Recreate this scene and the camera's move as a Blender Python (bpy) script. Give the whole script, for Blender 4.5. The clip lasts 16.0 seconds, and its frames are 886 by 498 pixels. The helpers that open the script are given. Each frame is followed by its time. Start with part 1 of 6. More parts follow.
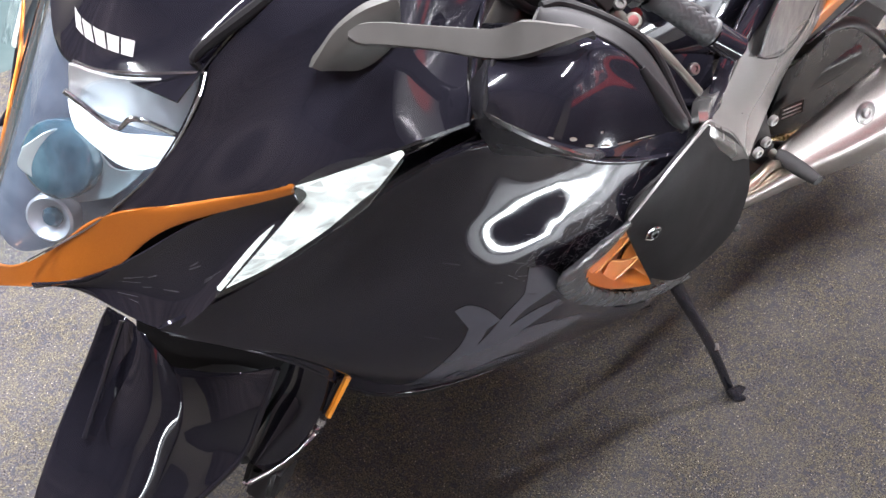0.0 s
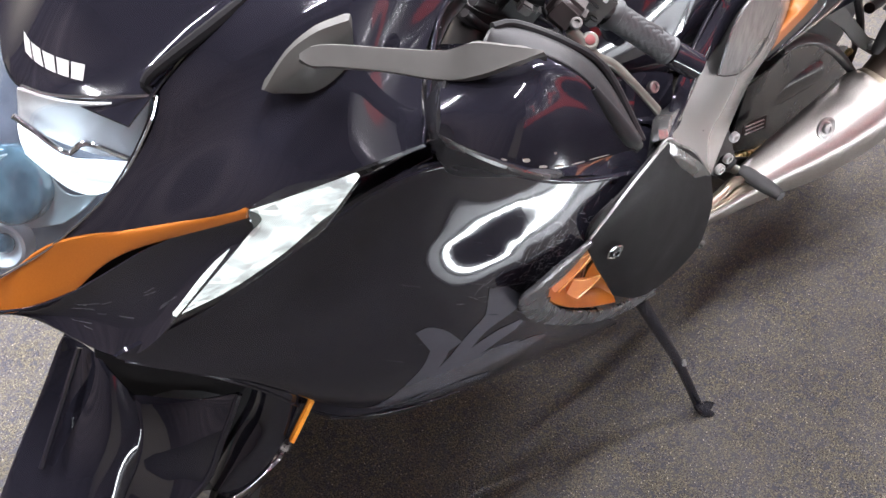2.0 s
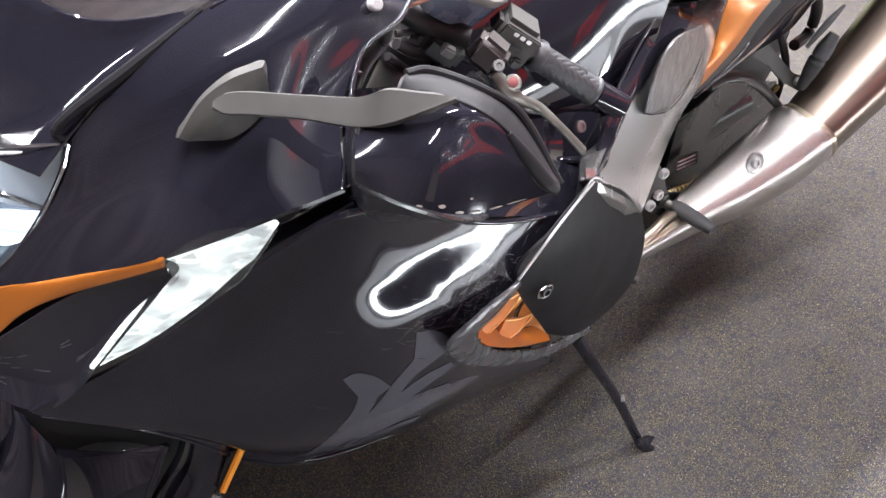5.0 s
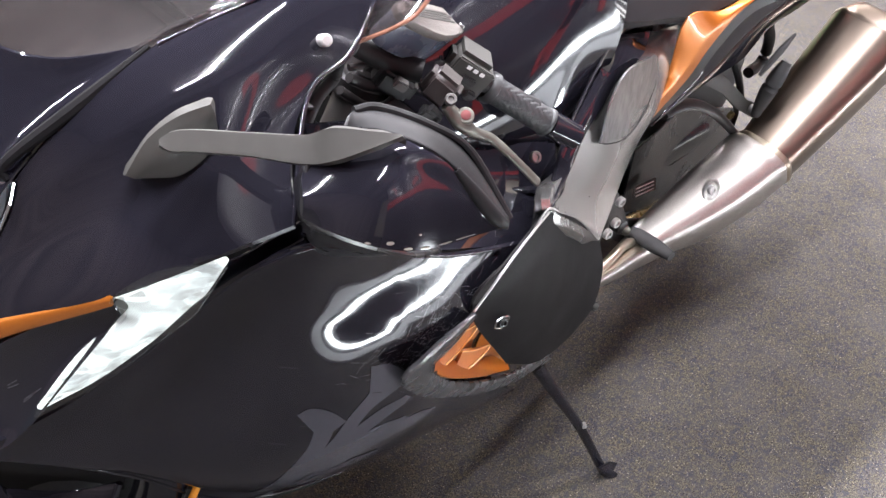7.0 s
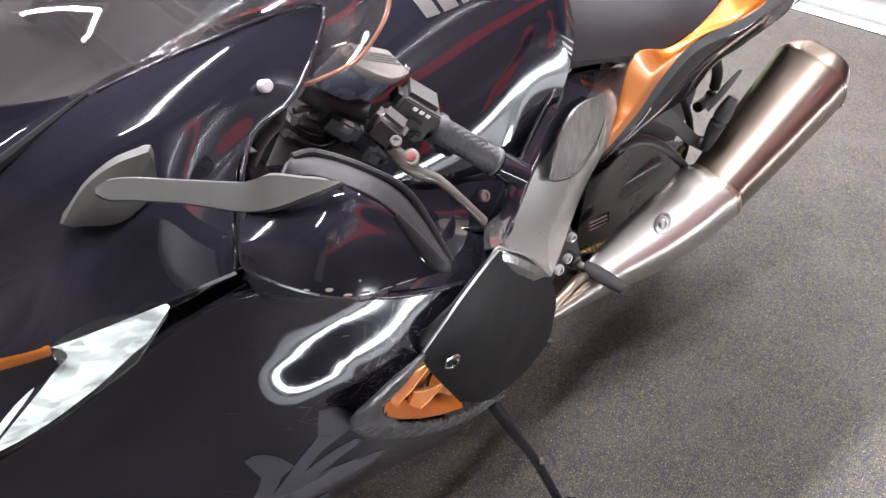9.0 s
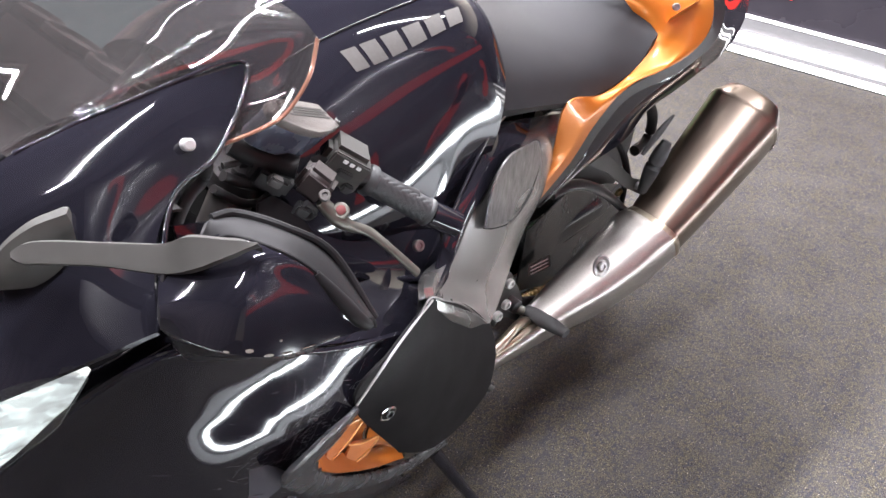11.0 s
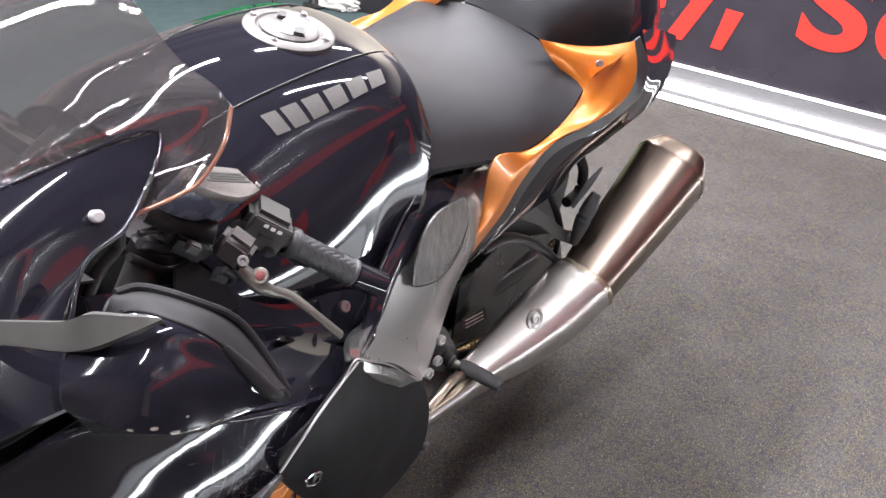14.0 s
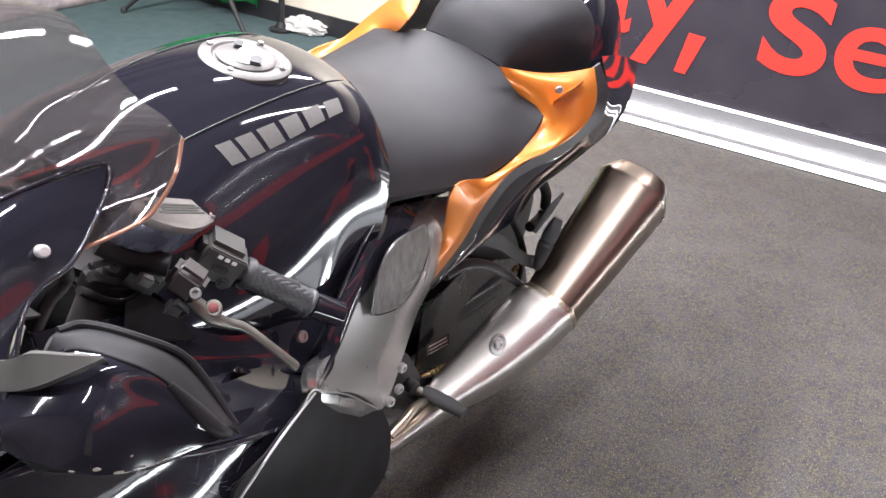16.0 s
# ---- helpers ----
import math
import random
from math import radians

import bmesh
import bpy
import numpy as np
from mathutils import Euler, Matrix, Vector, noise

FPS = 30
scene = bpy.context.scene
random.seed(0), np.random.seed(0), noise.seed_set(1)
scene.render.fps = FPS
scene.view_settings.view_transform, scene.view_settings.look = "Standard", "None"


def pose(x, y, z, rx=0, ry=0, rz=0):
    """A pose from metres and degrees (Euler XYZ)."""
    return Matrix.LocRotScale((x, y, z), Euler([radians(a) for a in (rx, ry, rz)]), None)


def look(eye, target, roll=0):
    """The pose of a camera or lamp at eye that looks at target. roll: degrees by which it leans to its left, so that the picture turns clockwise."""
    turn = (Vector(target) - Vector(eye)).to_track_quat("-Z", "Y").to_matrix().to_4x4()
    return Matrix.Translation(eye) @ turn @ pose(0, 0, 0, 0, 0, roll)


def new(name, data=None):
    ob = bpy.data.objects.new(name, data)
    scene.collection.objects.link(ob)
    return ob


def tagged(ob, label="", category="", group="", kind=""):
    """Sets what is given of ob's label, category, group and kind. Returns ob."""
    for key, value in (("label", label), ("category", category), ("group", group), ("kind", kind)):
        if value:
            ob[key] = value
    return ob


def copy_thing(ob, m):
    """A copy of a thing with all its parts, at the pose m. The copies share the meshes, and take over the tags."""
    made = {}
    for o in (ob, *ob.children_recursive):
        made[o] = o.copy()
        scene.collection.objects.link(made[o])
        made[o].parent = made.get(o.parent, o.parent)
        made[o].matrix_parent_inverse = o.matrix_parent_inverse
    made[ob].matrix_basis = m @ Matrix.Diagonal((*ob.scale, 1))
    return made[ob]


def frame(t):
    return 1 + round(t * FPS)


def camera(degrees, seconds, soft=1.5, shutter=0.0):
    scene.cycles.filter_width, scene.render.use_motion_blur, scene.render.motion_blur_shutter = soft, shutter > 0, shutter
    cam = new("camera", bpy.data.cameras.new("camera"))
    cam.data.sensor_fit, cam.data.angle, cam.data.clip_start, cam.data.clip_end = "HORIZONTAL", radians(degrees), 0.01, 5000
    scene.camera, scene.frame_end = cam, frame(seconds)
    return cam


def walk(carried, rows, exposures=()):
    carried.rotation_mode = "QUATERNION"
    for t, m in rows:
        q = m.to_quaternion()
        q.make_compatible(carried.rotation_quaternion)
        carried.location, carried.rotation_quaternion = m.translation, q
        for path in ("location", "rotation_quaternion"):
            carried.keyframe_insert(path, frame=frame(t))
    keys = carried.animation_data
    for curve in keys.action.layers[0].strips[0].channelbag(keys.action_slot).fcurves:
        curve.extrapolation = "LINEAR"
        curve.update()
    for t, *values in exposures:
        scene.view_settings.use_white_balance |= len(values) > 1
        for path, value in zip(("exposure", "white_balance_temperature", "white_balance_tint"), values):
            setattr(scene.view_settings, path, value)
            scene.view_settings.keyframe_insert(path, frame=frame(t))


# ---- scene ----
cam = camera(50.32, 16.0)
PATH = [
    (0, (-0.2890, -0.9769, 1.3532), (0.4306, -0.1265, 0.3487), 1.93),
    (0.5, (-0.2861, -0.9786, 1.3532), (0.4421, -0.1297, 0.3537), 2.02),
    (1, (-0.2818, -0.9789, 1.3528), (0.4555, -0.1324, 0.3580), 2.16),
    (1.5, (-0.2755, -0.9792, 1.3521), (0.4748, -0.1370, 0.3632), 2.34),
    (2, (-0.2712, -0.9806, 1.3522), (0.4897, -0.1412, 0.3692), 2.46),
    (2.5, (-0.2655, -0.9814, 1.3521), (0.5073, -0.1456, 0.3752), 2.68),
    (3, (-0.2598, -0.9837, 1.3531), (0.5295, -0.1541, 0.3842), 2.97),
    (3.5, (-0.2564, -0.9852, 1.3540), (0.5443, -0.1605, 0.3903), 3.17),
    (4, (-0.2520, -0.9861, 1.3539), (0.5613, -0.1651, 0.3977), 3.38),
    (6.5, (-0.2335, -0.9926, 1.3629), (0.6439, -0.1908, 0.4479), 4.36),
    (7, (-0.2292, -0.9942, 1.3649), (0.6609, -0.1974, 0.4578), 4.57),
    (7.5, (-0.2235, -0.9975, 1.3687), (0.6831, -0.2056, 0.4737), 4.81),
    (8, (-0.2195, -1.0001, 1.3702), (0.7003, -0.2126, 0.4849), 4.94),
    (8.5, (-0.2157, -1.0028, 1.3719), (0.7180, -0.2189, 0.4980), 4.98),
    (9, (-0.2124, -1.0045, 1.3753), (0.7347, -0.2251, 0.5118), 5.14),
    (11.5, (-0.1876, -1.0230, 1.3932), (0.8440, -0.2770, 0.5999), 5.80),
    (12, (-0.1839, -1.0261, 1.3970), (0.8589, -0.2843, 0.6145), 5.86),
    (12.5, (-0.1802, -1.0302, 1.4018), (0.8775, -0.2956, 0.6325), 5.93),
    (13, (-0.1764, -1.0323, 1.4039), (0.8919, -0.3034, 0.6440), 6.02),
    (13.5, (-0.1723, -1.0350, 1.4071), (0.9058, -0.3112, 0.6561), 6.08),
    (14, (-0.1678, -1.0394, 1.4091), (0.9245, -0.3225, 0.6722), 6.14),
    (14.5, (-0.1652, -1.0401, 1.4113), (0.9361, -0.3290, 0.6823), 6.29),
    (15, (-0.1623, -1.0424, 1.4138), (0.9476, -0.3357, 0.6935), 6.32),
    (15.5, (-0.1585, -1.0444, 1.4165), (0.9596, -0.3430, 0.7039), 6.42),
    (16, (-0.1526, -1.0502, 1.4188), (0.9766, -0.3576, 0.7152), 6.55),
]
walk(cam, [(t, look(eye, target, roll)) for t, eye, target, roll in PATH], [(0.0, 0.65), (3.0, 0.61), (9.0, 0.47), (11.5, 0.24), (14.0, 0.09), (16.0, 0.06)])
# ---- world and lights ----
world = bpy.data.worlds.new("world")
scene.world = world
world.use_nodes = True
world.node_tree.nodes["Background"].inputs[0].default_value = (0.9, 0.95, 1.0, 1)
world.node_tree.nodes["Background"].inputs[1].default_value = 0.02


def tube_lamp(x, y, z, length, turn, watts, width=0.02, colour=(0.95, 0.925, 0.985)):
    """The glowing tube of one ceiling batten, as a long lamp that faces down."""
    data = bpy.data.lights.new("tube_light", "AREA")
    data.shape, data.size, data.size_y = "RECTANGLE", length, width
    data.energy, data.color = watts, colour
    ob = new("tube_light", data)
    ob.matrix_world = pose(x, y, z, 0, 0, turn)
    return ob


CEILING = 2.75
TUBES = [
    (0.0, -0.66, 1.5, 0, 72), (2.5, -0.66, 1.5, 0, 68),
    (-2.0, 0.75, 1.5, 0, 85), (0.7, 0.75, 1.5, 0, 210), (2.8, 0.75, 1.5, 0, 160),
    (1.0, 2.6, 1.5, 0, 100),
]
for x, y, length, turn, watts in TUBES:
    tube_lamp(x, y, CEILING - 0.075, length, turn, watts)


# ---- materials ----
def shader(name, base, rough=0.5, metal=0.0, coat=0.0, spec=0.5, second=None, scale=40.0, mix=0.5, bump=0.0, bump_scale=300.0,
           rough_vary=0.0, stretch=(1, 1, 1), coat_rough=0.03, sheen=0.0):
    """A surface with two scales of variation in colour, roughness and fine relief, in object space."""
    mat = bpy.data.materials.new(name)
    mat.use_nodes = True
    nt = mat.node_tree
    p = nt.nodes["Principled BSDF"]
    p.inputs["Base Color"].default_value = (*base, 1)
    p.inputs["Roughness"].default_value = rough
    p.inputs["Metallic"].default_value = metal
    p.inputs["Coat Weight"].default_value = coat
    p.inputs["Coat Roughness"].default_value = coat_rough
    p.inputs["Specular IOR Level"].default_value = spec
    p.inputs["Sheen Weight"].default_value = sheen
    co = nt.nodes.new("ShaderNodeTexCoord")
    mp = nt.nodes.new("ShaderNodeMapping")
    mp.inputs["Scale"].default_value = stretch
    nt.links.new(co.outputs["Object"], mp.inputs["Vector"])
    if second:
        n1 = nt.nodes.new("ShaderNodeTexNoise")
        n1.inputs["Scale"].default_value, n1.inputs["Detail"].default_value = scale, 6.0
        nt.links.new(mp.outputs[0], n1.inputs["Vector"])
        ramp = nt.nodes.new("ShaderNodeMapRange")
        ramp.inputs["From Min"].default_value, ramp.inputs["From Max"].default_value = 0.35, 0.7
        ramp.inputs["To Max"].default_value = mix
        nt.links.new(n1.outputs["Fac"], ramp.inputs["Value"])
        mx = nt.nodes.new("ShaderNodeMix")
        mx.data_type = "RGBA"
        mx.inputs[6].default_value, mx.inputs[7].default_value = (*base, 1), (*second, 1)
        nt.links.new(ramp.outputs[0], mx.inputs[0])
        nt.links.new(mx.outputs[2], p.inputs["Base Color"])
    if rough_vary:
        n2 = nt.nodes.new("ShaderNodeTexNoise")
        n2.inputs["Scale"].default_value, n2.inputs["Detail"].default_value = scale * 0.35, 8.0
        nt.links.new(mp.outputs[0], n2.inputs["Vector"])
        rr = nt.nodes.new("ShaderNodeMapRange")
        rr.inputs["From Min"].default_value, rr.inputs["From Max"].default_value = 0.3, 0.75
        rr.inputs["To Min"].default_value, rr.inputs["To Max"].default_value = max(0.0, rough - rough_vary), rough + rough_vary
        nt.links.new(n2.outputs["Fac"], rr.inputs["Value"])
        nt.links.new(rr.outputs[0], p.inputs["Roughness"])
    if bump:
        n3 = nt.nodes.new("ShaderNodeTexNoise")
        n3.inputs["Scale"].default_value, n3.inputs["Detail"].default_value = bump_scale, 4.0
        nt.links.new(mp.outputs[0], n3.inputs["Vector"])
        b = nt.nodes.new("ShaderNodeBump")
        b.inputs["Strength"].default_value, b.inputs["Distance"].default_value = bump, 0.001
        nt.links.new(n3.outputs["Fac"], b.inputs["Height"])
        nt.links.new(b.outputs[0], p.inputs["Normal"])
    return mat


def glow(name, colour, strength):
    mat = bpy.data.materials.new(name)
    mat.use_nodes = True
    p = mat.node_tree.nodes["Principled BSDF"]
    p.inputs["Base Color"].default_value = (*colour, 1)
    p.inputs["Emission Color"].default_value = (*colour, 1)
    p.inputs["Emission Strength"].default_value = strength
    return mat


def crystal(name, colour, low, high, scale):
    """A lit moulded lens, whose facets glow unevenly."""
    mat = glow(name, colour, high)
    nt = mat.node_tree
    p = nt.nodes["Principled BSDF"]
    p.inputs["Base Color"].default_value = (0.5, 0.52, 0.52, 1)
    p.inputs["Roughness"].default_value = 0.25
    co, mp = nt.nodes.new("ShaderNodeTexCoord"), nt.nodes.new("ShaderNodeMapping")
    mp.inputs["Rotation"].default_value = (0.3, 0.6, 0.8)
    mp.inputs["Scale"].default_value = (1, 0.5, 1.4)
    v, n, a, r = (nt.nodes.new(k) for k in ("ShaderNodeTexVoronoi", "ShaderNodeTexNoise", "ShaderNodeMath", "ShaderNodeMapRange"))
    v.inputs["Scale"].default_value, n.inputs["Scale"].default_value, n.inputs["Detail"].default_value = scale, scale * 0.35, 5
    a.operation = "MULTIPLY_ADD"
    a.inputs[1].default_value = 0.35
    nt.links.new(co.outputs["Object"], mp.inputs[0])
    for q in (v, n):
        nt.links.new(mp.outputs[0], q.inputs["Vector"])
    sep = nt.nodes.new("ShaderNodeSeparateColor")
    nt.links.new(v.outputs["Color"], sep.inputs[0])
    nt.links.new(sep.outputs[0], a.inputs[0])
    nt.links.new(n.outputs["Fac"], a.inputs[2])
    for k, q in zip(("From Min", "From Max", "To Min", "To Max"), (0.38, 1.0, low, high)):
        r.inputs[k].default_value = q
    nt.links.new(a.outputs[0], r.inputs["Value"])
    nt.links.new(r.outputs[0], p.inputs["Emission Strength"])
    return mat


def clear(name, tint, rough=0.0, base=0.05, gain=0.9, haze=0.0):
    """Thin glazing: mostly see-through, tinted, with a mirror gloss that grows at grazing angles."""
    mat = bpy.data.materials.new(name)
    mat.use_nodes = True
    nt = mat.node_tree
    out = nt.nodes["Material Output"]
    nt.nodes.remove(nt.nodes["Principled BSDF"])
    tr, gl, lw, mx = (nt.nodes.new(k) for k in ("ShaderNodeBsdfTransparent", "ShaderNodeBsdfGlossy", "ShaderNodeLayerWeight", "ShaderNodeMixShader"))
    pw, sc = nt.nodes.new("ShaderNodeMath"), nt.nodes.new("ShaderNodeMath")
    pw.operation, sc.operation = "POWER", "MULTIPLY_ADD"
    pw.inputs[1].default_value, sc.inputs[1].default_value, sc.inputs[2].default_value = 4.0, gain, base
    tr.inputs[0].default_value = (*tint, 1)
    gl.inputs["Color"].default_value = (1, 1, 1, 1)
    gl.inputs["Roughness"].default_value = rough
    lw.inputs["Blend"].default_value = 0.5
    nt.links.new(lw.outputs["Facing"], pw.inputs[0])
    nt.links.new(pw.outputs[0], sc.inputs[0])
    nt.links.new(sc.outputs[0], mx.inputs[0])
    nt.links.new(tr.outputs[0], mx.inputs[1])
    nt.links.new(gl.outputs[0], mx.inputs[2])
    # Pale veil laid over the glazing in place of milky reflections.
    if haze:
        df, m2 = nt.nodes.new("ShaderNodeBsdfDiffuse"), nt.nodes.new("ShaderNodeMixShader")
        df.inputs[0].default_value = (0.62, 0.60, 0.60, 1)
        m2.inputs[0].default_value = haze
        nt.links.new(mx.outputs[0], m2.inputs[1])
        nt.links.new(df.outputs[0], m2.inputs[2])
        nt.links.new(m2.outputs[0], out.inputs[0])
    else:
        nt.links.new(mx.outputs[0], out.inputs[0])
    return mat


PAINT = shader("black_gloss_paint", (0.0088, 0.0085, 0.0126), 0.05, 0, 0.0, 0.5, (0.0128, 0.0123, 0.0176), 9, 0.6, rough_vary=0.025)
ORANGE = shader("candy_orange_paint", (0.42, 0.122, 0.010), 0.38, 0.45, 0.4, 0.5, (0.50, 0.158, 0.020), 900, 0.7, coat_rough=0.05)
GREY_PLASTIC = shader("grey_plastic", (0.040, 0.039, 0.036), 0.58, 0, 0, 0.33, (0.054, 0.052, 0.048), 30, 0.6, bump=0.12, bump_scale=1400, rough_vary=0.06)
RIM_PLASTIC = shader("dark_grey_plastic", (0.012, 0.012, 0.013), 0.5, 0, 0, 0.12, (0.018, 0.018, 0.019), 30, 0.6, bump=0.12, bump_scale=1400, rough_vary=0.06)
BLACK_PLASTIC = shader("black_plastic", (0.013, 0.013, 0.014), 0.48, 0, 0, 0.32, (0.026, 0.025, 0.026), 25, 0.6, bump=0.15, bump_scale=1200, rough_vary=0.08)
COVER = shader("matt_cover", (0.0055, 0.0052, 0.006), 0.5, 0, 0, 0.09, (0.0085, 0.008, 0.009), 25, 0.6, bump=0.15, bump_scale=1200, rough_vary=0.06)
SCUFFED = shader("scuffed_grey_plastic", (0.028, 0.030, 0.034), 0.28, 0, 0.2, 0.5, (0.10, 0.10, 0.105), 55, 0.5, bump=0.2, bump_scale=500, rough_vary=0.14, stretch=(1, 1, 2.5))
FRAME = shader("satin_grey_frame", (0.26, 0.26, 0.255), 0.27, 0.85, 0, 0.5, (0.31, 0.308, 0.30), 7, 0.5, bump=0.06, bump_scale=900, rough_vary=0.08)
STEEL = shader("brushed_steel", (0.36, 0.335, 0.31), 0.40, 1.0, 0, 0.5, (0.45, 0.425, 0.40), 60, 0.7, rough_vary=0.05, stretch=(1, 10, 10))
CAN_STEEL = shader("canister_steel", (0.195, 0.155, 0.126), 0.30, 1.0, 0, 0.5, (0.215, 0.172, 0.142), 9, 0.4, rough_vary=0.03)
INNER_BLACK = shader("inner_gloss_black", (0.005, 0.005, 0.006), 0.26, 0, 0, 0.28, (0.008, 0.010, 0.011), 25, 0.6, bump=0.1, bump_scale=200, rough_vary=0.1)
CHROME = shader("chrome", (0.75, 0.75, 0.76), 0.1, 1.0, rough_vary=0.05)
WARM_STEEL = shader("heat_tinted_steel", (0.34, 0.29, 0.22), 0.32, 1.0, 0, 0.5, (0.42, 0.37, 0.30), 30, 0.7, rough_vary=0.07)
BOLT = shader("zinc_bolt", (0.36, 0.355, 0.345), 0.42, 1.0, rough_vary=0.1)
RED_ANODISED = shader("red_anodised", (0.13, 0.035, 0.035), 0.5, 0.6, rough_vary=0.08)
RUBBER = shader("rubber", (0.018, 0.018, 0.019), 0.62, 0, 0, 0.4, (0.03, 0.03, 0.031), 60, 0.5, bump=0.3, bump_scale=700)
GRIP_RUBBER = shader("grip_rubber", (0.03, 0.032, 0.034), 0.5, 0, 0, 0.45, (0.05, 0.052, 0.054), 120, 0.5, bump=0.3, bump_scale=900)
SEAT_VINYL = shader("seat_vinyl", (0.016, 0.016, 0.018), 0.56, 0, 0, 0.16, (0.022, 0.022, 0.024), 14, 0.6, bump=0.22, bump_scale=1500, rough_vary=0.05)
RES_PLASTIC = shader("reservoir_plastic", (0.070, 0.080, 0.112), 0.32, 0, 0, 0.5, (0.085, 0.095, 0.13), 40, 0.6, bump=0.1, bump_scale=900, rough_vary=0.08)
CAP_GREY = shader("cast_cap", (0.085, 0.08, 0.078), 0.45, 0.3, 0, 0.5, (0.12, 0.115, 0.11), 160, 0.6, bump=0.3, bump_scale=1200)
LEVER = shader("lever_metal", (0.10, 0.098, 0.085), 0.4, 0.6, 0, 0.5, (0.13, 0.126, 0.11), 60, 0.6, rough_vary=0.08)
SILVER = shader("silver_decal", (0.33, 0.32, 0.32), 0.5, 0.0, 0.0, 0.5, (0.38, 0.37, 0.36), 200, 0.5)
DARK_DECAL = shader("dark_silver_decal", (0.072, 0.068, 0.065), 0.5, 0.0, 0.0, 0.2, (0.092, 0.088, 0.084), 200, 0.5)
SMOKE = shader("smoke_decal", (0.048, 0.049, 0.061), 0.12, 0.0, 0.0, 0.5, (0.058, 0.059, 0.072), 60, 0.5)
VENT_ORANGE = shader("orange_plastic", (0.50, 0.140, 0.012), 0.42, 0, 0.2, 0.5, (0.57, 0.175, 0.02), 60, 0.5, rough_vary=0.06)
SATIN_BLACK = shader("satin_black_plastic", (0.020, 0.020, 0.022), 0.26, 0, 0, 0.5, (0.028, 0.028, 0.030), 30, 0.6, rough_vary=0.08)
REFLECTOR = shader("amber_reflector", (0.8, 0.28, 0.02), 0.2, 0, 1.0, 0.5, (0.9, 0.4, 0.05), 400, 0.6)
TAIL_RED = shader("red_lens", (0.30, 0.01, 0.015), 0.12, 0, 1.0, 0.5, (0.4, 0.02, 0.03), 120, 0.5)
LENS_SHELL = clear("clear_lens", (0.93, 0.95, 0.96))
HEAD_LENS = clear("headlight_lens", (0.90, 0.94, 0.97), 0.0, 0.03, 0.45, 0.02)
SCREEN = clear("smoke_screen", (0.58, 0.55, 0.55), 0.0, 0.06, 0.8, 0.03)
# Near-dead black for gaps and grooves, where deep shade would lie.
DEEP = shader("gap_black", (0.006, 0.006, 0.007), 0.8, 0, 0, 0.12, (0.010, 0.009, 0.010), 20, 0.6, bump=0.2, bump_scale=300)
REFL_CHROME = shader("lamp_reflector", (0.74, 0.76, 0.78), 0.32, 0.55, 0, 0.5, (0.6, 0.62, 0.64), 150, 0.5, bump=0.2, bump_scale=220)
LAMP_ON = crystal("lit_lamp", (0.93, 0.97, 1.0), 0.45, 1.9, 40)
DRL_ON = crystal("lit_indicator", (0.93, 1.0, 0.95), 0.06, 1.35, 85)
PROJECTOR = shader("projector_glass", (0.02, 0.062, 0.092), 0.05, 0.2, 1.0, 0.6, (0.10, 0.19, 0.24), 32, 0.9, bump=0.2, bump_scale=90)
LAMP_HOUSING = shader("lamp_housing", (0.34, 0.41, 0.43), 0.35, 0.3, 0, 0.5, (0.46, 0.53, 0.54), 50, 0.5)
LAMP_BLACK = shader("lamp_bowl", (0.17, 0.20, 0.26), 0.16, 0.4, 0, 0.5, (0.34, 0.39, 0.48), 40, 0.6)
WHITE_METAL = shader("white_enamel", (0.78, 0.78, 0.77), 0.4, 0, 0, 0.5, (0.72, 0.72, 0.71), 20, 0.6, rough_vary=0.08)
CHAIN = shader("brass_chain", (0.55, 0.42, 0.18), 0.35, 0.9, rough_vary=0.1, second=(0.3, 0.22, 0.1), scale=200)
SCREEN_EDGE = shader("screen_edge", (0.24, 0.11, 0.075), 0.2, 0.3, 0.5, 0.5, (0.34, 0.18, 0.13), 80, 0.6)
ORANGE_EDGE = shader("bright_orange_edge", (0.80, 0.38, 0.10), 0.35, 0.2, 0.4, 0.5, (0.9, 0.5, 0.2), 200, 0.5)
LID_GREY = shader("cast_lid", (0.115, 0.105, 0.097), 0.55, 0.1, 0, 0.4, (0.15, 0.14, 0.128), 220, 0.6, bump=0.3, bump_scale=900)
PERCH = shader("brown_black_casting", (0.022, 0.017, 0.017), 0.45, 0.2, 0, 0.4, (0.034, 0.027, 0.026), 50, 0.6, bump=0.2, bump_scale=900)


# ---- mesh helpers ----
def catmull(pts, n):
    """A smooth line through the points, n steps to a span."""
    pts = [Vector(p) for p in pts]
    if len(pts) == 2:
        return [pts[0].lerp(pts[1], k / n) for k in range(n + 1)]
    ext = [2 * pts[0] - pts[1]] + pts + [2 * pts[-1] - pts[-2]]
    out = []
    for i in range(1, len(ext) - 2):
        a, b, c, d = ext[i - 1:i + 3]
        for k in range(n):
            t = k / n
            out.append(0.5 * ((2 * b) + (c - a) * t + (2 * a - 5 * b + 4 * c - d) * t * t + (3 * b - a - 3 * c + d) * t ** 3))
    return out + [pts[-1]]


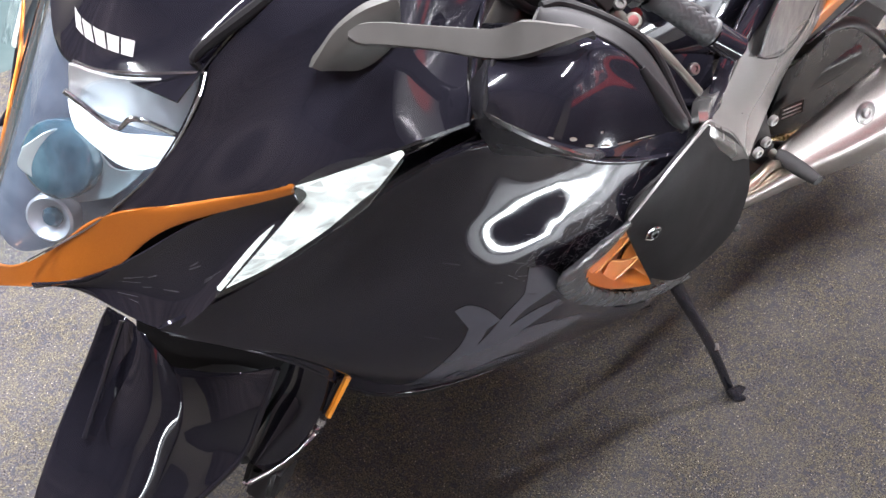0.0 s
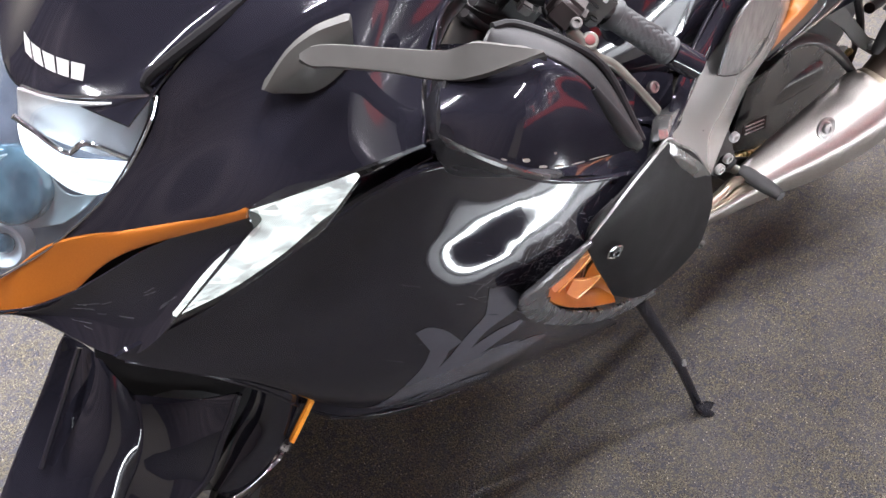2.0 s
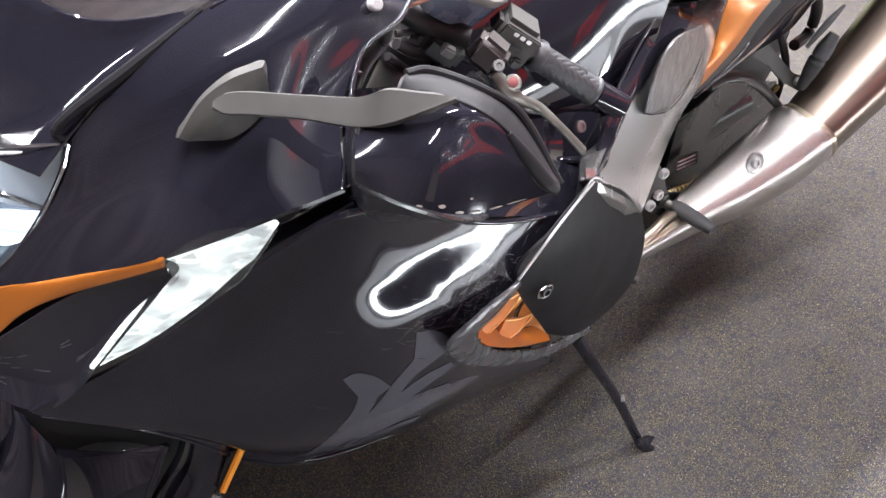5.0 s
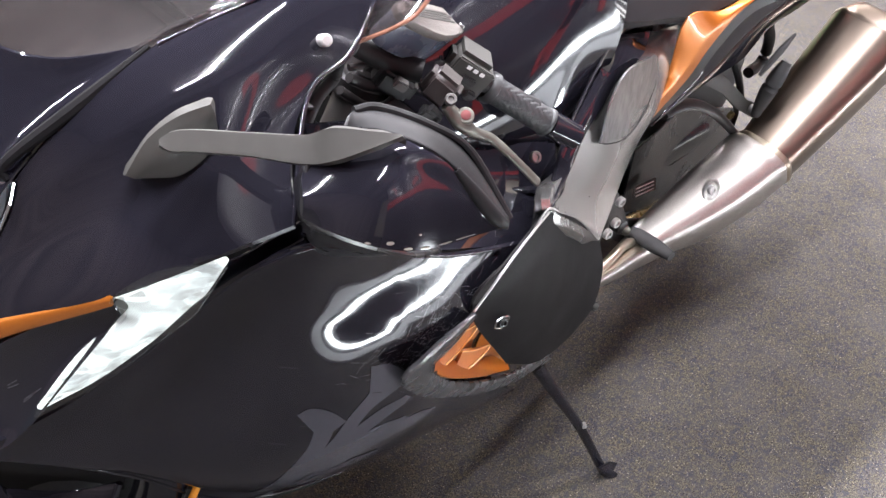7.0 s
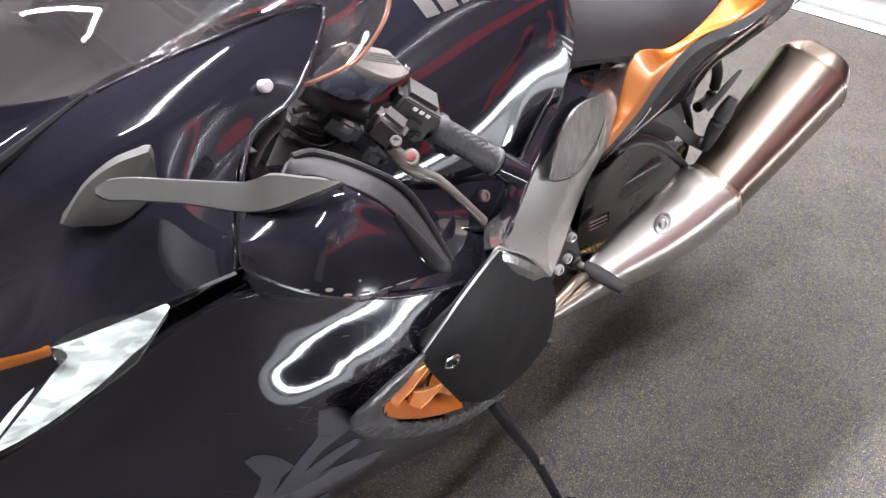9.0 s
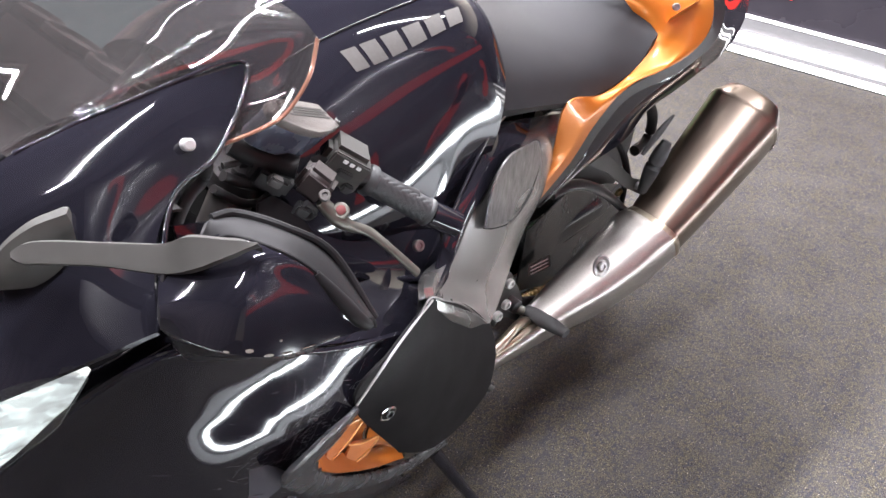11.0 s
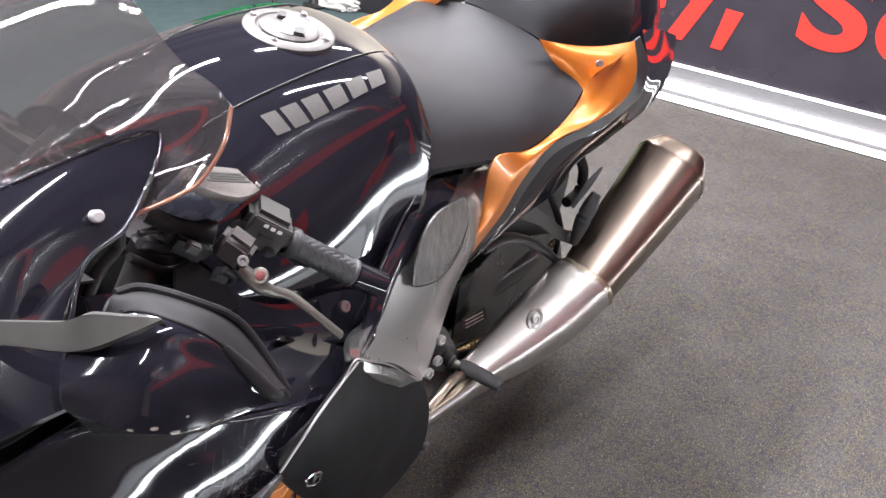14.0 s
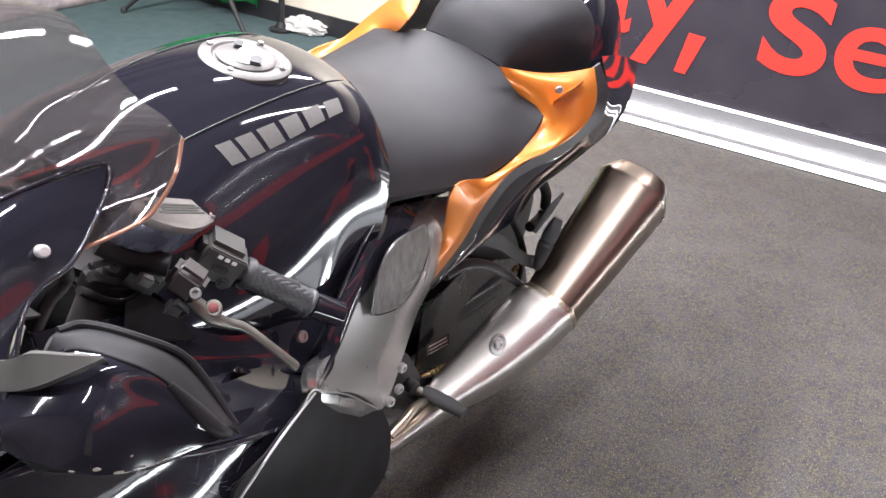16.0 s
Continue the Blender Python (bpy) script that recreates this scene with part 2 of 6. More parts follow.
def net(rows, nu, nv, soften=14):
    """A fine grid through a cage of points."""
    fine = [catmull(r, nu) for r in rows]
    cols = [catmull([r[j] for r in fine], nv) for j in range(len(fine[0]))]
    g = [[cols[j][i] for j in range(len(cols))] for i in range(len(cols[0]))]
    for _ in range(soften):
        g = [[g[i][j] if i in (0, len(g) - 1) or j in (0, len(r) - 1) else (g[i - 1][j] + g[i + 1][j] + r[j - 1] + r[j + 1]) * 0.25 for j in range(len(r))] for i, r in enumerate(g)]
    return g


def spline(pts, n):
    """A line of even second derivative through the points, n steps to a span, by chord length."""
    p = np.array([tuple(q) for q in pts], float)
    d = np.maximum(np.linalg.norm(np.diff(p, axis=0), axis=1), 1e-4)
    t = np.concatenate([[0], np.cumsum(d)]) / d.sum()
    k = len(p)
    if k == 2:
        s = np.linspace(0, 1, n + 1)
        return p[0] + (p[1] - p[0]) * s[:, None]
    h = np.diff(t)
    a, b = np.zeros((k, k)), np.zeros((k, 3))
    a[0, 0] = a[-1, -1] = 1
    for i in range(1, k - 1):
        a[i, i - 1:i + 2] = h[i - 1], 2 * (h[i - 1] + h[i]), h[i]
        b[i] = 6 * ((p[i + 1] - p[i]) / h[i] - (p[i] - p[i - 1]) / h[i - 1])
    m = np.linalg.solve(a, b)
    s = np.linspace(0, 1, (k - 1) * n + 1)
    i = np.clip(np.searchsorted(t, s, "right") - 1, 0, k - 2)
    x, y, hh = (t[i + 1] - s)[:, None], (s - t[i])[:, None], h[i][:, None]
    return (m[i] * x ** 3 + m[i + 1] * y ** 3) / (6 * hh) + (p[i] / hh - m[i] * hh / 6) * x + (p[i + 1] / hh - m[i + 1] * hh / 6) * y


def fair(rows, nu, nv, du=3, dv=3, edge=4.0, drawn=True):
    """A fair surface: low powers fitted to the cage, then drawn to its four edge lines where asked."""
    c = np.array([[tuple(p) for p in r] for r in rows], float)
    ni, nj = c.shape[:2]

    def chords(x):
        d = np.linalg.norm(np.diff(x, axis=0), axis=2).mean(axis=1)
        return np.concatenate([[0], np.cumsum(d)]) / d.sum()

    v, u = chords(c), chords(c.transpose(1, 0, 2))
    du, dv = min(du, nj - 1), min(dv, ni - 1)
    w = np.ones((ni, nj))
    w[0], w[-1], w[:, 0], w[:, -1] = edge, edge, edge, edge

    def basis(uu, vv):
        return np.stack([uu ** i * vv ** j for i in range(du + 1) for j in range(dv + 1)], -1)

    vv, uu = np.meshgrid(v, u, indexing="ij")
    k = np.linalg.lstsq(basis(uu, vv).reshape(-1, (du + 1) * (dv + 1)) * w.reshape(-1, 1), c.reshape(-1, 3) * w.reshape(-1, 1), rcond=None)[0]
    su, sv = np.linspace(0, 1, (nj - 1) * nu + 1), np.linspace(0, 1, (ni - 1) * nv + 1)
    gv, gu = np.meshgrid(sv, su, indexing="ij")
    g = basis(gu, gv) @ k
    if not drawn:
        return [[Vector(p) for p in r] for r in g]

    def line(pts, par, at, n):
        s = spline(pts, 8)
        d = np.concatenate([[0], np.cumsum(np.linalg.norm(np.diff(s, axis=0), axis=1))])
        own = np.concatenate([[0], np.cumsum(np.maximum(np.linalg.norm(np.diff(np.array(pts), axis=0), axis=1), 1e-6))])
        q = np.interp(at, par, own / own[-1]) * d[-1]
        return np.stack([np.interp(q, d, s[:, i]) for i in range(3)], -1)

    top, bot = line(c[0], u, su, nu) - g[0], line(c[-1], u, su, nu) - g[-1]
    lef, rig = line(c[:, 0], v, sv, nv) - g[:, 0], line(c[:, -1], v, sv, nv) - g[:, -1]
    a, b = gu[..., None], gv[..., None]
    fix = top * (1 - b) + bot * b + lef[:, None] * (1 - a) + rig[:, None] * a
    fix -= top[0] * (1 - a) * (1 - b) + top[-1] * a * (1 - b) + bot[0] * (1 - a) * b + bot[-1] * a * b
    return [[Vector(p) for p in r] for r in g + fix]


def dented(g, dents, r):
    """A side panel's grid with soft swells and hollows, each given by x, z and its depth."""
    return [[p + Vector((0, sum(h * math.exp(-((p.x - x) ** 2 + (p.z - z) ** 2) / r ** 2) for x, z, h in dents), 0)) for p in line] for line in g]


def normals(g, out):
    ni, nj = len(g), len(g[0])
    ns = [[(g[min(i + 1, ni - 1)][j] - g[max(i - 1, 0)][j]).cross(g[i][min(j + 1, nj - 1)] - g[i][max(j - 1, 0)]) for j in range(nj)] for i in range(ni)]
    flip = -1 if sum((n for r in ns for n in r), Vector()).dot(Vector(out)) < 0 else 1
    big = max(n.length for r in ns for n in r)
    res = []
    for r in ns:
        row = []
        for n in r:
            row.append((n * flip).normalized() if n.length > 1e-4 * big else None)
        res.append(row)
    for i in range(ni):
        for j in range(nj):
            if res[i][j] is None:
                near = [res[a][b] for a in range(max(0, i - 2), min(ni, i + 3)) for b in range(max(0, j - 2), min(nj, j + 3)) if res[a][b] is not None]
                res[i][j] = sum(near, Vector()).normalized() if near else Vector(out).normalized()
    return res


def part(name, bm, mat, parent=None, label="", smooth=True, angle=38):
    """Links a bmesh as one mesh object under a thing or part."""
    bmesh.ops.remove_doubles(bm, verts=bm.verts, dist=1e-5)
    bmesh.ops.recalc_face_normals(bm, faces=bm.faces)
    me = bpy.data.meshes.new(name)
    bm.to_mesh(me)
    bm.free()
    me.materials.append(mat)
    if smooth:
        me.polygons.foreach_set("use_smooth", [True] * len(me.polygons))
        me.set_sharp_from_angle(angle=radians(angle))
    ob = new(name, me)
    if parent:
        ob.parent = parent
    if label:
        ob["label"] = label
    return ob


def inside(x, z, ring):
    """Whether (x, z) lies within a ring of points."""
    return sum((a[1] > z) != (b[1] > z) and x < a[0] + (b[0] - a[0]) * (z - a[1]) / (b[1] - a[1]) for a, b in zip(ring, ring[1:] + ring[:1])) % 2 == 1


def sheet_bm(g, ns, thick, roll=0.0012, hole=None):
    """A panel with thickness and a rolled edge from a grid and its normals."""
    bm = bmesh.new()
    ni, nj = len(g), len(g[0])
    top = [[bm.verts.new(p) for p in r] for r in g]
    bot = [[bm.verts.new(g[i][j] - ns[i][j] * thick) for j in range(nj)] for i in range(ni)]
    for a, s in ((top, 1), (bot, -1)):
        for i in range(ni - 1):
            for j in range(nj - 1):
                c = (g[i][j] + g[i + 1][j + 1]) * 0.5
                if hole and inside(c.x, c.z, hole):
                    continue
                q = [a[i][j], a[i + 1][j], a[i + 1][j + 1], a[i][j + 1]]
                bm.faces.new(q if s > 0 else q[::-1])
    ring = [(0, j) for j in range(nj)] + [(i, nj - 1) for i in range(1, ni)] + [(ni - 1, j) for j in range(nj - 2, -1, -1)] + [(i, 0) for i in range(ni - 2, 0, -1)]
    mid = {}
    for i, j in ring:
        c = g[min(max(i, 1), ni - 2)][min(max(j, 1), nj - 2)]
        off = g[i][j] - c
        off -= ns[i][j] * off.dot(ns[i][j])
        off = off.normalized() * roll if off.length > 1e-7 else Vector()
        mid[(i, j)] = bm.verts.new(g[i][j] - ns[i][j] * thick * 0.5 + off)
    for k in range(len(ring)):
        a, b = ring[k], ring[(k + 1) % len(ring)]
        for x, y in ((top, None), (None, bot)):
            va = (x[a[0]][a[1]], x[b[0]][b[1]], mid[b], mid[a]) if x else (mid[a], mid[b], y[b[0]][b[1]], y[a[0]][a[1]])
            if len(set(va)) == 4:
                bm.faces.new(va)
    return bm


def flipped(rows, mid=0.0):
    return [[(p[0], 2 * mid - p[1], p[2]) for p in r] for r in rows]


def sheet(name, rows, mat, parent, out=(-0.3, -1, 0.4), thick=0.003, nu=7, nv=7, label="", both=False, roll=0.0012, soften=14, mid=0.0, powers=None, hole=None):
    g = fair(rows, nu, nv, *powers) if powers else net(rows, nu, nv, soften)
    ob = part(name, sheet_bm(g, normals(g, out), thick, roll, hole), mat, parent, label)
    if both:
        sheet(name, flipped(rows, mid), mat, parent, (out[0], -out[1], out[2]), thick, nu, nv, label, False, roll, soften, 0.0, powers, hole)
    return ob


def full(rows, mid=0.0):
    """The cage of a symmetric panel from its half, whose first column lies on the middle plane."""
    return [[(p[0], 2 * mid - p[1], p[2]) for p in r[:0:-1]] + list(r) for r in rows]


def decal(name, rows, quad, mat, parent, out, lift=0.0008, nu=7, nv=7, label="", steps=5, soften=14, rounded=False, powers=None):
    """A thin shape that lies on a panel; quad holds its corners as fractions across and down the panel's cage."""
    g = fair(rows, nu, nv, *powers) if powers else net(rows, nu, nv, soften)
    ns = normals(g, out)

    def at(u, v):
        x, y = min(max(u, 0), 1) * (len(g[0]) - 1), min(max(v, 0), 1) * (len(g) - 1)
        j, i = min(int(x), len(g[0]) - 2), min(int(y), len(g) - 2)
        a, b = x - j, y - i
        mixed = lambda q: (q[i][j] * (1 - a) + q[i][j + 1] * a) * (1 - b) + (q[i + 1][j] * (1 - a) + q[i + 1][j + 1] * a) * b
        return mixed(g), mixed(ns).normalized()

    bm = bmesh.new()
    grid = []
    for r in range(steps + 1):
        line = []
        for c in range(steps + 1):
            a, b = c / steps, r / steps
            if rounded:
                x, y = 2 * a - 1, 2 * b - 1
                a, b = 0.5 + 0.5 * x * math.sqrt(1 - y * y / 2), 0.5 + 0.5 * y * math.sqrt(1 - x * x / 2)
            u = (quad[0][0] * (1 - a) + quad[1][0] * a) * (1 - b) + (quad[3][0] * (1 - a) + quad[2][0] * a) * b
            v = (quad[0][1] * (1 - a) + quad[1][1] * a) * (1 - b) + (quad[3][1] * (1 - a) + quad[2][1] * a) * b
            p, n = at(u, v)
            line.append(bm.verts.new(p + n * lift))
        grid.append(line)
    for r in range(steps):
        for c in range(steps):
            bm.faces.new((grid[r][c], grid[r][c + 1], grid[r + 1][c + 1], grid[r + 1][c]))
    return part(name, bm, mat, parent, label)


def side_finder(g):
    """Where a side panel lies: gives the point and normal of its grid at a given x and z."""
    a = np.array([[tuple(p) for p in r] for r in g])
    q = (a[:-1, :-1], a[1:, :-1], a[1:, 1:], a[:-1, 1:])
    t = np.concatenate([np.stack((q[0], q[1], q[2]), 2).reshape(-1, 3, 3), np.stack((q[0], q[2], q[3]), 2).reshape(-1, 3, 3)])
    flat = t[:, :, ::2]
    e, f = flat[:, 1] - flat[:, 0], flat[:, 2] - flat[:, 0]
    det = e[:, 0] * f[:, 1] - e[:, 1] * f[:, 0]
    det[abs(det) < 1e-12] = 1e-12

    def find(x, z):
        d = np.array((x, z)) - flat[:, 0]
        u, v = (d[:, 0] * f[:, 1] - d[:, 1] * f[:, 0]) / det, (e[:, 0] * d[:, 1] - e[:, 1] * d[:, 0]) / det
        k = int(np.argmin(np.maximum.reduce([-u, -v, u + v - 1])))
        p = t[k, 0] + u[k] * (t[k, 1] - t[k, 0]) + v[k] * (t[k, 2] - t[k, 0])
        n = Vector(np.cross(t[k, 1] - t[k, 0], t[k, 2] - t[k, 0])).normalized()
        return Vector(p), n if n.y < 0 else -n

    return find


def strip_on(name, find, one, two, mat, parent, lift=0.0006, across=3, n=4, label=""):
    """A printed shape on a side panel, between two lines of (x, z)."""
    a, b = (catmull([(x, 0, z) for x, z in q], n) for q in (one, two))
    bm = bmesh.new()
    grid = []
    for p, q in zip(a, b):
        line = []
        for k in range(across + 1):
            m = p.lerp(q, k / across)
            o, d = find(m.x, m.z)
            line.append(bm.verts.new(o + d * lift))
        grid.append(line)
    for r, q in zip(grid, grid[1:]):
        for k in range(across):
            bm.faces.new((r[k], r[k + 1], q[k + 1], q[k]))
    return part(name, bm, mat, parent, label)


def sweep(name, pts, radius, mat, parent, seg=14, n=6, label="", squash=1.0, m=None):
    """A rod, hose or tapered limb along a smooth line; squash flattens it downwards."""
    line = catmull(pts, n)
    rs = radius if isinstance(radius, (list, tuple)) else [radius] * len(pts)
    fine = [v[0] for v in catmull([(r, 0, 0) for r in rs], n)]
    bm = bmesh.new()
    rings, prev = [], None
    for k, p in enumerate(line):
        d = (line[min(k + 1, len(line) - 1)] - line[max(k - 1, 0)]).normalized()
        side = d.cross(Vector((0, 0, 1)))
        side = side.normalized() if side.length > 0.05 else (prev or Vector((0, 1, 0)))
        prev = side
        up = side.cross(d).normalized()
        rings.append([bm.verts.new(p + (side * math.cos(a) + up * math.sin(a) * squash) * fine[k]) for a in (2 * math.pi * s / seg for s in range(seg))])
    for a, b in zip(rings, rings[1:]):
        for s in range(seg):
            bm.faces.new((a[s], a[(s + 1) % seg], b[(s + 1) % seg], b[s]))
    bm.faces.new(rings[0][::-1])
    bm.faces.new(rings[-1])
    if m:
        bm.transform(m)
    return part(name, bm, mat, parent, label)


def loft(name, loops, mat, parent, n=4, m=4, label="", caps=True):
    """A closed body through closed loops of points."""
    fine = []
    for lp in loops:
        k = len(lp)
        w = catmull([lp[-2], lp[-1], *lp, lp[0], lp[1]], n)
        fine.append(w[2 * n:2 * n + k * n])
    cols = [catmull([f[j] for f in fine], m) for j in range(len(fine[0]))]
    bm = bmesh.new()
    rings = [[bm.verts.new(c[i]) for c in cols] for i in range(len(cols[0]))]
    k = len(rings[0])
    for a, b in zip(rings, rings[1:]):
        for s in range(k):
            bm.faces.new((a[s], a[(s + 1) % k], b[(s + 1) % k], b[s]))
    if caps:
        bm.faces.new(rings[0][::-1])
        bm.faces.new(rings[-1])
    return part(name, bm, mat, parent, label)


def lathe(name, profile, origin, axis, mat, parent, seg=32, label="", smooth=True):
    """A turned body: profile of (distance along the axis, radius)."""
    turn = Vector((0, 0, 1)).rotation_difference(Vector(axis).normalized()).to_matrix().to_4x4()
    mt = Matrix.Translation(origin) @ turn
    bm = bmesh.new()
    rings = [[bm.verts.new(mt @ Vector((r * math.cos(a), r * math.sin(a), h))) for a in (2 * math.pi * s / seg for s in range(seg))] for h, r in profile]
    for a, b in zip(rings, rings[1:]):
        for s in range(seg):
            bm.faces.new((a[s], a[(s + 1) % seg], b[(s + 1) % seg], b[s]))
    if profile[0][1] > 1e-4:
        bm.faces.new(rings[0][::-1])
    if profile[-1][1] > 1e-4:
        bm.faces.new(rings[-1])
    return part(name, bm, mat, parent, label, smooth)


def block(name, size, m, mat, parent, bevel=0.003, label="", segs=2, taper=1.0):
    """A box with rounded edges, its top drawn in by taper."""
    bm = bmesh.new()
    bmesh.ops.create_cube(bm, size=1.0)
    for v in bm.verts:
        k = taper if v.co.z > 0 else 1.0
        v.co = Vector((v.co.x * size[0] * k, v.co.y * size[1] * k, v.co.z * size[2]))
    if bevel:
        bmesh.ops.bevel(bm, geom=list(bm.edges), offset=bevel, segments=segs, affect="EDGES")
    bm.transform(m)
    return part(name, bm, mat, parent, label)


def plate(name, outline, thick, mat, parent, out=(0, -1, 0), bevel=0.0015, label=""):
    """A flat plate cut to an outline of points in space."""
    bm = bmesh.new()
    vs = [bm.verts.new(p) for p in outline]
    f = bm.faces.new(vs)
    bm.normal_update()
    d = f.normal.copy()
    if d.dot(Vector(out)) > 0:
        d = -d
    ext = bmesh.ops.extrude_face_region(bm, geom=[f])
    bmesh.ops.translate(bm, verts=[v for v in ext["geom"] if isinstance(v, bmesh.types.BMVert)], vec=d * thick)
    if bevel:
        bmesh.ops.bevel(bm, geom=list(bm.edges), offset=bevel, segments=2, affect="EDGES")
    return part(name, bm, mat, parent, label)


def empty(name, m=None):
    ob = new(name)
    ob.empty_display_size = 0.1
    if m:
        ob.matrix_world = m
    return ob


def bolt(origin, axis, r, mat, parent, name="bolt", label=""):
    return lathe(name, [(-0.004, r), (0.002, r), (0.0035, r * 0.85), (0.0035, r * 0.5), (0.001, r * 0.45), (0.001, 0)], origin, axis, mat, parent, 18, label)


# ---- the room ----
def carpet_material():
    mat = bpy.data.materials.new("loop_carpet")
    mat.use_nodes = True
    nt = mat.node_tree
    p = nt.nodes["Principled BSDF"]
    p.inputs["Roughness"].default_value = 0.95
    p.inputs["Specular IOR Level"].default_value = 0.15
    co = nt.nodes.new("ShaderNodeTexCoord")

    def noise_tex(scale, detail):
        n = nt.nodes.new("ShaderNodeTexNoise")
        n.inputs["Scale"].default_value, n.inputs["Detail"].default_value = scale, detail
        nt.links.new(co.outputs["Object"], n.inputs["Vector"])
        return n.outputs["Fac"]

    def ranged(sock, lo, hi, a=0.0, b=1.0):
        r = nt.nodes.new("ShaderNodeMapRange")
        for k, v in zip(("From Min", "From Max", "To Min", "To Max"), (lo, hi, a, b)):
            r.inputs[k].default_value = v
        nt.links.new(sock, r.inputs["Value"])
        return r.outputs[0]

    def mixed(fac, a, b):
        m = nt.nodes.new("ShaderNodeMix")
        m.data_type = "RGBA"
        nt.links.new(fac, m.inputs[0])
        for k, v in ((6, a), (7, b)):
            if isinstance(v, tuple):
                m.inputs[k].default_value = (*v, 1)
            else:
                nt.links.new(v, m.inputs[k])
        return m.outputs[2]

    warm = mixed(ranged(noise_tex(400, 2), 0.42, 0.58), (0.020, 0.017, 0.018), (0.118, 0.109, 0.082))
    cold = mixed(ranged(noise_tex(380, 2), 0.42, 0.58), (0.016, 0.014, 0.017), (0.092, 0.088, 0.092))
    blotch = mixed(ranged(noise_tex(30, 9), 0.41, 0.56), cold, warm)
    gold = mixed(ranged(noise_tex(210, 4), 0.52, 0.64, 0.0, 0.85), blotch, (0.128, 0.110, 0.076))
    blue = mixed(ranged(noise_tex(85, 5), 0.51, 0.62, 0.0, 0.75), gold, (0.036, 0.039, 0.052))
    worn = mixed(ranged(noise_tex(7, 5), 0.42, 0.66, 0.0, 0.24), blue, (0.104, 0.100, 0.098))
    fleck = mixed(ranged(noise_tex(260, 1), 0.68, 0.74), worn, (0.31, 0.285, 0.235))
    nt.links.new(fleck, p.inputs["Base Color"])
    vor = nt.nodes.new("ShaderNodeTexVoronoi")
    vor.inputs["Scale"].default_value = 330
    nt.links.new(co.outputs["Object"], vor.inputs["Vector"])
    b = nt.nodes.new("ShaderNodeBump")
    b.inputs["Strength"].default_value, b.inputs["Distance"].default_value = 0.6, 0.003
    b.invert = True
    nt.links.new(vor.outputs["Distance"], b.inputs["Height"])
    nt.links.new(b.outputs[0], p.inputs["Normal"])
    return mat


def banded_ceiling_material():
    """Grey and darker bands along the unseen ceiling, added to streak the paint's reflections."""
    mat = shader("ceiling_bands", (0.18, 0.175, 0.175), 0.8, 0, 0, 0.2, (0.15, 0.145, 0.145), 8, 0.6, bump=0.3, bump_scale=150)
    nt = mat.node_tree
    p = nt.nodes["Principled BSDF"]
    co, w, r, m = (nt.nodes.new(k) for k in ("ShaderNodeTexCoord", "ShaderNodeTexWave", "ShaderNodeMapRange", "ShaderNodeMix"))
    w.bands_direction = "Y"
    for k, v in (("Scale", 0.35), ("Distortion", 0.8), ("Detail", 3), ("Detail Scale", 0.6)):
        w.inputs[k].default_value = v
    nt.links.new(co.outputs["Object"], w.inputs["Vector"])
    for k, v in zip(("From Min", "From Max", "To Min", "To Max"), (0.15, 0.75, 0.0, 1.0)):
        r.inputs[k].default_value = v
    nt.links.new(w.outputs["Fac"], r.inputs["Value"])
    m.data_type = "RGBA"
    m.inputs[6].default_value = (0.08, 0.078, 0.08, 1)
    nt.links.new(r.outputs[0], m.inputs[0])
    old = p.inputs["Base Color"].links[0].from_socket
    nt.links.new(old, m.inputs[7])
    nt.links.new(m.outputs[2], p.inputs["Base Color"])
    return mat


CARPET = carpet_material()
TEAL_CARPET = shader("teal_carpet", (0.045, 0.068, 0.070), 0.95, 0, 0, 0.1, (0.065, 0.088, 0.088), 14, 0.7, bump=0.8, bump_scale=350)
CREAM = shader("cream_wall", (0.62, 0.57, 0.46), 0.75, 0, 0, 0.3, (0.57, 0.52, 0.42), 3, 0.6, bump=0.15, bump_scale=180)
SKIRTING = shader("black_skirting", (0.018, 0.018, 0.02), 0.4, 0, 0, 0.5, (0.03, 0.03, 0.032), 12, 0.5, bump=0.1, bump_scale=300)
CEILING_TILE = banded_ceiling_material()
BOARD = shader("sign_board", (0.030, 0.027, 0.036), 0.26, 0, 0.3, 0.5, (0.045, 0.041, 0.05), 5, 0.7, bump=0.05, bump_scale=20, rough_vary=0.08)
# Darker copy of the sign's red, so the unseen board reflects dimly.
DARK_RED = shader("dark_red_vinyl", (0.42, 0.020, 0.018), 0.4, 0, 0, 0.5, (0.36, 0.016, 0.014), 15, 0.5)
SIGN_RED = shader("glowing_red_vinyl", (0.80, 0.035, 0.025), 0.4, 0, 0, 0.5, (0.72, 0.03, 0.02), 15, 0.5)
# Emission added to brighten the red; no lamp is known behind it.
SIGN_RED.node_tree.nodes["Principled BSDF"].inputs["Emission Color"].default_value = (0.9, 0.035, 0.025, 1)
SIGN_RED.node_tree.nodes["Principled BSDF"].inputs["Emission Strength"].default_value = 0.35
LED = glow("led_strip", (1.0, 0.98, 0.98), 4.0)
# Ten times the other strips: also fills the shade around the bike.
NEAR_LED = glow("bright_led_strip", (0.90, 0.96, 1.0), 40.0)
PLATFORM = shader("grey_platform", (0.30, 0.30, 0.31), 0.6, 0.0, 0, 0.4, (0.25, 0.25, 0.26), 14, 0.6, bump=0.1, rough_vary=0.08)
STONE = shader("printed_stone", (0.36, 0.31, 0.31), 0.85, 0, 0, 0.3, (0.20, 0.17, 0.175), 16, 0.9, bump=0.6, bump_scale=40)
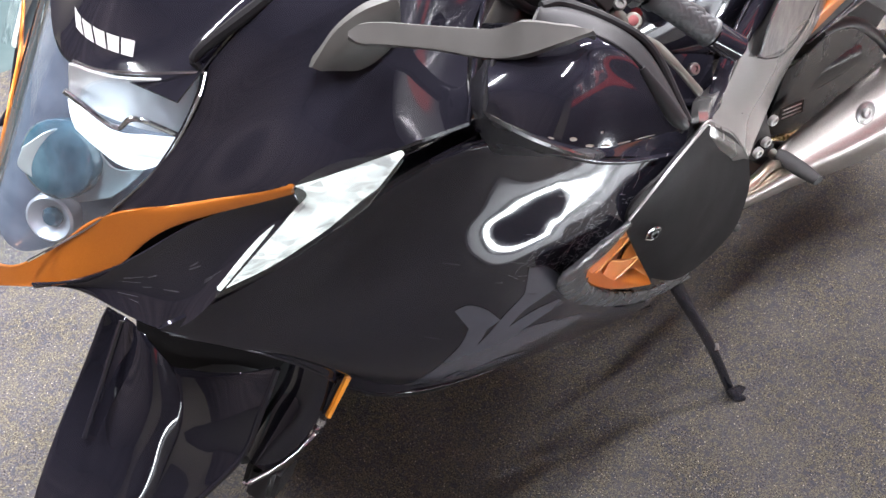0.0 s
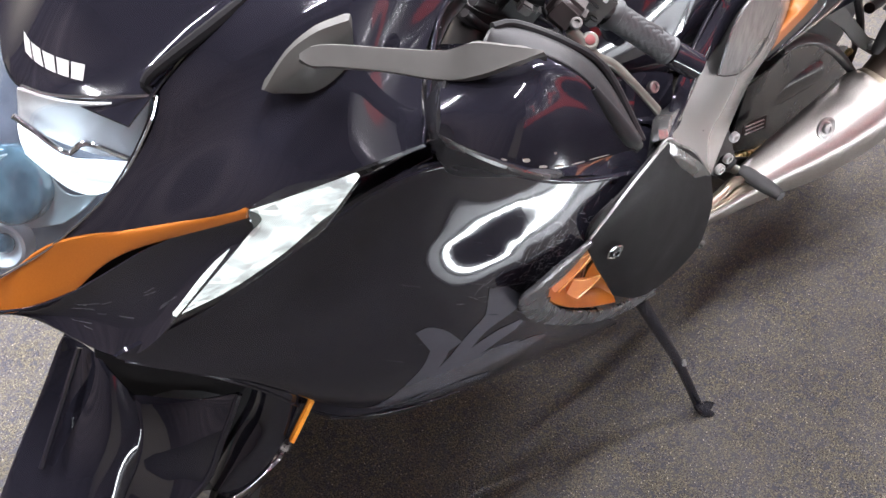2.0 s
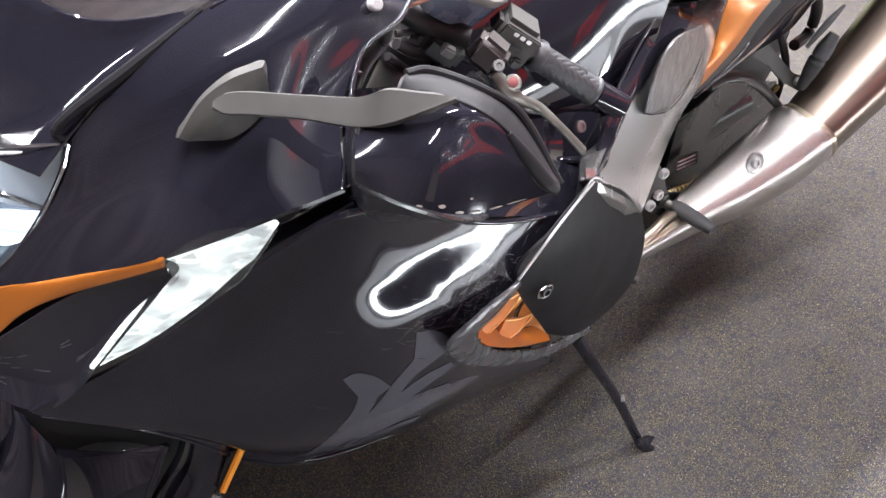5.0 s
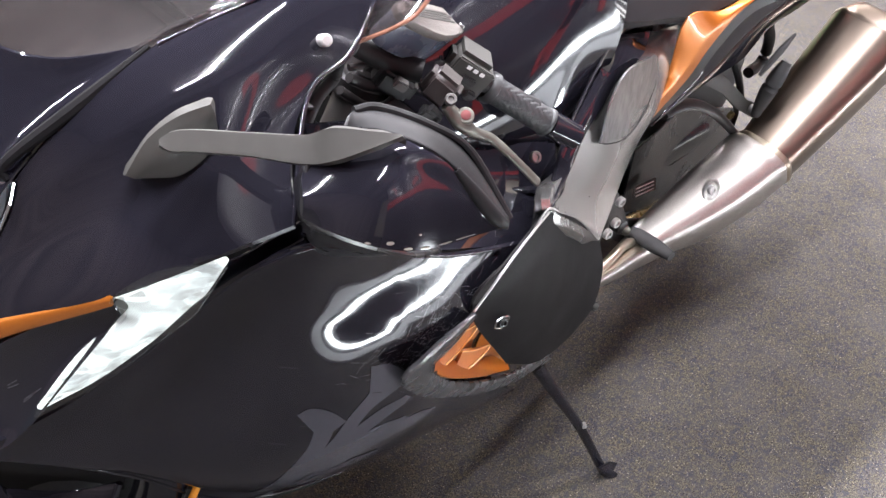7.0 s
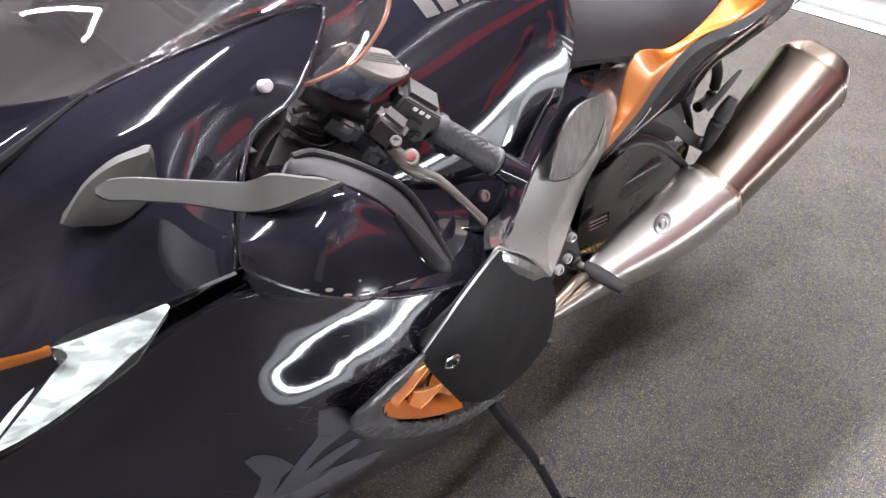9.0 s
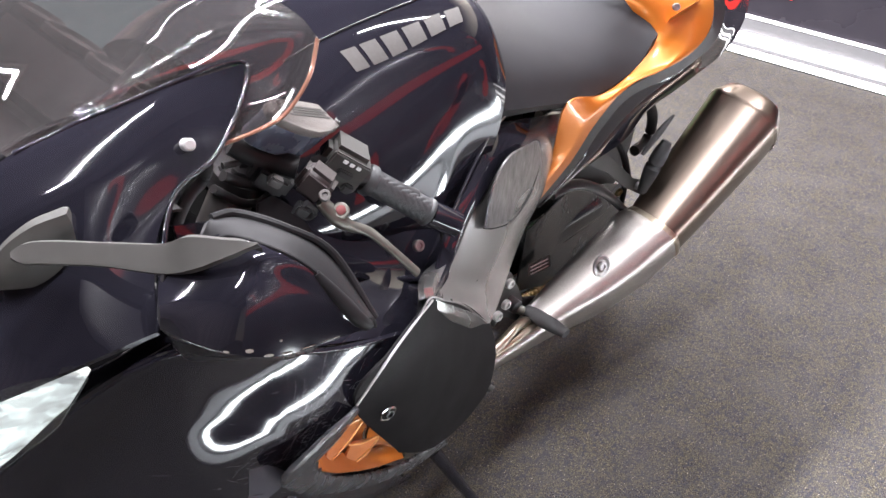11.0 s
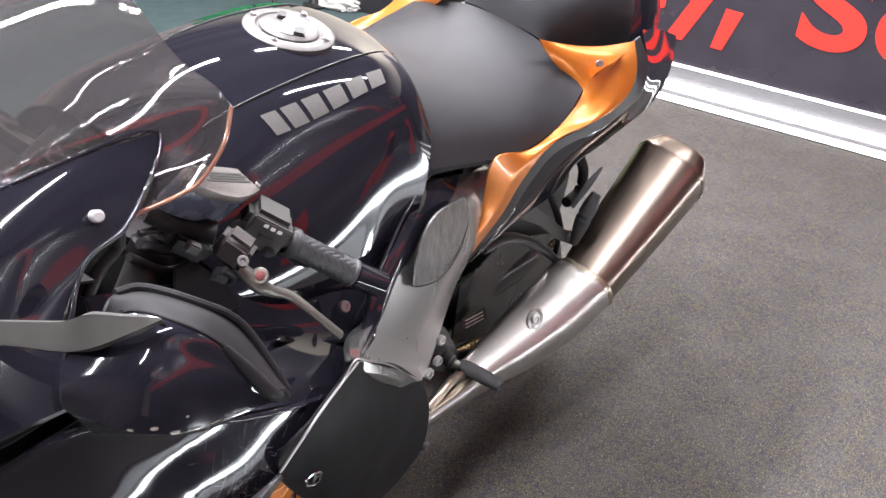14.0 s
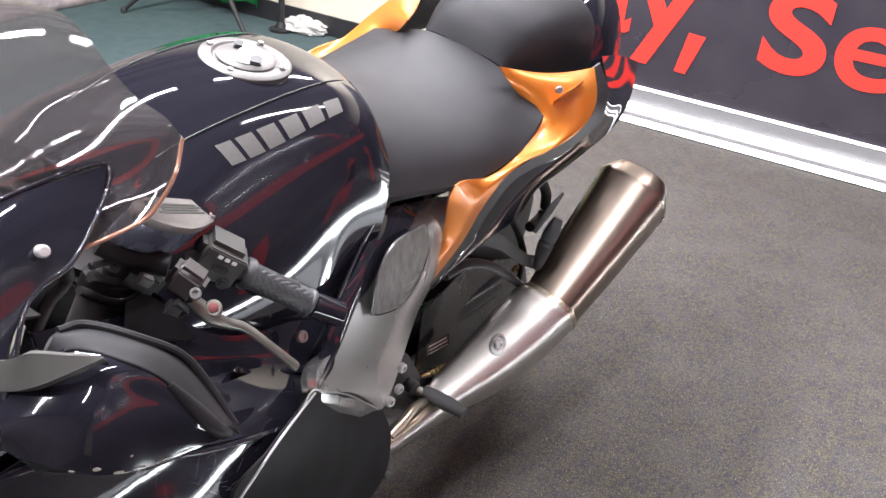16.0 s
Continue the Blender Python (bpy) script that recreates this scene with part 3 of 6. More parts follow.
GREEN = shader("green_cloth", (0.02, 0.26, 0.07), 0.85, 0, 0, 0.2, (0.03, 0.36, 0.10), 9, 0.7, bump=0.3, bump_scale=120)
PLINTH = shader("white_plinth", (0.20, 0.20, 0.205), 0.45, 0.0, 0, 0.5, (0.17, 0.17, 0.175), 20, 0.6, rough_vary=0.08)
CHIPPED = shader("chipped_primer", (0.27, 0.255, 0.22), 0.7, 0, 0, 0.3, (0.3, 0.28, 0.25), 300, 0.8)
SCRATCH = shader("scratch", (0.17, 0.17, 0.18), 0.45, 0, 0, 0.5, (0.10, 0.10, 0.105), 200, 0.8)
# Unseen wall; its upright streaks are made up to streak the paint's reflections.
STREAKED_WALL = shader("streaked_wall", (0.05, 0.042, 0.046), 0.8, 0, 0, 0.2, (0.30, 0.25, 0.26), 6, 0.9, stretch=(1, 1, 0.05))
RAG = shader("white_rag", (0.42, 0.41, 0.38), 0.9, 0, 0, 0.2, (0.5, 0.49, 0.46), 30, 0.6, bump=0.5, bump_scale=300)


def wall_slab(name, a, b, z0, z1, depth, mat, label, category="wall", z_mat=None):
    """An upright slab from a to b on the plan; its depth lies to the left of the way from a to b."""
    a, b = Vector((*a, 0)), Vector((*b, 0))
    d = (b - a).normalized()
    n = Vector((-d.y, d.x, 0)) * depth
    bm = bmesh.new()
    lo = [bm.verts.new(p + Vector((0, 0, z0))) for p in (a, b, b + n, a + n)]
    hi = [bm.verts.new(p + Vector((0, 0, z1))) for p in (a, b, b + n, a + n)]
    bm.faces.new(lo[::-1])
    bm.faces.new(hi)
    for k in range(4):
        bm.faces.new((lo[k], lo[(k + 1) % 4], hi[(k + 1) % 4], hi[k]))
    return tagged(part(name, bm, mat, smooth=False), label, category, kind="structure")


def floor_piece(name, corners, z, mat, label, cuts=1):
    bm = bmesh.new()
    top = [bm.verts.new((x, y, z)) for x, y in corners]
    low = [bm.verts.new((x, y, z - 0.06)) for x, y in corners]
    bm.faces.new(top)
    bm.faces.new(low[::-1])
    k = len(top)
    for i in range(k):
        bm.faces.new((top[i], low[i], low[(i + 1) % k], top[(i + 1) % k]))
    return tagged(part(name, bm, mat, smooth=False), label, "floor", kind="structure")


# the far wall runs across behind the motorcycle's tail, turned a little
def far(y, off=0.0):
    """A point on the plan along the far wall's foot, off metres in front of it."""
    return (3.865 - 0.09 * y - off, y)


floor_piece("floor", [(-3.6, -3.4), (4.6, -3.4), (4.6, 1.42), (-3.6, 1.42)], 0.0, CARPET, "grey blue and gold flecked loop carpet floor")
floor_piece("floor_2", [(-3.6, 1.42), (4.6, 1.42), (4.6, 4.6), (-3.6, 4.6)], 0.0, TEAL_CARPET, "dark teal carpet in the back of the showroom")
wall_slab("wall_east", far(-3.4), far(4.6), 0, CEILING, -0.12, CREAM, "cream painted showroom wall")
wall_slab("wall_north", (-3.6, 4.4), (4.4, 4.4), 0, CEILING, 0.12, CREAM, "cream painted showroom side wall")
wall_slab("wall_west", (-3.3, -3.3), (-3.3, 4.5), 0, CEILING, 0.12, STREAKED_WALL, "unseen showroom wall with brown-grey streaks added for reflections")
wall_slab("wall_south", (-3.4, -3.2), (4.5, -3.2), 0, CEILING, -0.12, CREAM, "cream painted showroom wall behind the sign boards")
bm = bmesh.new()
bmesh.ops.create_cube(bm, size=1.0, matrix=Matrix.Translation((0.5, 0.6, CEILING + 0.05)) @ Matrix.Diagonal((8.4, 8.2, 0.1, 1)))
tagged(part("ceiling", bm, CEILING_TILE, smooth=False), "dark grey showroom ceiling with bands added for reflections", "ceiling", kind="structure")
wall_slab("baseboard", far(0.75, 0.012), far(4.4, 0.012), 0, 0.105, -0.012, SKIRTING, "black skirting board along the cream wall", "skirting board")

batten = empty("ceiling_batten", pose(0, 0, 0))
block("housing", (1.54, 0.085, 0.05), pose(0, 0, 0.03), WHITE_METAL, batten, 0.008)
for sx in (-1, 1):
    block("end_cap", (0.02, 0.09, 0.055), pose(sx * 0.78, 0, 0.03), GREY_PLASTIC, batten, 0.004)
tagged(batten, "white ceiling batten with a lit tube", "ceiling light", "ceiling battens")
for k, (x, y, length, turn, watts) in enumerate(TUBES):
    m = pose(x, y, CEILING - 0.062, 0, 0, turn)
    if k:
        copy_thing(batten, m)
    else:
        batten.matrix_world = m


# the sign boards with their lit plinths
BOARD_H = 1.9


def sign_board(start, along, length, label, platform=0.0, height=BOARD_H):
    """A dark printed board with lit strips at its foot; start and along give its foot line on the plan, its face to the right of the way."""
    along = Vector((*along, 0)).normalized()
    face = Vector((along.y, -along.x, 0))
    m = Matrix(((along.x, face.x, 0, start[0]), (along.y, face.y, 0, start[1]), (0, 0, 1, 0), (0, 0, 0, 1)))
    ob = empty("sign_board", m)

    def bar(name, o0, o1, z0, z1, mat, label="", bevel=0.0):
        return block(name, (length, o1 - o0, z1 - z0), pose(length / 2, (o0 + o1) / 2, (z0 + z1) / 2), mat, ob, bevel, label)

    bar("panel", 0.0, 0.02, 0.0, height, BOARD, "dark glossy printed panel")
    if platform:
        # Added to lay a grey band beside the strip in the paint.
        bar("platform", 0.021, platform, 0.0, 0.018, PLATFORM, "low grey platform, unseen, added for reflections", 0.004)
        bar("foot_strip", 0.021, 0.055, 0.085, 0.112, NEAR_LED, "lit strip over the platform")
        bar("plinth", 0.021, 0.030, 0.020, 0.083, PLATFORM, "grey plinth lit by the strip", 0.002)
    else:
        bar("upper_strip", 0.021, 0.030, 0.150, 0.160, LED, "thin lit strip")
        bar("plinth", 0.021, 0.085, 0.0, 0.050, PLINTH, "white plinth lit by strips", 0.004)
        bar("middle_strip", 0.021, 0.042, 0.056, 0.082, LED, "lit strip above the plinth")
        bar("skirt_panel", 0.021, 0.026, 0.083, 0.149, PLINTH, "pale panel between the strips")
        bar("lower_strip", 0.086, 0.092, 0.008, 0.034, LED, "lit strip on the plinth's front")
    return tagged(ob, label, "sign board", "sign boards")


def letter(ob, body, x0, x1, z0, z1):
    """One heavy red letter that fills a given width and height of a board."""
    cu = bpy.data.curves.new("letter", "FONT")
    cu.body, cu.size, cu.extrude, cu.offset = body, 0.5, 0.001, (0.006 if body == "e" else 0.014)
    tmp = bpy.data.objects.new("letter", cu)
    scene.collection.objects.link(tmp)
    me = bpy.data.meshes.new_from_object(tmp.evaluated_get(bpy.context.evaluated_depsgraph_get()))
    bpy.data.objects.remove(tmp)
    bm = bmesh.new()
    bm.from_mesh(me)
    xs, ys = [v.co.x for v in bm.verts], [v.co.y for v in bm.verts]
    for v in bm.verts:
        a, b = (v.co.x - min(xs)) / (max(xs) - min(xs)), (v.co.y - min(ys)) / (max(ys) - min(ys))
        v.co = Vector((x0 + (x1 - x0) * a, 0.023 + v.co.z, z0 + (z1 - z0) * b))
    return part("letter", bm, SIGN_RED, ob, "large red letter with added glow", smooth=False)


sign = sign_board(far(0.78, 0.012), (0.09, -1), 3.9, "dark sign board with red lettering and lit white plinth")
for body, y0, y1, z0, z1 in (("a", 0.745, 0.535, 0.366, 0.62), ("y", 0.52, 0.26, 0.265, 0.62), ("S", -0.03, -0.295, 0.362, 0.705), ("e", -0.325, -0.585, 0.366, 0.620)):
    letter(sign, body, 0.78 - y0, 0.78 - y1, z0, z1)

bm = bmesh.new()
comma = [bm.verts.new((0.78 - y, d, z)) for d in (0.021, 0.024) for y, z in ((0.300, 0.265), (0.250, 0.262), (0.195, 0.435), (0.270, 0.440))]
bm.faces.new(comma[:4])
bm.faces.new(comma[:3:-1])
for k in range(4):
    bm.faces.new((comma[k], comma[k + 4], comma[(k + 1) % 4 + 4], comma[(k + 1) % 4]))
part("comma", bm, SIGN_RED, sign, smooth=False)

# a board along the near side of the room, which shows only in the paint
def red_stroke(ob, x, z, radius, start, end, width):
    """One curved stroke of a large red letter."""
    bm = bmesh.new()
    rings = []
    for k in range(13):
        a = radians(start + (end - start) * k / 12)
        rings.append([bm.verts.new((x + (radius + d) * math.cos(a), h, z + 1.25 * (radius + d) * math.sin(a))) for d, h in ((-width / 2, 0.021), (width / 2, 0.021), (width / 2, 0.026), (-width / 2, 0.026))])
    for a, b in zip(rings, rings[1:]):
        for k in range(4):
            bm.faces.new((a[k], a[(k + 1) % 4], b[(k + 1) % 4], b[k]))
    bm.faces.new(rings[0])
    bm.faces.new(rings[-1][::-1])
    part("red_stroke", bm, DARK_RED, ob, smooth=False)


# Raised to the ceiling to keep the cowl's reflections dark.
near_board = sign_board((3.6, -1.5), (-1, 0), 4.1, "dark sign board with red strokes of lettering and lit white plinth", 0.175, 2.70)
for k in range(3):
    x = 0.63 + k * 0.78
    red_stroke(near_board, x, 0.56, 0.19, 70 + 40 * (k % 3), 290 - 30 * (k % 2), 0.15)
    if k % 2:
        red_stroke(near_board, x + 0.42, 0.52, 0.6, 165, 200, 0.15)
for k in range(4):
    red_stroke(near_board, 0.35 + 1.08 * k, 1.72, 0.17, 60 + 35 * (k % 3), 280 - 45 * (k % 2), 0.10)
block("red_band", (4.1, 0.006, 0.19), pose(2.05, 0.024, 1.27), DARK_RED, near_board, 0.0, "thin red line along the board")

# the things beyond, by the cream wall
tripod = empty("tripod", pose(3.38, 2.78, 0))
lathe("hub", [(0, 0.02), (0.05, 0.024), (0.09, 0.02)], (0, 0, 0.33), (0, 0, 1), BLACK_PLASTIC, tripod, 16)
lathe("column", [(0, 0.016), (1.0, 0.016)], (0, 0, 0.12), (0, 0, 1), BLACK_PLASTIC, tripod, 14)
for a in (15, 135, 255):
    c, s = math.cos(radians(a)), math.sin(radians(a))
    leg = sweep("leg", [(c * 0.02, s * 0.02, 0.38), (c * 0.22, s * 0.22, 0.2), (c * 0.42, s * 0.42, 0.015)], [0.012, 0.014, 0.011], BLACK_PLASTIC, tripod, 10, 3)
    sweep("brace", [(c * 0.02, s * 0.02, 0.16), (c * 0.24, s * 0.24, 0.175)], 0.006, BLACK_PLASTIC, tripod, 8, 2)
    lathe("rubber_foot", [(0, 0.014), (0.02, 0.016), (0.03, 0.012)], (c * 0.42, s * 0.42, 0.001), (0, 0, 1), RUBBER, tripod, 12)
tagged(tripod, "black folding tripod stand on the teal carpet", "tripod")

stand = empty("light_stand", pose(3.52, 2.36, 0))
sweep("pole", [(0, 0, 0.01), (0.005, 0.003, 0.6), (0.0, 0.0, 1.3)], 0.017, BLACK_PLASTIC, stand, 12, 3)
lathe("base", [(0, 0.06), (0.012, 0.06), (0.02, 0.03), (0.05, 0.018)], (0, 0, 0.001), (0, 0, 1), BLACK_PLASTIC, stand, 20)
tagged(stand, "black metal stand pole beside the tripod", "stand")

# a hanging green cloth with folds
bm = bmesh.new()
cols = []
for i in range(70):
    y = 2.55 + i * 0.018
    x = far(y, 0.10)[0] + 0.018 * math.sin(i * 0.55) + 0.01 * math.sin(i * 1.7)
    cols.append([bm.verts.new((x + 0.03 * max(0, 0.25 - z) * math.sin(i * 0.9), y, z)) for z in (0.075 + 0.02 * math.sin(i * 0.33), 0.2, 0.45, 0.8, 1.3, 1.8)])
for a, b in zip(cols, cols[1:]):
    for k in range(5):
        bm.faces.new((a[k], b[k], b[k + 1], a[k + 1]))
cloth = part("green_backdrop", bm, GREEN)
mod = cloth.modifiers.new("thickness", "SOLIDIFY")
mod.thickness = 0.003
tagged(cloth, "bright green hanging cloth backdrop", "backdrop cloth")

# a crumpled rag
bm = bmesh.new()
bmesh.ops.create_icosphere(bm, subdivisions=4, radius=1.0)
for v in bm.verts:
    q = v.co * 2.2
    k = 1 + 0.42 * noise.noise(q) + 0.2 * noise.noise(q * 2.7)
    v.co = Vector((v.co.x * 0.06 * k, v.co.y * 0.12 * k, max(-0.03, v.co.z * 0.048 * k)))
bm.transform(pose(3.60, 2.27, 0.031, 0, 0, 12))
tagged(part("rag", bm, RAG), "crumpled off-white rag by the skirting board", "rag")

# a low stone-patterned block
bm = bmesh.new()
bmesh.ops.create_grid(bm, x_segments=46, y_segments=30, size=0.5)
for v in bm.verts:
    x, y = v.co.x, v.co.y
    e = 0.012 * noise.noise(Vector((x * 22, y * 14, 0.3))) + 0.02 * noise.noise(Vector((x * 6, y * 5, 1.3)))
    v.co = Vector((x * 3.4, e, 0.0 + (y + 0.5) * 1.1))
bm.transform(pose(1.55, 3.2, 0.0, 0, 0, 6))
stone = part("stone_panel", bm, STONE)
mod = stone.modifiers.new("thickness", "SOLIDIFY")
mod.thickness = 0.05
tagged(stone, "pinkish grey stone-patterned screen standing on the carpet", "stone screen")

# ---- the motorcycle ----
LEAN = 9.0
bike = empty("motorcycle", pose(0, 0, 0, LEAN, 0, 0) @ pose(0.722, -0.008, 1.035, 0, 0, 3) @ pose(0, 0, 0, 2) @ pose(-0.722, 0, -1.035))
tagged(bike, "glossy black sport motorcycle with orange trim leaning on its side stand", "motorcycle")

SIDE_FAIRING = [
    [(-0.092, -0.147, 0.677), (0.03, -0.207, 0.769), (0.102, -0.254, 0.874), (0.154, -0.301, 0.94), (0.268, -0.322, 0.88), (0.486, -0.337, 0.775)],
    [(-0.091, -0.148, 0.676), (0.023, -0.2066, 0.727), (0.104, -0.2568, 0.797), (0.16, -0.3137, 0.845), (0.262, -0.3534, 0.8), (0.465, -0.3472, 0.68)],
    [(-0.089, -0.15, 0.674), (0.012, -0.2159, 0.672), (0.1, -0.2926, 0.67), (0.175, -0.3436, 0.7), (0.275, -0.377, 0.68), (0.475, -0.3332, 0.575)],
    [(-0.087, -0.152, 0.672), (0.018, -0.221, 0.615), (0.135, -0.2555, 0.5), (0.24, -0.2992, 0.46), (0.365, -0.329, 0.45), (0.545, -0.3577, 0.46)],
    [(-0.084, -0.153, 0.669), (0.033, -0.1939, 0.564), (0.175, -0.2042, 0.356), (0.332, -0.2213, 0.25), (0.475, -0.2662, 0.265), (0.623, -0.346, 0.371)],
]
LOWER_COWL = [
    [(-0.17, -0.032, 0.687), (-0.146, -0.054, 0.694), (-0.103, -0.083, 0.719), (-0.057, -0.123, 0.778), (-0.017, -0.163, 0.831), (0.024, -0.21, 0.871)],
    [(-0.169, -0.033, 0.684), (-0.144, -0.055, 0.691), (-0.106, -0.082, 0.693), (-0.067, -0.131, 0.721), (-0.023, -0.169, 0.78), (0.026, -0.212, 0.865)],
    [(-0.168, -0.033, 0.68), (-0.142, -0.054, 0.686), (-0.119, -0.084, 0.675), (-0.086, -0.143, 0.668), (-0.043, -0.182, 0.737), (0.028, -0.214, 0.858)],
]
ORANGE_BLADE = [
    [(-0.186, 0.033, 0.666), (-0.171, -0.002, 0.687), (-0.137, -0.034, 0.728), (-0.097, -0.066, 0.778), (-0.039, -0.13, 0.824), (0.02, -0.213, 0.89)],
    [(-0.193, 0.033, 0.652), (-0.172, -0.013, 0.678), (-0.135, -0.049, 0.715), (-0.088, -0.081, 0.758), (-0.043, -0.134, 0.821), (0.019, -0.215, 0.886)],
    [(-0.199, 0.033, 0.638), (-0.171, -0.021, 0.674), (-0.145, -0.052, 0.691), (-0.103, -0.082, 0.717), (-0.055, -0.12, 0.787), (0.02, -0.215, 0.878)],
]
HEADLIGHT_GLASS = [
    [(-0.066, 0.033, 0.897), (-0.052, -0.015, 0.907), (-0.025, -0.06, 0.924), (0.006, -0.1, 0.943)],
    [(-0.102, 0.033, 0.841), (-0.081, -0.019, 0.857), (-0.046, -0.064, 0.879), (-0.008, -0.101, 0.907)],
    [(-0.141, 0.033, 0.756), (-0.123, -0.017, 0.774), (-0.083, -0.058, 0.81), (-0.038, -0.091, 0.846)],
    [(-0.186, 0.033, 0.666), (-0.17, -0.001, 0.688), (-0.137, -0.034, 0.729), (-0.096, -0.063, 0.774)],
]
SIDE_COWL = [
    [(0.006, -0.1, 0.943), (0.062, -0.112, 1.005), (0.135, -0.121, 1.048), (0.235, -0.148, 1.083), (0.355, -0.158, 1.088)],
    [(-0.011, -0.0975, 0.9034), (0.0455, -0.1369, 0.9712), (0.1111, -0.1647, 1.0238), (0.1893, -0.1898, 1.0482), (0.2786, -0.211, 1.0473)],
    [(-0.0506, -0.0884, 0.8359), (0.0015, -0.1362, 0.8945), (0.0654, -0.186, 0.961), (0.1267, -0.2198, 0.9892), (0.219, -0.2203, 1.0243)],
    [(-0.096, -0.063, 0.774), (-0.039, -0.13, 0.824), (0.0195, -0.2125, 0.8885), (0.0865, -0.2620, 0.9365), (0.152, -0.2870, 0.9570)],
]
NOSE_COWL = [
    [(0.03, 0.033, 1.024), (0.048, -0.028, 1.018), (0.078, -0.075, 1.026), (0.128, -0.113, 1.045)],
    [(-0.018, 0.033, 0.965), (-0.003, -0.022, 0.962), (0.027, -0.068, 0.975), (0.056, -0.107, 1.0)],
    [(-0.066, 0.033, 0.897), (-0.052, -0.015, 0.907), (-0.025, -0.06, 0.924), (0.004, -0.096, 0.942)],
]
INDICATOR = [
    [(-0.051, -0.191, 0.754), (-0.013, -0.205, 0.817), (0.028, -0.222, 0.866), (0.016, -0.218, 0.889), (0.04, -0.233, 0.917), (0.064, -0.252, 0.931), (0.095, -0.269, 0.929)],
    [(-0.051, -0.191, 0.75), (-0.007, -0.21, 0.795), (0.034, -0.233, 0.849), (0.047, -0.236, 0.876), (0.062, -0.246, 0.896), (0.077, -0.26, 0.919), (0.096, -0.27, 0.927)],
    [(-0.048, -0.191, 0.746), (0.006, -0.207, 0.767), (0.054, -0.229, 0.813), (0.082, -0.243, 0.843), (0.088, -0.252, 0.869), (0.094, -0.261, 0.898), (0.097, -0.27, 0.925)],
]
INDICATOR_BED = [
    [(-0.085, -0.141, 0.667), (-0.004, -0.178, 0.773), (0.03, -0.198, 0.856), (0.066, -0.221, 0.899), (0.112, -0.255, 0.91), (0.161, -0.286, 0.954)],
    [(-0.086, -0.141, 0.667), (0.001, -0.181, 0.753), (0.058, -0.203, 0.811), (0.093, -0.23, 0.872), (0.13, -0.256, 0.895), (0.166, -0.287, 0.937)],
    [(-0.088, -0.141, 0.668), (0.035, -0.2, 0.757), (0.109, -0.246, 0.863), (0.128, -0.262, 0.886), (0.143, -0.279, 0.911), (0.162, -0.295, 0.931)],
]
MIRROR_SHELL = [
    [(0.1092, -0.3365, 1.0295), (0.1148, -0.3658, 1.0342), (0.1355, -0.4014, 1.0347), (0.1886, -0.415, 1.0175), (0.2317, -0.4353, 1.0283)],
    [(0.1096, -0.336, 1.0417), (0.129, -0.3499, 1.0584), (0.1485, -0.3778, 1.0582), (0.1859, -0.404, 1.0478), (0.2361, -0.4356, 1.0299)],
    [(0.1224, -0.3181, 1.0548), (0.1314, -0.3511, 1.0822), (0.1577, -0.3755, 1.0838), (0.1863, -0.4051, 1.0729), (0.2299, -0.4342, 1.0373)],
    [(0.1425, -0.3336, 1.0845), (0.1688, -0.335, 1.0884), (0.1861, -0.3712, 1.0908), (0.2063, -0.3963, 1.074), (0.2259, -0.4306, 1.0394)],
]
MIRROR_RIM = [
    [(0.1425, -0.3336, 1.0845), (0.1688, -0.335, 1.0884), (0.1861, -0.3712, 1.0908), (0.2063, -0.3963, 1.074), (0.2259, -0.4306, 1.0394)],
    [(0.158, -0.3239, 1.093), (0.1817, -0.328, 1.0913), (0.1995, -0.3632, 1.0926), (0.2234, -0.3892, 1.0716), (0.2341, -0.4347, 1.0386)],
    [(0.1731, -0.314, 1.0899), (0.1943, -0.32, 1.0884), (0.2165, -0.3539, 1.0849), (0.2438, -0.3814, 1.0636), (0.2533, -0.4287, 1.0212)],
    [(0.1971, -0.2995, 1.067), (0.2151, -0.309, 1.0682), (0.2402, -0.34, 1.0624), (0.2659, -0.3692, 1.0378), (0.2742, -0.4204, 0.9921)],
]
MIRROR_ARM = [
    [(0.0745, -0.2065, 1.0327), (0.0838, -0.2093, 1.0398), (0.0956, -0.2214, 1.0455), (0.1198, -0.2583, 1.0573), (0.1382, -0.2971, 1.0749), (0.1432, -0.3203, 1.0956), (0.1544, -0.349, 1.1047), (0.1675, -0.3675, 1.1065)],
    [(0.0718, -0.2108, 1.036), (0.0804, -0.2145, 1.0418), (0.092, -0.2268, 1.0472), (0.1157, -0.2634, 1.0589), (0.1337, -0.3027, 1.076), (0.1387, -0.3262, 1.0966), (0.1501, -0.3531, 1.1069), (0.1638, -0.3706, 1.1101)],
    [(0.07, -0.2142, 1.0333), (0.0747, -0.2232, 1.0315), (0.086, -0.2374, 1.0356), (0.1085, -0.2732, 1.0463), (0.1249, -0.3167, 1.0615), (0.1308, -0.3426, 1.0813), (0.1449, -0.3601, 1.0983), (0.1629, -0.372, 1.1097)],
    [(0.0742, -0.208, 1.0252), (0.0779, -0.2185, 1.0214), (0.0893, -0.2334, 1.0252), (0.112, -0.2693, 1.0356), (0.1284, -0.3144, 1.0502), (0.1349, -0.3411, 1.07), (0.1501, -0.3563, 1.0888), (0.1695, -0.3669, 1.1025)],
]
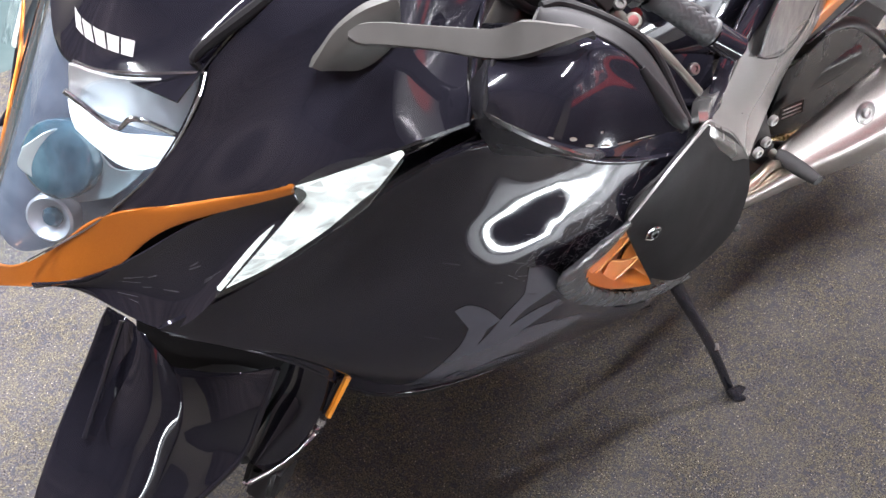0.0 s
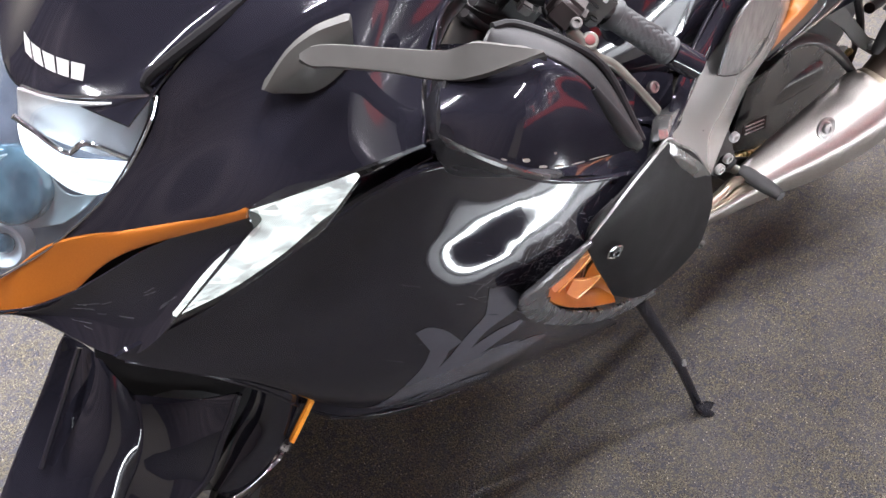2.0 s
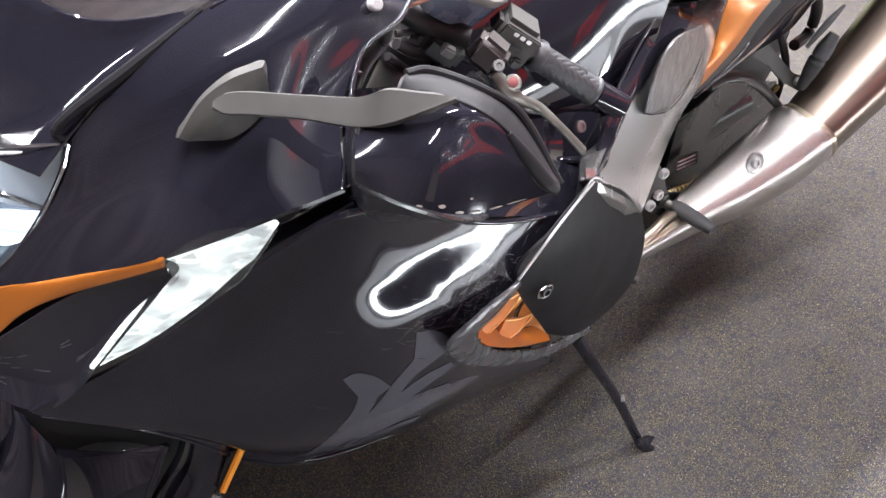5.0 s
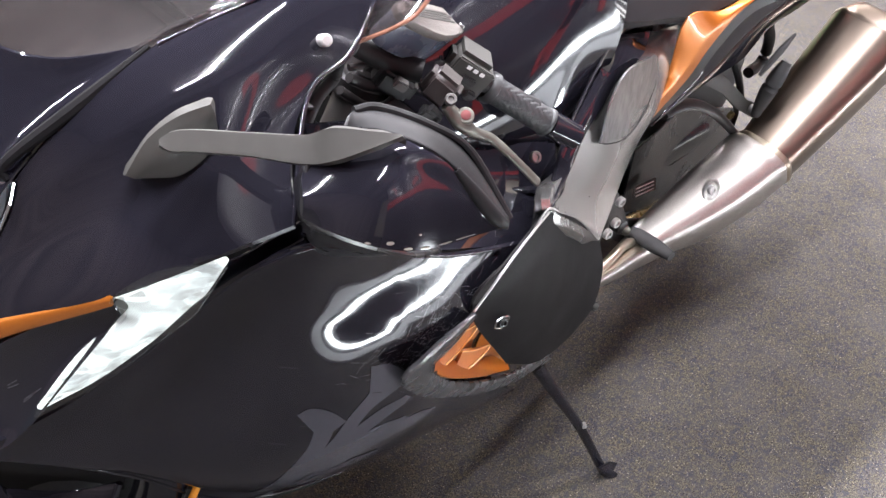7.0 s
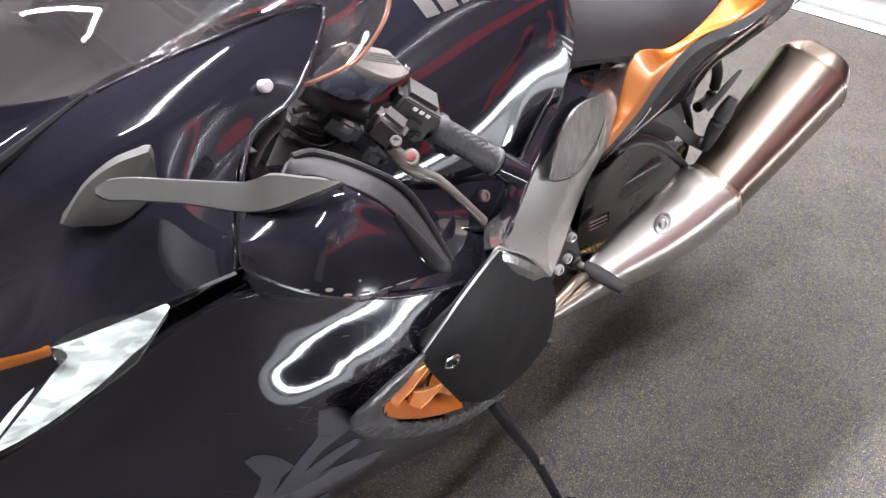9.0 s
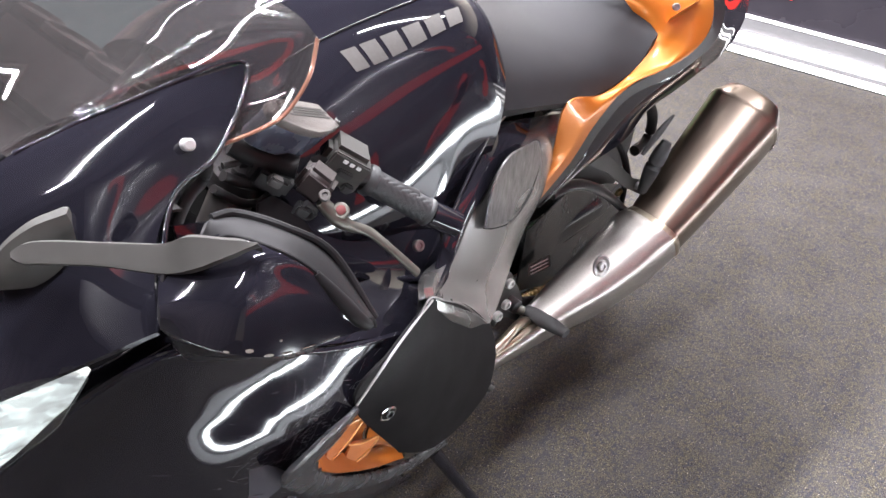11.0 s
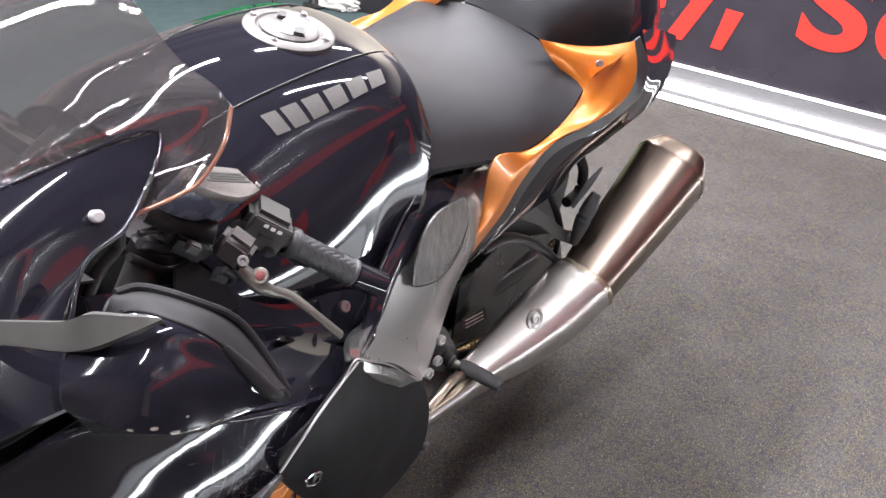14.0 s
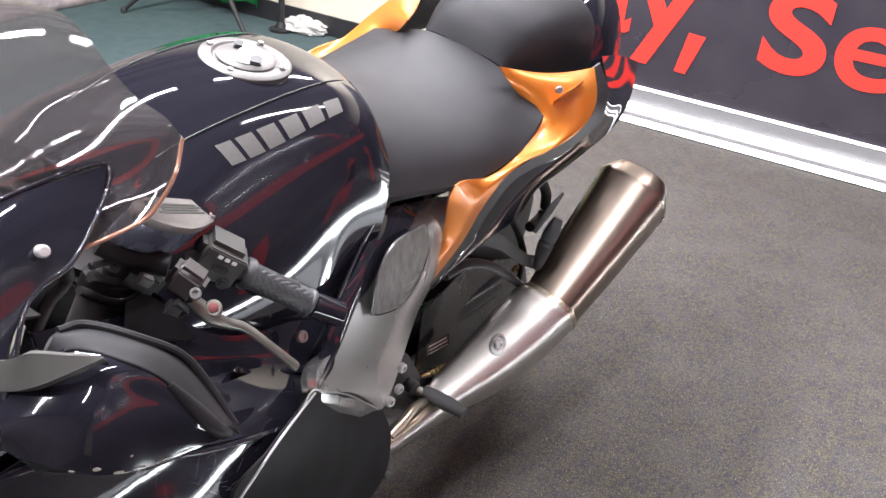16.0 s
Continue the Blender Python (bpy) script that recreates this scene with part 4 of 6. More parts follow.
MIRROR_BASE = [
    [(0.059, -0.183, 0.984), (0.076, -0.189, 1.018), (0.097, -0.198, 1.038), (0.123, -0.208, 1.047)],
    [(0.065, -0.188, 0.981), (0.078, -0.205, 1.006), (0.098, -0.21, 1.018), (0.126, -0.211, 1.036)],
    [(0.069, -0.186, 0.978), (0.098, -0.204, 0.979), (0.123, -0.209, 0.981), (0.132, -0.209, 1.011)],
]
FENDER = [
    [(-0.077, 0.033, 0.493), (-0.067, 0.016, 0.486), (-0.062, -0.016, 0.491), (-0.046, -0.07, 0.454), (0, -0.117, 0.458), (0.044, -0.165, 0.495)],
    [(-0.129, 0.007, 0.438), (-0.11, -0.028, 0.437), (-0.089, -0.058, 0.425), (-0.059, -0.103, 0.42), (-0.018, -0.141, 0.411), (0.008, -0.178, 0.432)],
    [(-0.188, -0.027, 0.392), (-0.166, -0.07, 0.389), (-0.134, -0.101, 0.382), (-0.097, -0.128, 0.362), (-0.057, -0.158, 0.357), (-0.023, -0.184, 0.369)],
    [(-0.25, -0.063, 0.329), (-0.226, -0.107, 0.348), (-0.189, -0.134, 0.339), (-0.149, -0.156, 0.322), (-0.118, -0.169, 0.302), (-0.087, -0.179, 0.315)],
    [(-0.299, -0.069, 0.181), (-0.279, -0.11, 0.193), (-0.248, -0.147, 0.199), (-0.213, -0.169, 0.186), (-0.186, -0.178, 0.17), (-0.161, -0.178, 0.161)],
]
INNER_PANEL = [
    [(0.252, -0.189, 0.957), (0.4, -0.178, 0.888), (0.53, -0.209, 0.822), (0.683, -0.239, 0.769)],
    [(0.242, -0.232, 0.904), (0.398, -0.228, 0.832), (0.525, -0.245, 0.774), (0.644, -0.278, 0.737)],
    [(0.152, -0.298, 0.958), (0.263, -0.317, 0.881), (0.375, -0.321, 0.82), (0.514, -0.326, 0.748)],
]
WINDSCREEN = [
    [(0.03, 0.033, 1.026), (0.15, 0.026, 1.092), (0.3, 0.02, 1.135), (0.44, 0.012, 1.152)],
    [(0.048, -0.028, 1.001), (0.156, -0.051, 1.074), (0.296, -0.062, 1.122), (0.427, -0.073, 1.136)],
    [(0.094, -0.095, 1.023), (0.193, -0.123, 1.069), (0.292, -0.132, 1.105), (0.427, -0.116, 1.12)],
    [(0.195, -0.130, 1.070), (0.275, -0.142, 1.080), (0.345, -0.152, 1.090), (0.423, -0.170, 1.117)],
    [(0.262, -0.185, 1.032), (0.305, -0.195, 1.038), (0.372, -0.203, 1.053), (0.42, -0.186, 1.111)],
]
TANK = [
    [(0.42, 0, 0.985), (0.42, -0.08, 0.975), (0.42, -0.125, 0.95), (0.42, -0.155, 0.9), (0.42, -0.17, 0.83), (0.42, -0.17, 0.75), (0.42, -0.15, 0.66)],
    [(0.55, 0, 1.02), (0.55, -0.085, 1.012), (0.55, -0.13, 0.992), (0.55, -0.1637, 0.935), (0.55, -0.2161, 0.85), (0.55, -0.2152, 0.76), (0.55, -0.165, 0.68)],
    [(0.68, 0, 1.035), (0.68, -0.085, 1.03), (0.68, -0.128, 1.005), (0.68, -0.1814, 0.945), (0.68, -0.2, 0.87), (0.67, -0.2323, 0.78), (0.67, -0.19, 0.69)],
    [(0.8, 0, 1.03), (0.795, -0.085, 1.025), (0.785, -0.125, 1.012), (0.772, -0.1674, 0.965), (0.745, -0.192, 0.9), (0.7, -0.2259, 0.8), (0.7, -0.2, 0.72)],
    [(0.89, 0, 1), (0.887, -0.075, 0.99), (0.88, -0.125, 0.97), (0.872, -0.1711, 0.93), (0.845, -0.1959, 0.87), (0.79, -0.2189, 0.78), (0.76, -0.2, 0.71)],
]

NOSE = 0.033
VENT_HOLE = [(0.378, 0.744), (0.345, 0.738), (0.308, 0.730), (0.320, 0.69), (0.366, 0.630), (0.453, 0.550), (0.547, 0.49), (0.67, 0.44), (0.75, 0.5), (0.52, 0.765)]
DENTS = [
    (0.164, 0.798, -0.0004), (0.206, 0.809, -0.0040), (0.264, 0.808, -0.0027), (0.342, 0.801, -0.0013), (0.151, 0.830, 0.0030), (0.188, 0.854, 0.0029), (0.240, 0.858, 0.0032), (0.312, 0.842, 0.0011),
    (0.393, 0.806, 0.0003), (0.146, 0.875, 0.0000), (0.180, 0.895, -0.0034), (0.227, 0.899, -0.0015), (0.237, 0.774, 0.0034), (0.304, 0.771, 0.0000), (0.187, 0.765, -0.0004), (0.134, 0.792, 0.0008),
]
side_grid = dented(fair(SIDE_FAIRING, 18, 20, 4, 4), DENTS, 0.055)
for flip in (True, False):
    grid = [[Vector((p.x, 2 * NOSE - p.y, p.z)) for p in r] for r in side_grid] if flip else side_grid
    fairing = part("side_fairing", sheet_bm(grid, normals(grid, (-0.3, 1 if flip else -1, 0.4)), 0.006, 0.003, VENT_HOLE), PAINT, bike, "glossy black side fairing with fine scratches")
    edge = [grid[0][k] for k in range(43, len(grid[0]), 7)]
    sweep("fairing_edge", [tuple(p) for p in edge], 0.0028, PAINT, fairing, 10, 3)
    low = [grid[-1][k] for k in range(0, len(grid[0]), 10)]
    sweep("lower_edge", [tuple(p) for p in low], 0.0022, PAINT, fairing, 10, 3)
cowl = sheet("lower_cowl", LOWER_COWL, PAINT, bike, both=True, mid=NOSE, powers=(2, 2))
# Added backing: closes the gap and draws the dark shade under the blade.
backing = [[tuple(Vector(p) + Vector((0.006, 0.010, -0.001))) for p in ORANGE_BLADE[1]], [tuple(Vector(p) + Vector((0.006, 0.012, 0.002))) for p in LOWER_COWL[1]]]
sheet("cowl_gap_backing", backing, COVER, bike, both=True, mid=NOSE, thick=0.002, roll=0.0)
sheet("orange_blade", ORANGE_BLADE, ORANGE, bike, both=True, mid=NOSE, label="candy orange trim blade", thick=0.004)
sheet("side_cowl", SIDE_COWL, PAINT, bike, out=(-0.3, -0.8, 0.6), both=True, mid=NOSE, nu=10, nv=10, powers=(3, 3), roll=0.003, thick=0.006, label="glossy black side cowl")
for q in (SIDE_COWL, flipped(SIDE_COWL, NOSE)):
    sweep("cowl_edge", [q[0][2], q[0][3], q[0][4], q[1][4], q[2][4], q[3][4]], 0.0024, PAINT, bike, 10, 8)
nose = sheet("nose_cowl", full(NOSE_COWL, NOSE), PAINT, bike, out=(-0.5, 0, 1), nu=8, nv=8, powers=(4, 2), roll=0.002, label="glossy black nose cowl with silver lettering bars")
sheet("indicator_bed", INDICATOR_BED, PAINT, bike, both=True, mid=NOSE, thick=0.002)
for flip in (False, True):
    rows = flipped(INDICATOR, NOSE) if flip else INDICATOR
    s = 1 if flip else -1
    ind = sheet("position_light", rows, LENS_SHELL, bike, out=(-0.3, s, 0.4), thick=0.001, roll=0.0, label="lit clear position light and indicator lens")
    inner = [[(p[0] + 0.008, p[1] - s * 0.008, p[2] - 0.003) for p in r] for r in rows]
    sheet("light_guide", inner, DRL_ON, ind, out=(-0.3, s, 0.4), thick=0.001, roll=0.0)

# headlight
head = sheet("headlight", full(HEADLIGHT_GLASS, NOSE), HEAD_LENS, bike, out=(-1, 0, 0.6), label="stacked headlight under a clear curved lens, lit", roll=0.0)
deep = [[(p[0] + 0.010 + 0.075 * max(0.0, min(1.0, (NOSE + 0.01 - p[1]) / 0.03)) * max(0.0, 1 - (abs(p[1] - NOSE) / 0.145) ** 3), p[1], p[2] - 0.004) for p in r] for r in full(HEADLIGHT_GLASS, NOSE)]
sheet("housing", deep, LAMP_BLACK, head, out=(-1, 0, 0.6), roll=0.0)

# smoke grey feathers printed on the fairing, and its scratches
on_fairing = side_finder(side_grid)
for one, two in (
    ([(0.216, 0.776), (0.238, 0.768), (0.258, 0.747), (0.263, 0.73)], [(0.216, 0.737), (0.228, 0.732), (0.248, 0.722), (0.263, 0.73)]),
    ([(0.216, 0.737), (0.195, 0.705), (0.175, 0.647), (0.151, 0.588), (0.142, 0.478)], [(0.248, 0.722), (0.218, 0.706), (0.199, 0.665), (0.175, 0.604), (0.148, 0.464)]),
    ([(0.149, 0.722), (0.16, 0.732), (0.177, 0.724), (0.194, 0.702)], [(0.164, 0.692), (0.172, 0.683), (0.18, 0.686), (0.194, 0.702)]),
    ([(0.164, 0.692), (0.161, 0.662), (0.15, 0.617), (0.138, 0.552), (0.137, 0.486)], [(0.183, 0.695), (0.178, 0.656), (0.164, 0.604), (0.154, 0.533), (0.145, 0.466)]),
    ([(0.267, 0.702), (0.233, 0.701), (0.201, 0.678), (0.176, 0.621)], [(0.281, 0.687), (0.251, 0.684), (0.218, 0.663), (0.18, 0.612)]),
    ([(0.342, 0.609), (0.293, 0.646), (0.233, 0.656), (0.192, 0.625), (0.153, 0.5)], [(0.35, 0.596), (0.314, 0.613), (0.256, 0.627), (0.211, 0.601), (0.16, 0.48)]),
    ([(0.273, 0.66), (0.229, 0.669), (0.188, 0.64), (0.167, 0.593)], [(0.281, 0.648), (0.241, 0.651), (0.202, 0.622), (0.17, 0.583)]),
    ([(0.251, 0.601), (0.217, 0.602), (0.186, 0.566), (0.163, 0.484)], [(0.26, 0.585), (0.23, 0.582), (0.199, 0.542), (0.169, 0.468)]),
):
    strip_on("feather", on_fairing, one, two, SMOKE, fairing)
sweep("cowl_groove", [(0.002, -0.097, 0.945), (0.004, -0.092, 0.958), (0.058, -0.109, 1.002), (0.13, -0.117, 1.045)], [0.003, 0.005, 0.006, 0.003], DEEP, bike, 8, 5)
for k in range(5):
    a, b = k / 5 + 0.015, (k + 1) / 5 - 0.015
    p0, p1 = (0.445, 0.745), (0.705, 0.750)
    q0, q1 = (0.495, 0.815), (0.735, 0.872)
    mixed = lambda s, e, w: (s[0] + (e[0] - s[0]) * w, s[1] + (e[1] - s[1]) * w)
    decal("lettering_bar", full(NOSE_COWL, NOSE), [mixed(p0, p1, a), mixed(p0, p1, b), mixed(q0, q1, b), mixed(q0, q1, a)], SILVER, nose, (-0.5, 0, 1), 0.0008, 8, 8, "", 3, powers=(4, 2))
rng = random.Random(5)
for k in range(290):
    x, z = (rng.gauss(0.31, 0.045), rng.gauss(0.785, 0.022)) if k < 140 else (rng.gauss(0.265, 0.03), rng.gauss(0.765, 0.02)) if k < 270 else (rng.uniform(0.1, 0.4), rng.uniform(0.6, 0.85))
    d, h, w = rng.uniform(0.003, 0.016), rng.uniform(-0.012, 0.016), rng.uniform(0.00012, 0.0003)
    strip_on("scratch", on_fairing, [(x, z), (x + d, z + h)], [(x, z + w), (x + d, z + h + w)], SCRATCH, fairing, 0.0004, 1, 3)
for k in range(12):
    u0, v0 = rng.uniform(0.25, 0.6), rng.uniform(0.3, 0.8)
    du, dv = rng.uniform(0.03, 0.09), rng.uniform(-0.02, 0.06)
    decal("scratch", LOWER_COWL, [(u0, v0), (u0 + du, v0 + dv), (u0 + du, v0 + dv + 0.004), (u0, v0 + 0.004)], SCRATCH, cowl, (-0.3, -1, 0.4), 0.0004, 7, 7, "", 2, powers=(2, 2))

# windscreen
screen = sheet("windscreen", flipped(WINDSCREEN[:0:-1], 0.012) + WINDSCREEN, SCREEN, bike, out=(-0.3, 0, 1), thick=0.004, roll=0.0, powers=(3, 6, 3.0), nu=9, nv=6, label="smoke tinted clear windscreen")

# mirror
mirror = sheet("mirror_housing", MIRROR_SHELL, PAINT, bike, out=(-0.6, -0.8, 0.3), both=False, nu=8, nv=8, powers=(3, 2), label="glossy black mirror housing with chipped lower edge")
for quad in (
    [(0.395, 0.045), (0.425, 0.060), (0.432, 0.035), (0.402, 0.020)],
    [(0.463, 0.015), (0.500, 0.030), (0.520, 0.010), (0.475, 0.000)],
    [(0.545, 0.020), (0.600, 0.025), (0.610, 0.008), (0.550, 0.008)],
    [(0.310, 0.012), (0.335, 0.018), (0.340, 0.004), (0.315, 0.000)],
    [(0.640, 0.022), (0.720, 0.030), (0.725, 0.015), (0.645, 0.010)],
    [(0.740, 0.030), (0.860, 0.045), (0.865, 0.030), (0.745, 0.018)],
    [(0.540, 0.120), (0.556, 0.130), (0.560, 0.115), (0.545, 0.105)],
):
    decal("chip", MIRROR_SHELL, quad, CHIPPED, mirror, (-0.6, -0.8, 0.3), 0.0006, 8, 8, "", 6, 45, True, (3, 2))
sheet("rim", MIRROR_RIM, RIM_PLASTIC, mirror, out=(-0.3, -0.6, 0.8), thick=0.004, roll=0.002, nu=8, nv=5)
sweep("rim_lip", [MIRROR_RIM[2][k] for k in range(5)], 0.0035, RIM_PLASTIC, mirror, 8, 6)
sweep("rim_end", [MIRROR_SHELL[3][3], tuple((Vector(MIRROR_SHELL[3][3]) * 0.45 + Vector(MIRROR_SHELL[3][4]) * 0.55)), MIRROR_SHELL[3][4], MIRROR_SHELL[1][4]], [0.003, 0.006, 0.0065, 0.004], RIM_PLASTIC, mirror, 10, 5)
sweep("rim_seam", [MIRROR_RIM[0][k] for k in range(5)], 0.0016, DEEP, mirror, 6, 6)
face = [MIRROR_ARM[1], [tuple((Vector(p) + Vector(q)) / 2) for p, q in zip(MIRROR_ARM[1], MIRROR_ARM[2])], MIRROR_ARM[2]]
sheet("mirror_arm", face, GREY_PLASTIC, bike, out=(-0.7, -0.5, 0.6), thick=0.012, roll=0.0015, label="matt grey mirror arm with a sharp lower edge", nv=6, soften=2)
sheet("mirror_foot", [
    [(0.135, -0.310, 1.075), (0.121, -0.320, 1.050), (0.115, -0.330, 1.022), (0.124, -0.345, 1.014), (0.150, -0.362, 0.996), (0.214, -0.372, 0.950), (0.300, -0.345, 0.880)],
    [(0.148, -0.292, 1.030), (0.142, -0.300, 1.005), (0.140, -0.316, 0.978), (0.150, -0.330, 0.966), (0.180, -0.340, 0.945), (0.236, -0.344, 0.918), (0.302, -0.335, 0.876)],
    [(0.160, -0.272, 0.990), (0.160, -0.283, 0.962), (0.161, -0.303, 0.940), (0.176, -0.313, 0.926), (0.224, -0.320, 0.904), (0.264, -0.325, 0.887), (0.304, -0.328, 0.872)],
], SATIN_BLACK, bike, out=(-0.6, -0.8, 0.2), thick=0.005, roll=0.0025, nu=7, nv=6, label="satin black mirror foot on the fairing", soften=6)
sheet("mirror_base", MIRROR_BASE, GREY_PLASTIC, bike, out=(-0.6, -0.8, 0.3), thick=0.012, roll=0.004)

# tank
tank = sheet("fuel_tank", full(TANK), PAINT, bike, out=(0, 0, 1), nu=9, nv=9, thick=0.004, powers=(8, 4, 1.0, False), label="glossy black fuel tank with grey lettering bars")
cap = lathe("filler_cap", [(-0.01, 0.062), (0.004, 0.062), (0.007, 0.058), (0.007, 0.046), (0.004, 0.043), (0.004, 0.040)], (0.728, 0, 1.0365), (0.02, 0, 1), CAP_GREY, bike, 48, "grey filler cap ring with screws and key flap")
lathe("cap_lid", [(0, 0.040), (0.006, 0.040), (0.009, 0.036), (0.009, 0.0)], (0.728, 0, 1.0375), (0.02, 0, 1), CAP_GREY, cap, 40, "polished key lid")
block("key_bar", (0.062, 0.020, 0.007), pose(0.728, 0, 1.0485, 0, 0, 35), WHITE_METAL, cap, 0.003)
block("key_flap", (0.024, 0.016, 0.006), pose(0.722, -0.022, 1.0485, 0, 0, 35), BLACK_PLASTIC, cap, 0.002)
block("key_flap", (0.020, 0.014, 0.006), pose(0.738, 0.022, 1.0485, 0, 0, 35), BLACK_PLASTIC, cap, 0.002)
for a in (20, 110, 200, 290):
    bolt((0.728 + 0.052 * math.cos(radians(a)), 0.052 * math.sin(radians(a)), 1.0435), (0, 0, 1), 0.0045, BOLT, cap, "screw")

# lettering bars on the tank and the nose
for k in range(6):
    a, b = k / 6 + 0.018, (k + 1) / 6 - 0.018
    p0, p1 = (0.608, 0.361), (0.618, 0.806)
    q0, q1 = (0.640, 0.371), (0.645, 0.796)
    mixed = lambda s, e, w: (s[0] + (e[0] - s[0]) * w, s[1] + (e[1] - s[1]) * w)
    decal("lettering_bar", full(TANK), [mixed(p0, p1, a), mixed(p0, p1, b), mixed(q0, q1, b), mixed(q0, q1, a)], DARK_DECAL, tank, (0, 0, 1), nu=9, nv=9, powers=(8, 4, 1.0, False), label="grey lettering bar" if k == 0 else "")

crest = fair(full(TANK), 9, 9, 8, 4, 1.0, False)
for u in (0.585, 0.415):
    col = round(u * (len(crest[0]) - 1))
    sweep("tank_seam", [tuple(crest[k][col] + Vector((0, 0, 0.0006))) for k in range(6, len(crest) - 2, 4)], 0.0012, BLACK_PLASTIC, tank, 6, 3)

# scuffed air scoop, orange vent and matt side cover
sheet("air_scoop", [
    [(0.364, -0.37, 0.767), (0.29, -0.38, 0.776), (0.238, -0.386, 0.769), (0.261, -0.381, 0.722), (0.323, -0.374, 0.647), (0.435, -0.371, 0.55), (0.556, -0.368, 0.469), (0.675, -0.364, 0.423)],
    [(0.362, -0.374, 0.767), (0.304, -0.384, 0.768), (0.253, -0.388, 0.772), (0.273, -0.385, 0.73), (0.333, -0.379, 0.66), (0.433, -0.375, 0.573), (0.541, -0.371, 0.496), (0.664, -0.364, 0.443)],
    [(0.378, -0.367, 0.744), (0.334, -0.375, 0.737), (0.3, -0.377, 0.73), (0.319, -0.374, 0.693), (0.368, -0.37, 0.636), (0.456, -0.365, 0.558), (0.547, -0.363, 0.497), (0.666, -0.357, 0.446)],
], SCUFFED, bike, thick=0.006, roll=0.002, nu=6, nv=5, label="scuffed dark grey air scoop")
vent = sheet("vent", [
    [(0.389, -0.354, 0.736), (0.365, -0.353, 0.727), (0.319, -0.36, 0.725)],
    [(0.525, -0.329, 0.563), (0.499, -0.316, 0.542), (0.375, -0.337, 0.632)],
    [(0.559, -0.348, 0.493), (0.492, -0.349, 0.515), (0.363, -0.356, 0.637)],
], VENT_ORANGE, bike, thick=0.003, label="orange vent insert with louvres")
lip = [(0.302, -0.372, 0.728), (0.322, -0.369, 0.692), (0.371, -0.365, 0.635), (0.459, -0.360, 0.557), (0.549, -0.358, 0.496)]
sheet("vent_wall", [lip, [(x + 0.014, y + 0.024, z + 0.002) for x, y, z in lip]], VENT_ORANGE, vent, thick=0.002, roll=0.0)
plate("louvre", [(0.433, -0.342, 0.669), (0.41, -0.348, 0.638), (0.365, -0.353, 0.649), (0.359, -0.349, 0.659), (0.381, -0.339, 0.686)], 0.004, VENT_ORANGE, vent)
plate("louvre", [(0.487, -0.344, 0.584), (0.458, -0.349, 0.572), (0.414, -0.354, 0.589), (0.406, -0.347, 0.604), (0.426, -0.34, 0.62)], 0.004, VENT_ORANGE, vent)
for pts in ([(0.347, -0.358, 0.734), (0.376, -0.36, 0.716), (0.405, -0.36, 0.706), (0.384, -0.361, 0.684), (0.355, -0.362, 0.671)], [(0.386, -0.36, 0.669), (0.414, -0.362, 0.651), (0.449, -0.362, 0.633), (0.431, -0.364, 0.625), (0.407, -0.365, 0.624)]):
    sweep("fin_edge", pts, 0.0011, ORANGE_EDGE, vent, 6, 5)
sheet("vent_floor", [[(0.48, -0.345, 0.539), (0.521, -0.346, 0.513), (0.564, -0.348, 0.486)], [(0.467, -0.349, 0.537), (0.513, -0.35, 0.505), (0.569, -0.35, 0.473)]], BLACK_PLASTIC, vent, thick=0.002)
cover = sheet("side_cover", [
    [(0.549, -0.325, 0.783), (0.603, -0.325, 0.745), (0.677, -0.322, 0.687), (0.776, -0.322, 0.589)],
    [(0.444, -0.35, 0.786), (0.498, -0.359, 0.752), (0.626, -0.351, 0.655), (0.813, -0.332, 0.513)],
    [(0.371, -0.363, 0.758), (0.461, -0.374, 0.699), (0.632, -0.364, 0.563), (0.805, -0.347, 0.441)],
    [(0.525, -0.36, 0.531), (0.587, -0.367, 0.486), (0.665, -0.362, 0.44), (0.745, -0.355, 0.423)],
], COVER, bike, thick=0.004, roll=0.0025, nu=8, nv=8, label="matt black side cover panel")
# Metal line drawn where the cover's rolled edge catches a highlight.
sweep("cover_edge_glint", [(0.546, -0.329, 0.786), (0.500, -0.340, 0.790), (0.444, -0.353, 0.789), (0.402, -0.361, 0.775), (0.370, -0.366, 0.760)], 0.0016, BOLT, cover, 8, 5, "thin bright line for the highlight on the cover's edge")
slot = [(0.424, -0.372, 0.696), (0.421, -0.372, 0.711), (0.429, -0.373, 0.714), (0.444, -0.374, 0.705), (0.445, -0.374, 0.695), (0.437, -0.374, 0.69), (0.424, -0.372, 0.696)]
sweep("slot_ring", slot, 0.0016, CHROME, cover, 8, 4)
bolt((0.438, -0.372, 0.697), (-0.3, -1, 0.3), 0.007, BLACK_PLASTIC, cover)
sweep("side_bolt", [(0.813, -0.328, 0.432), (0.808, -0.348, 0.439)], [0.008, 0.009], RUBBER, bike, 12, 2)
bolt((0.809, -0.35, 0.44), (0.2, -1, 0), 0.006, GREY_PLASTIC, bike)
plate("scoop_bracket", [(0.65, -0.353, 0.427), (0.666, -0.348, 0.449), (0.681, -0.35, 0.435), (0.692, -0.355, 0.406)], 0.004, BLACK_PLASTIC, bike)

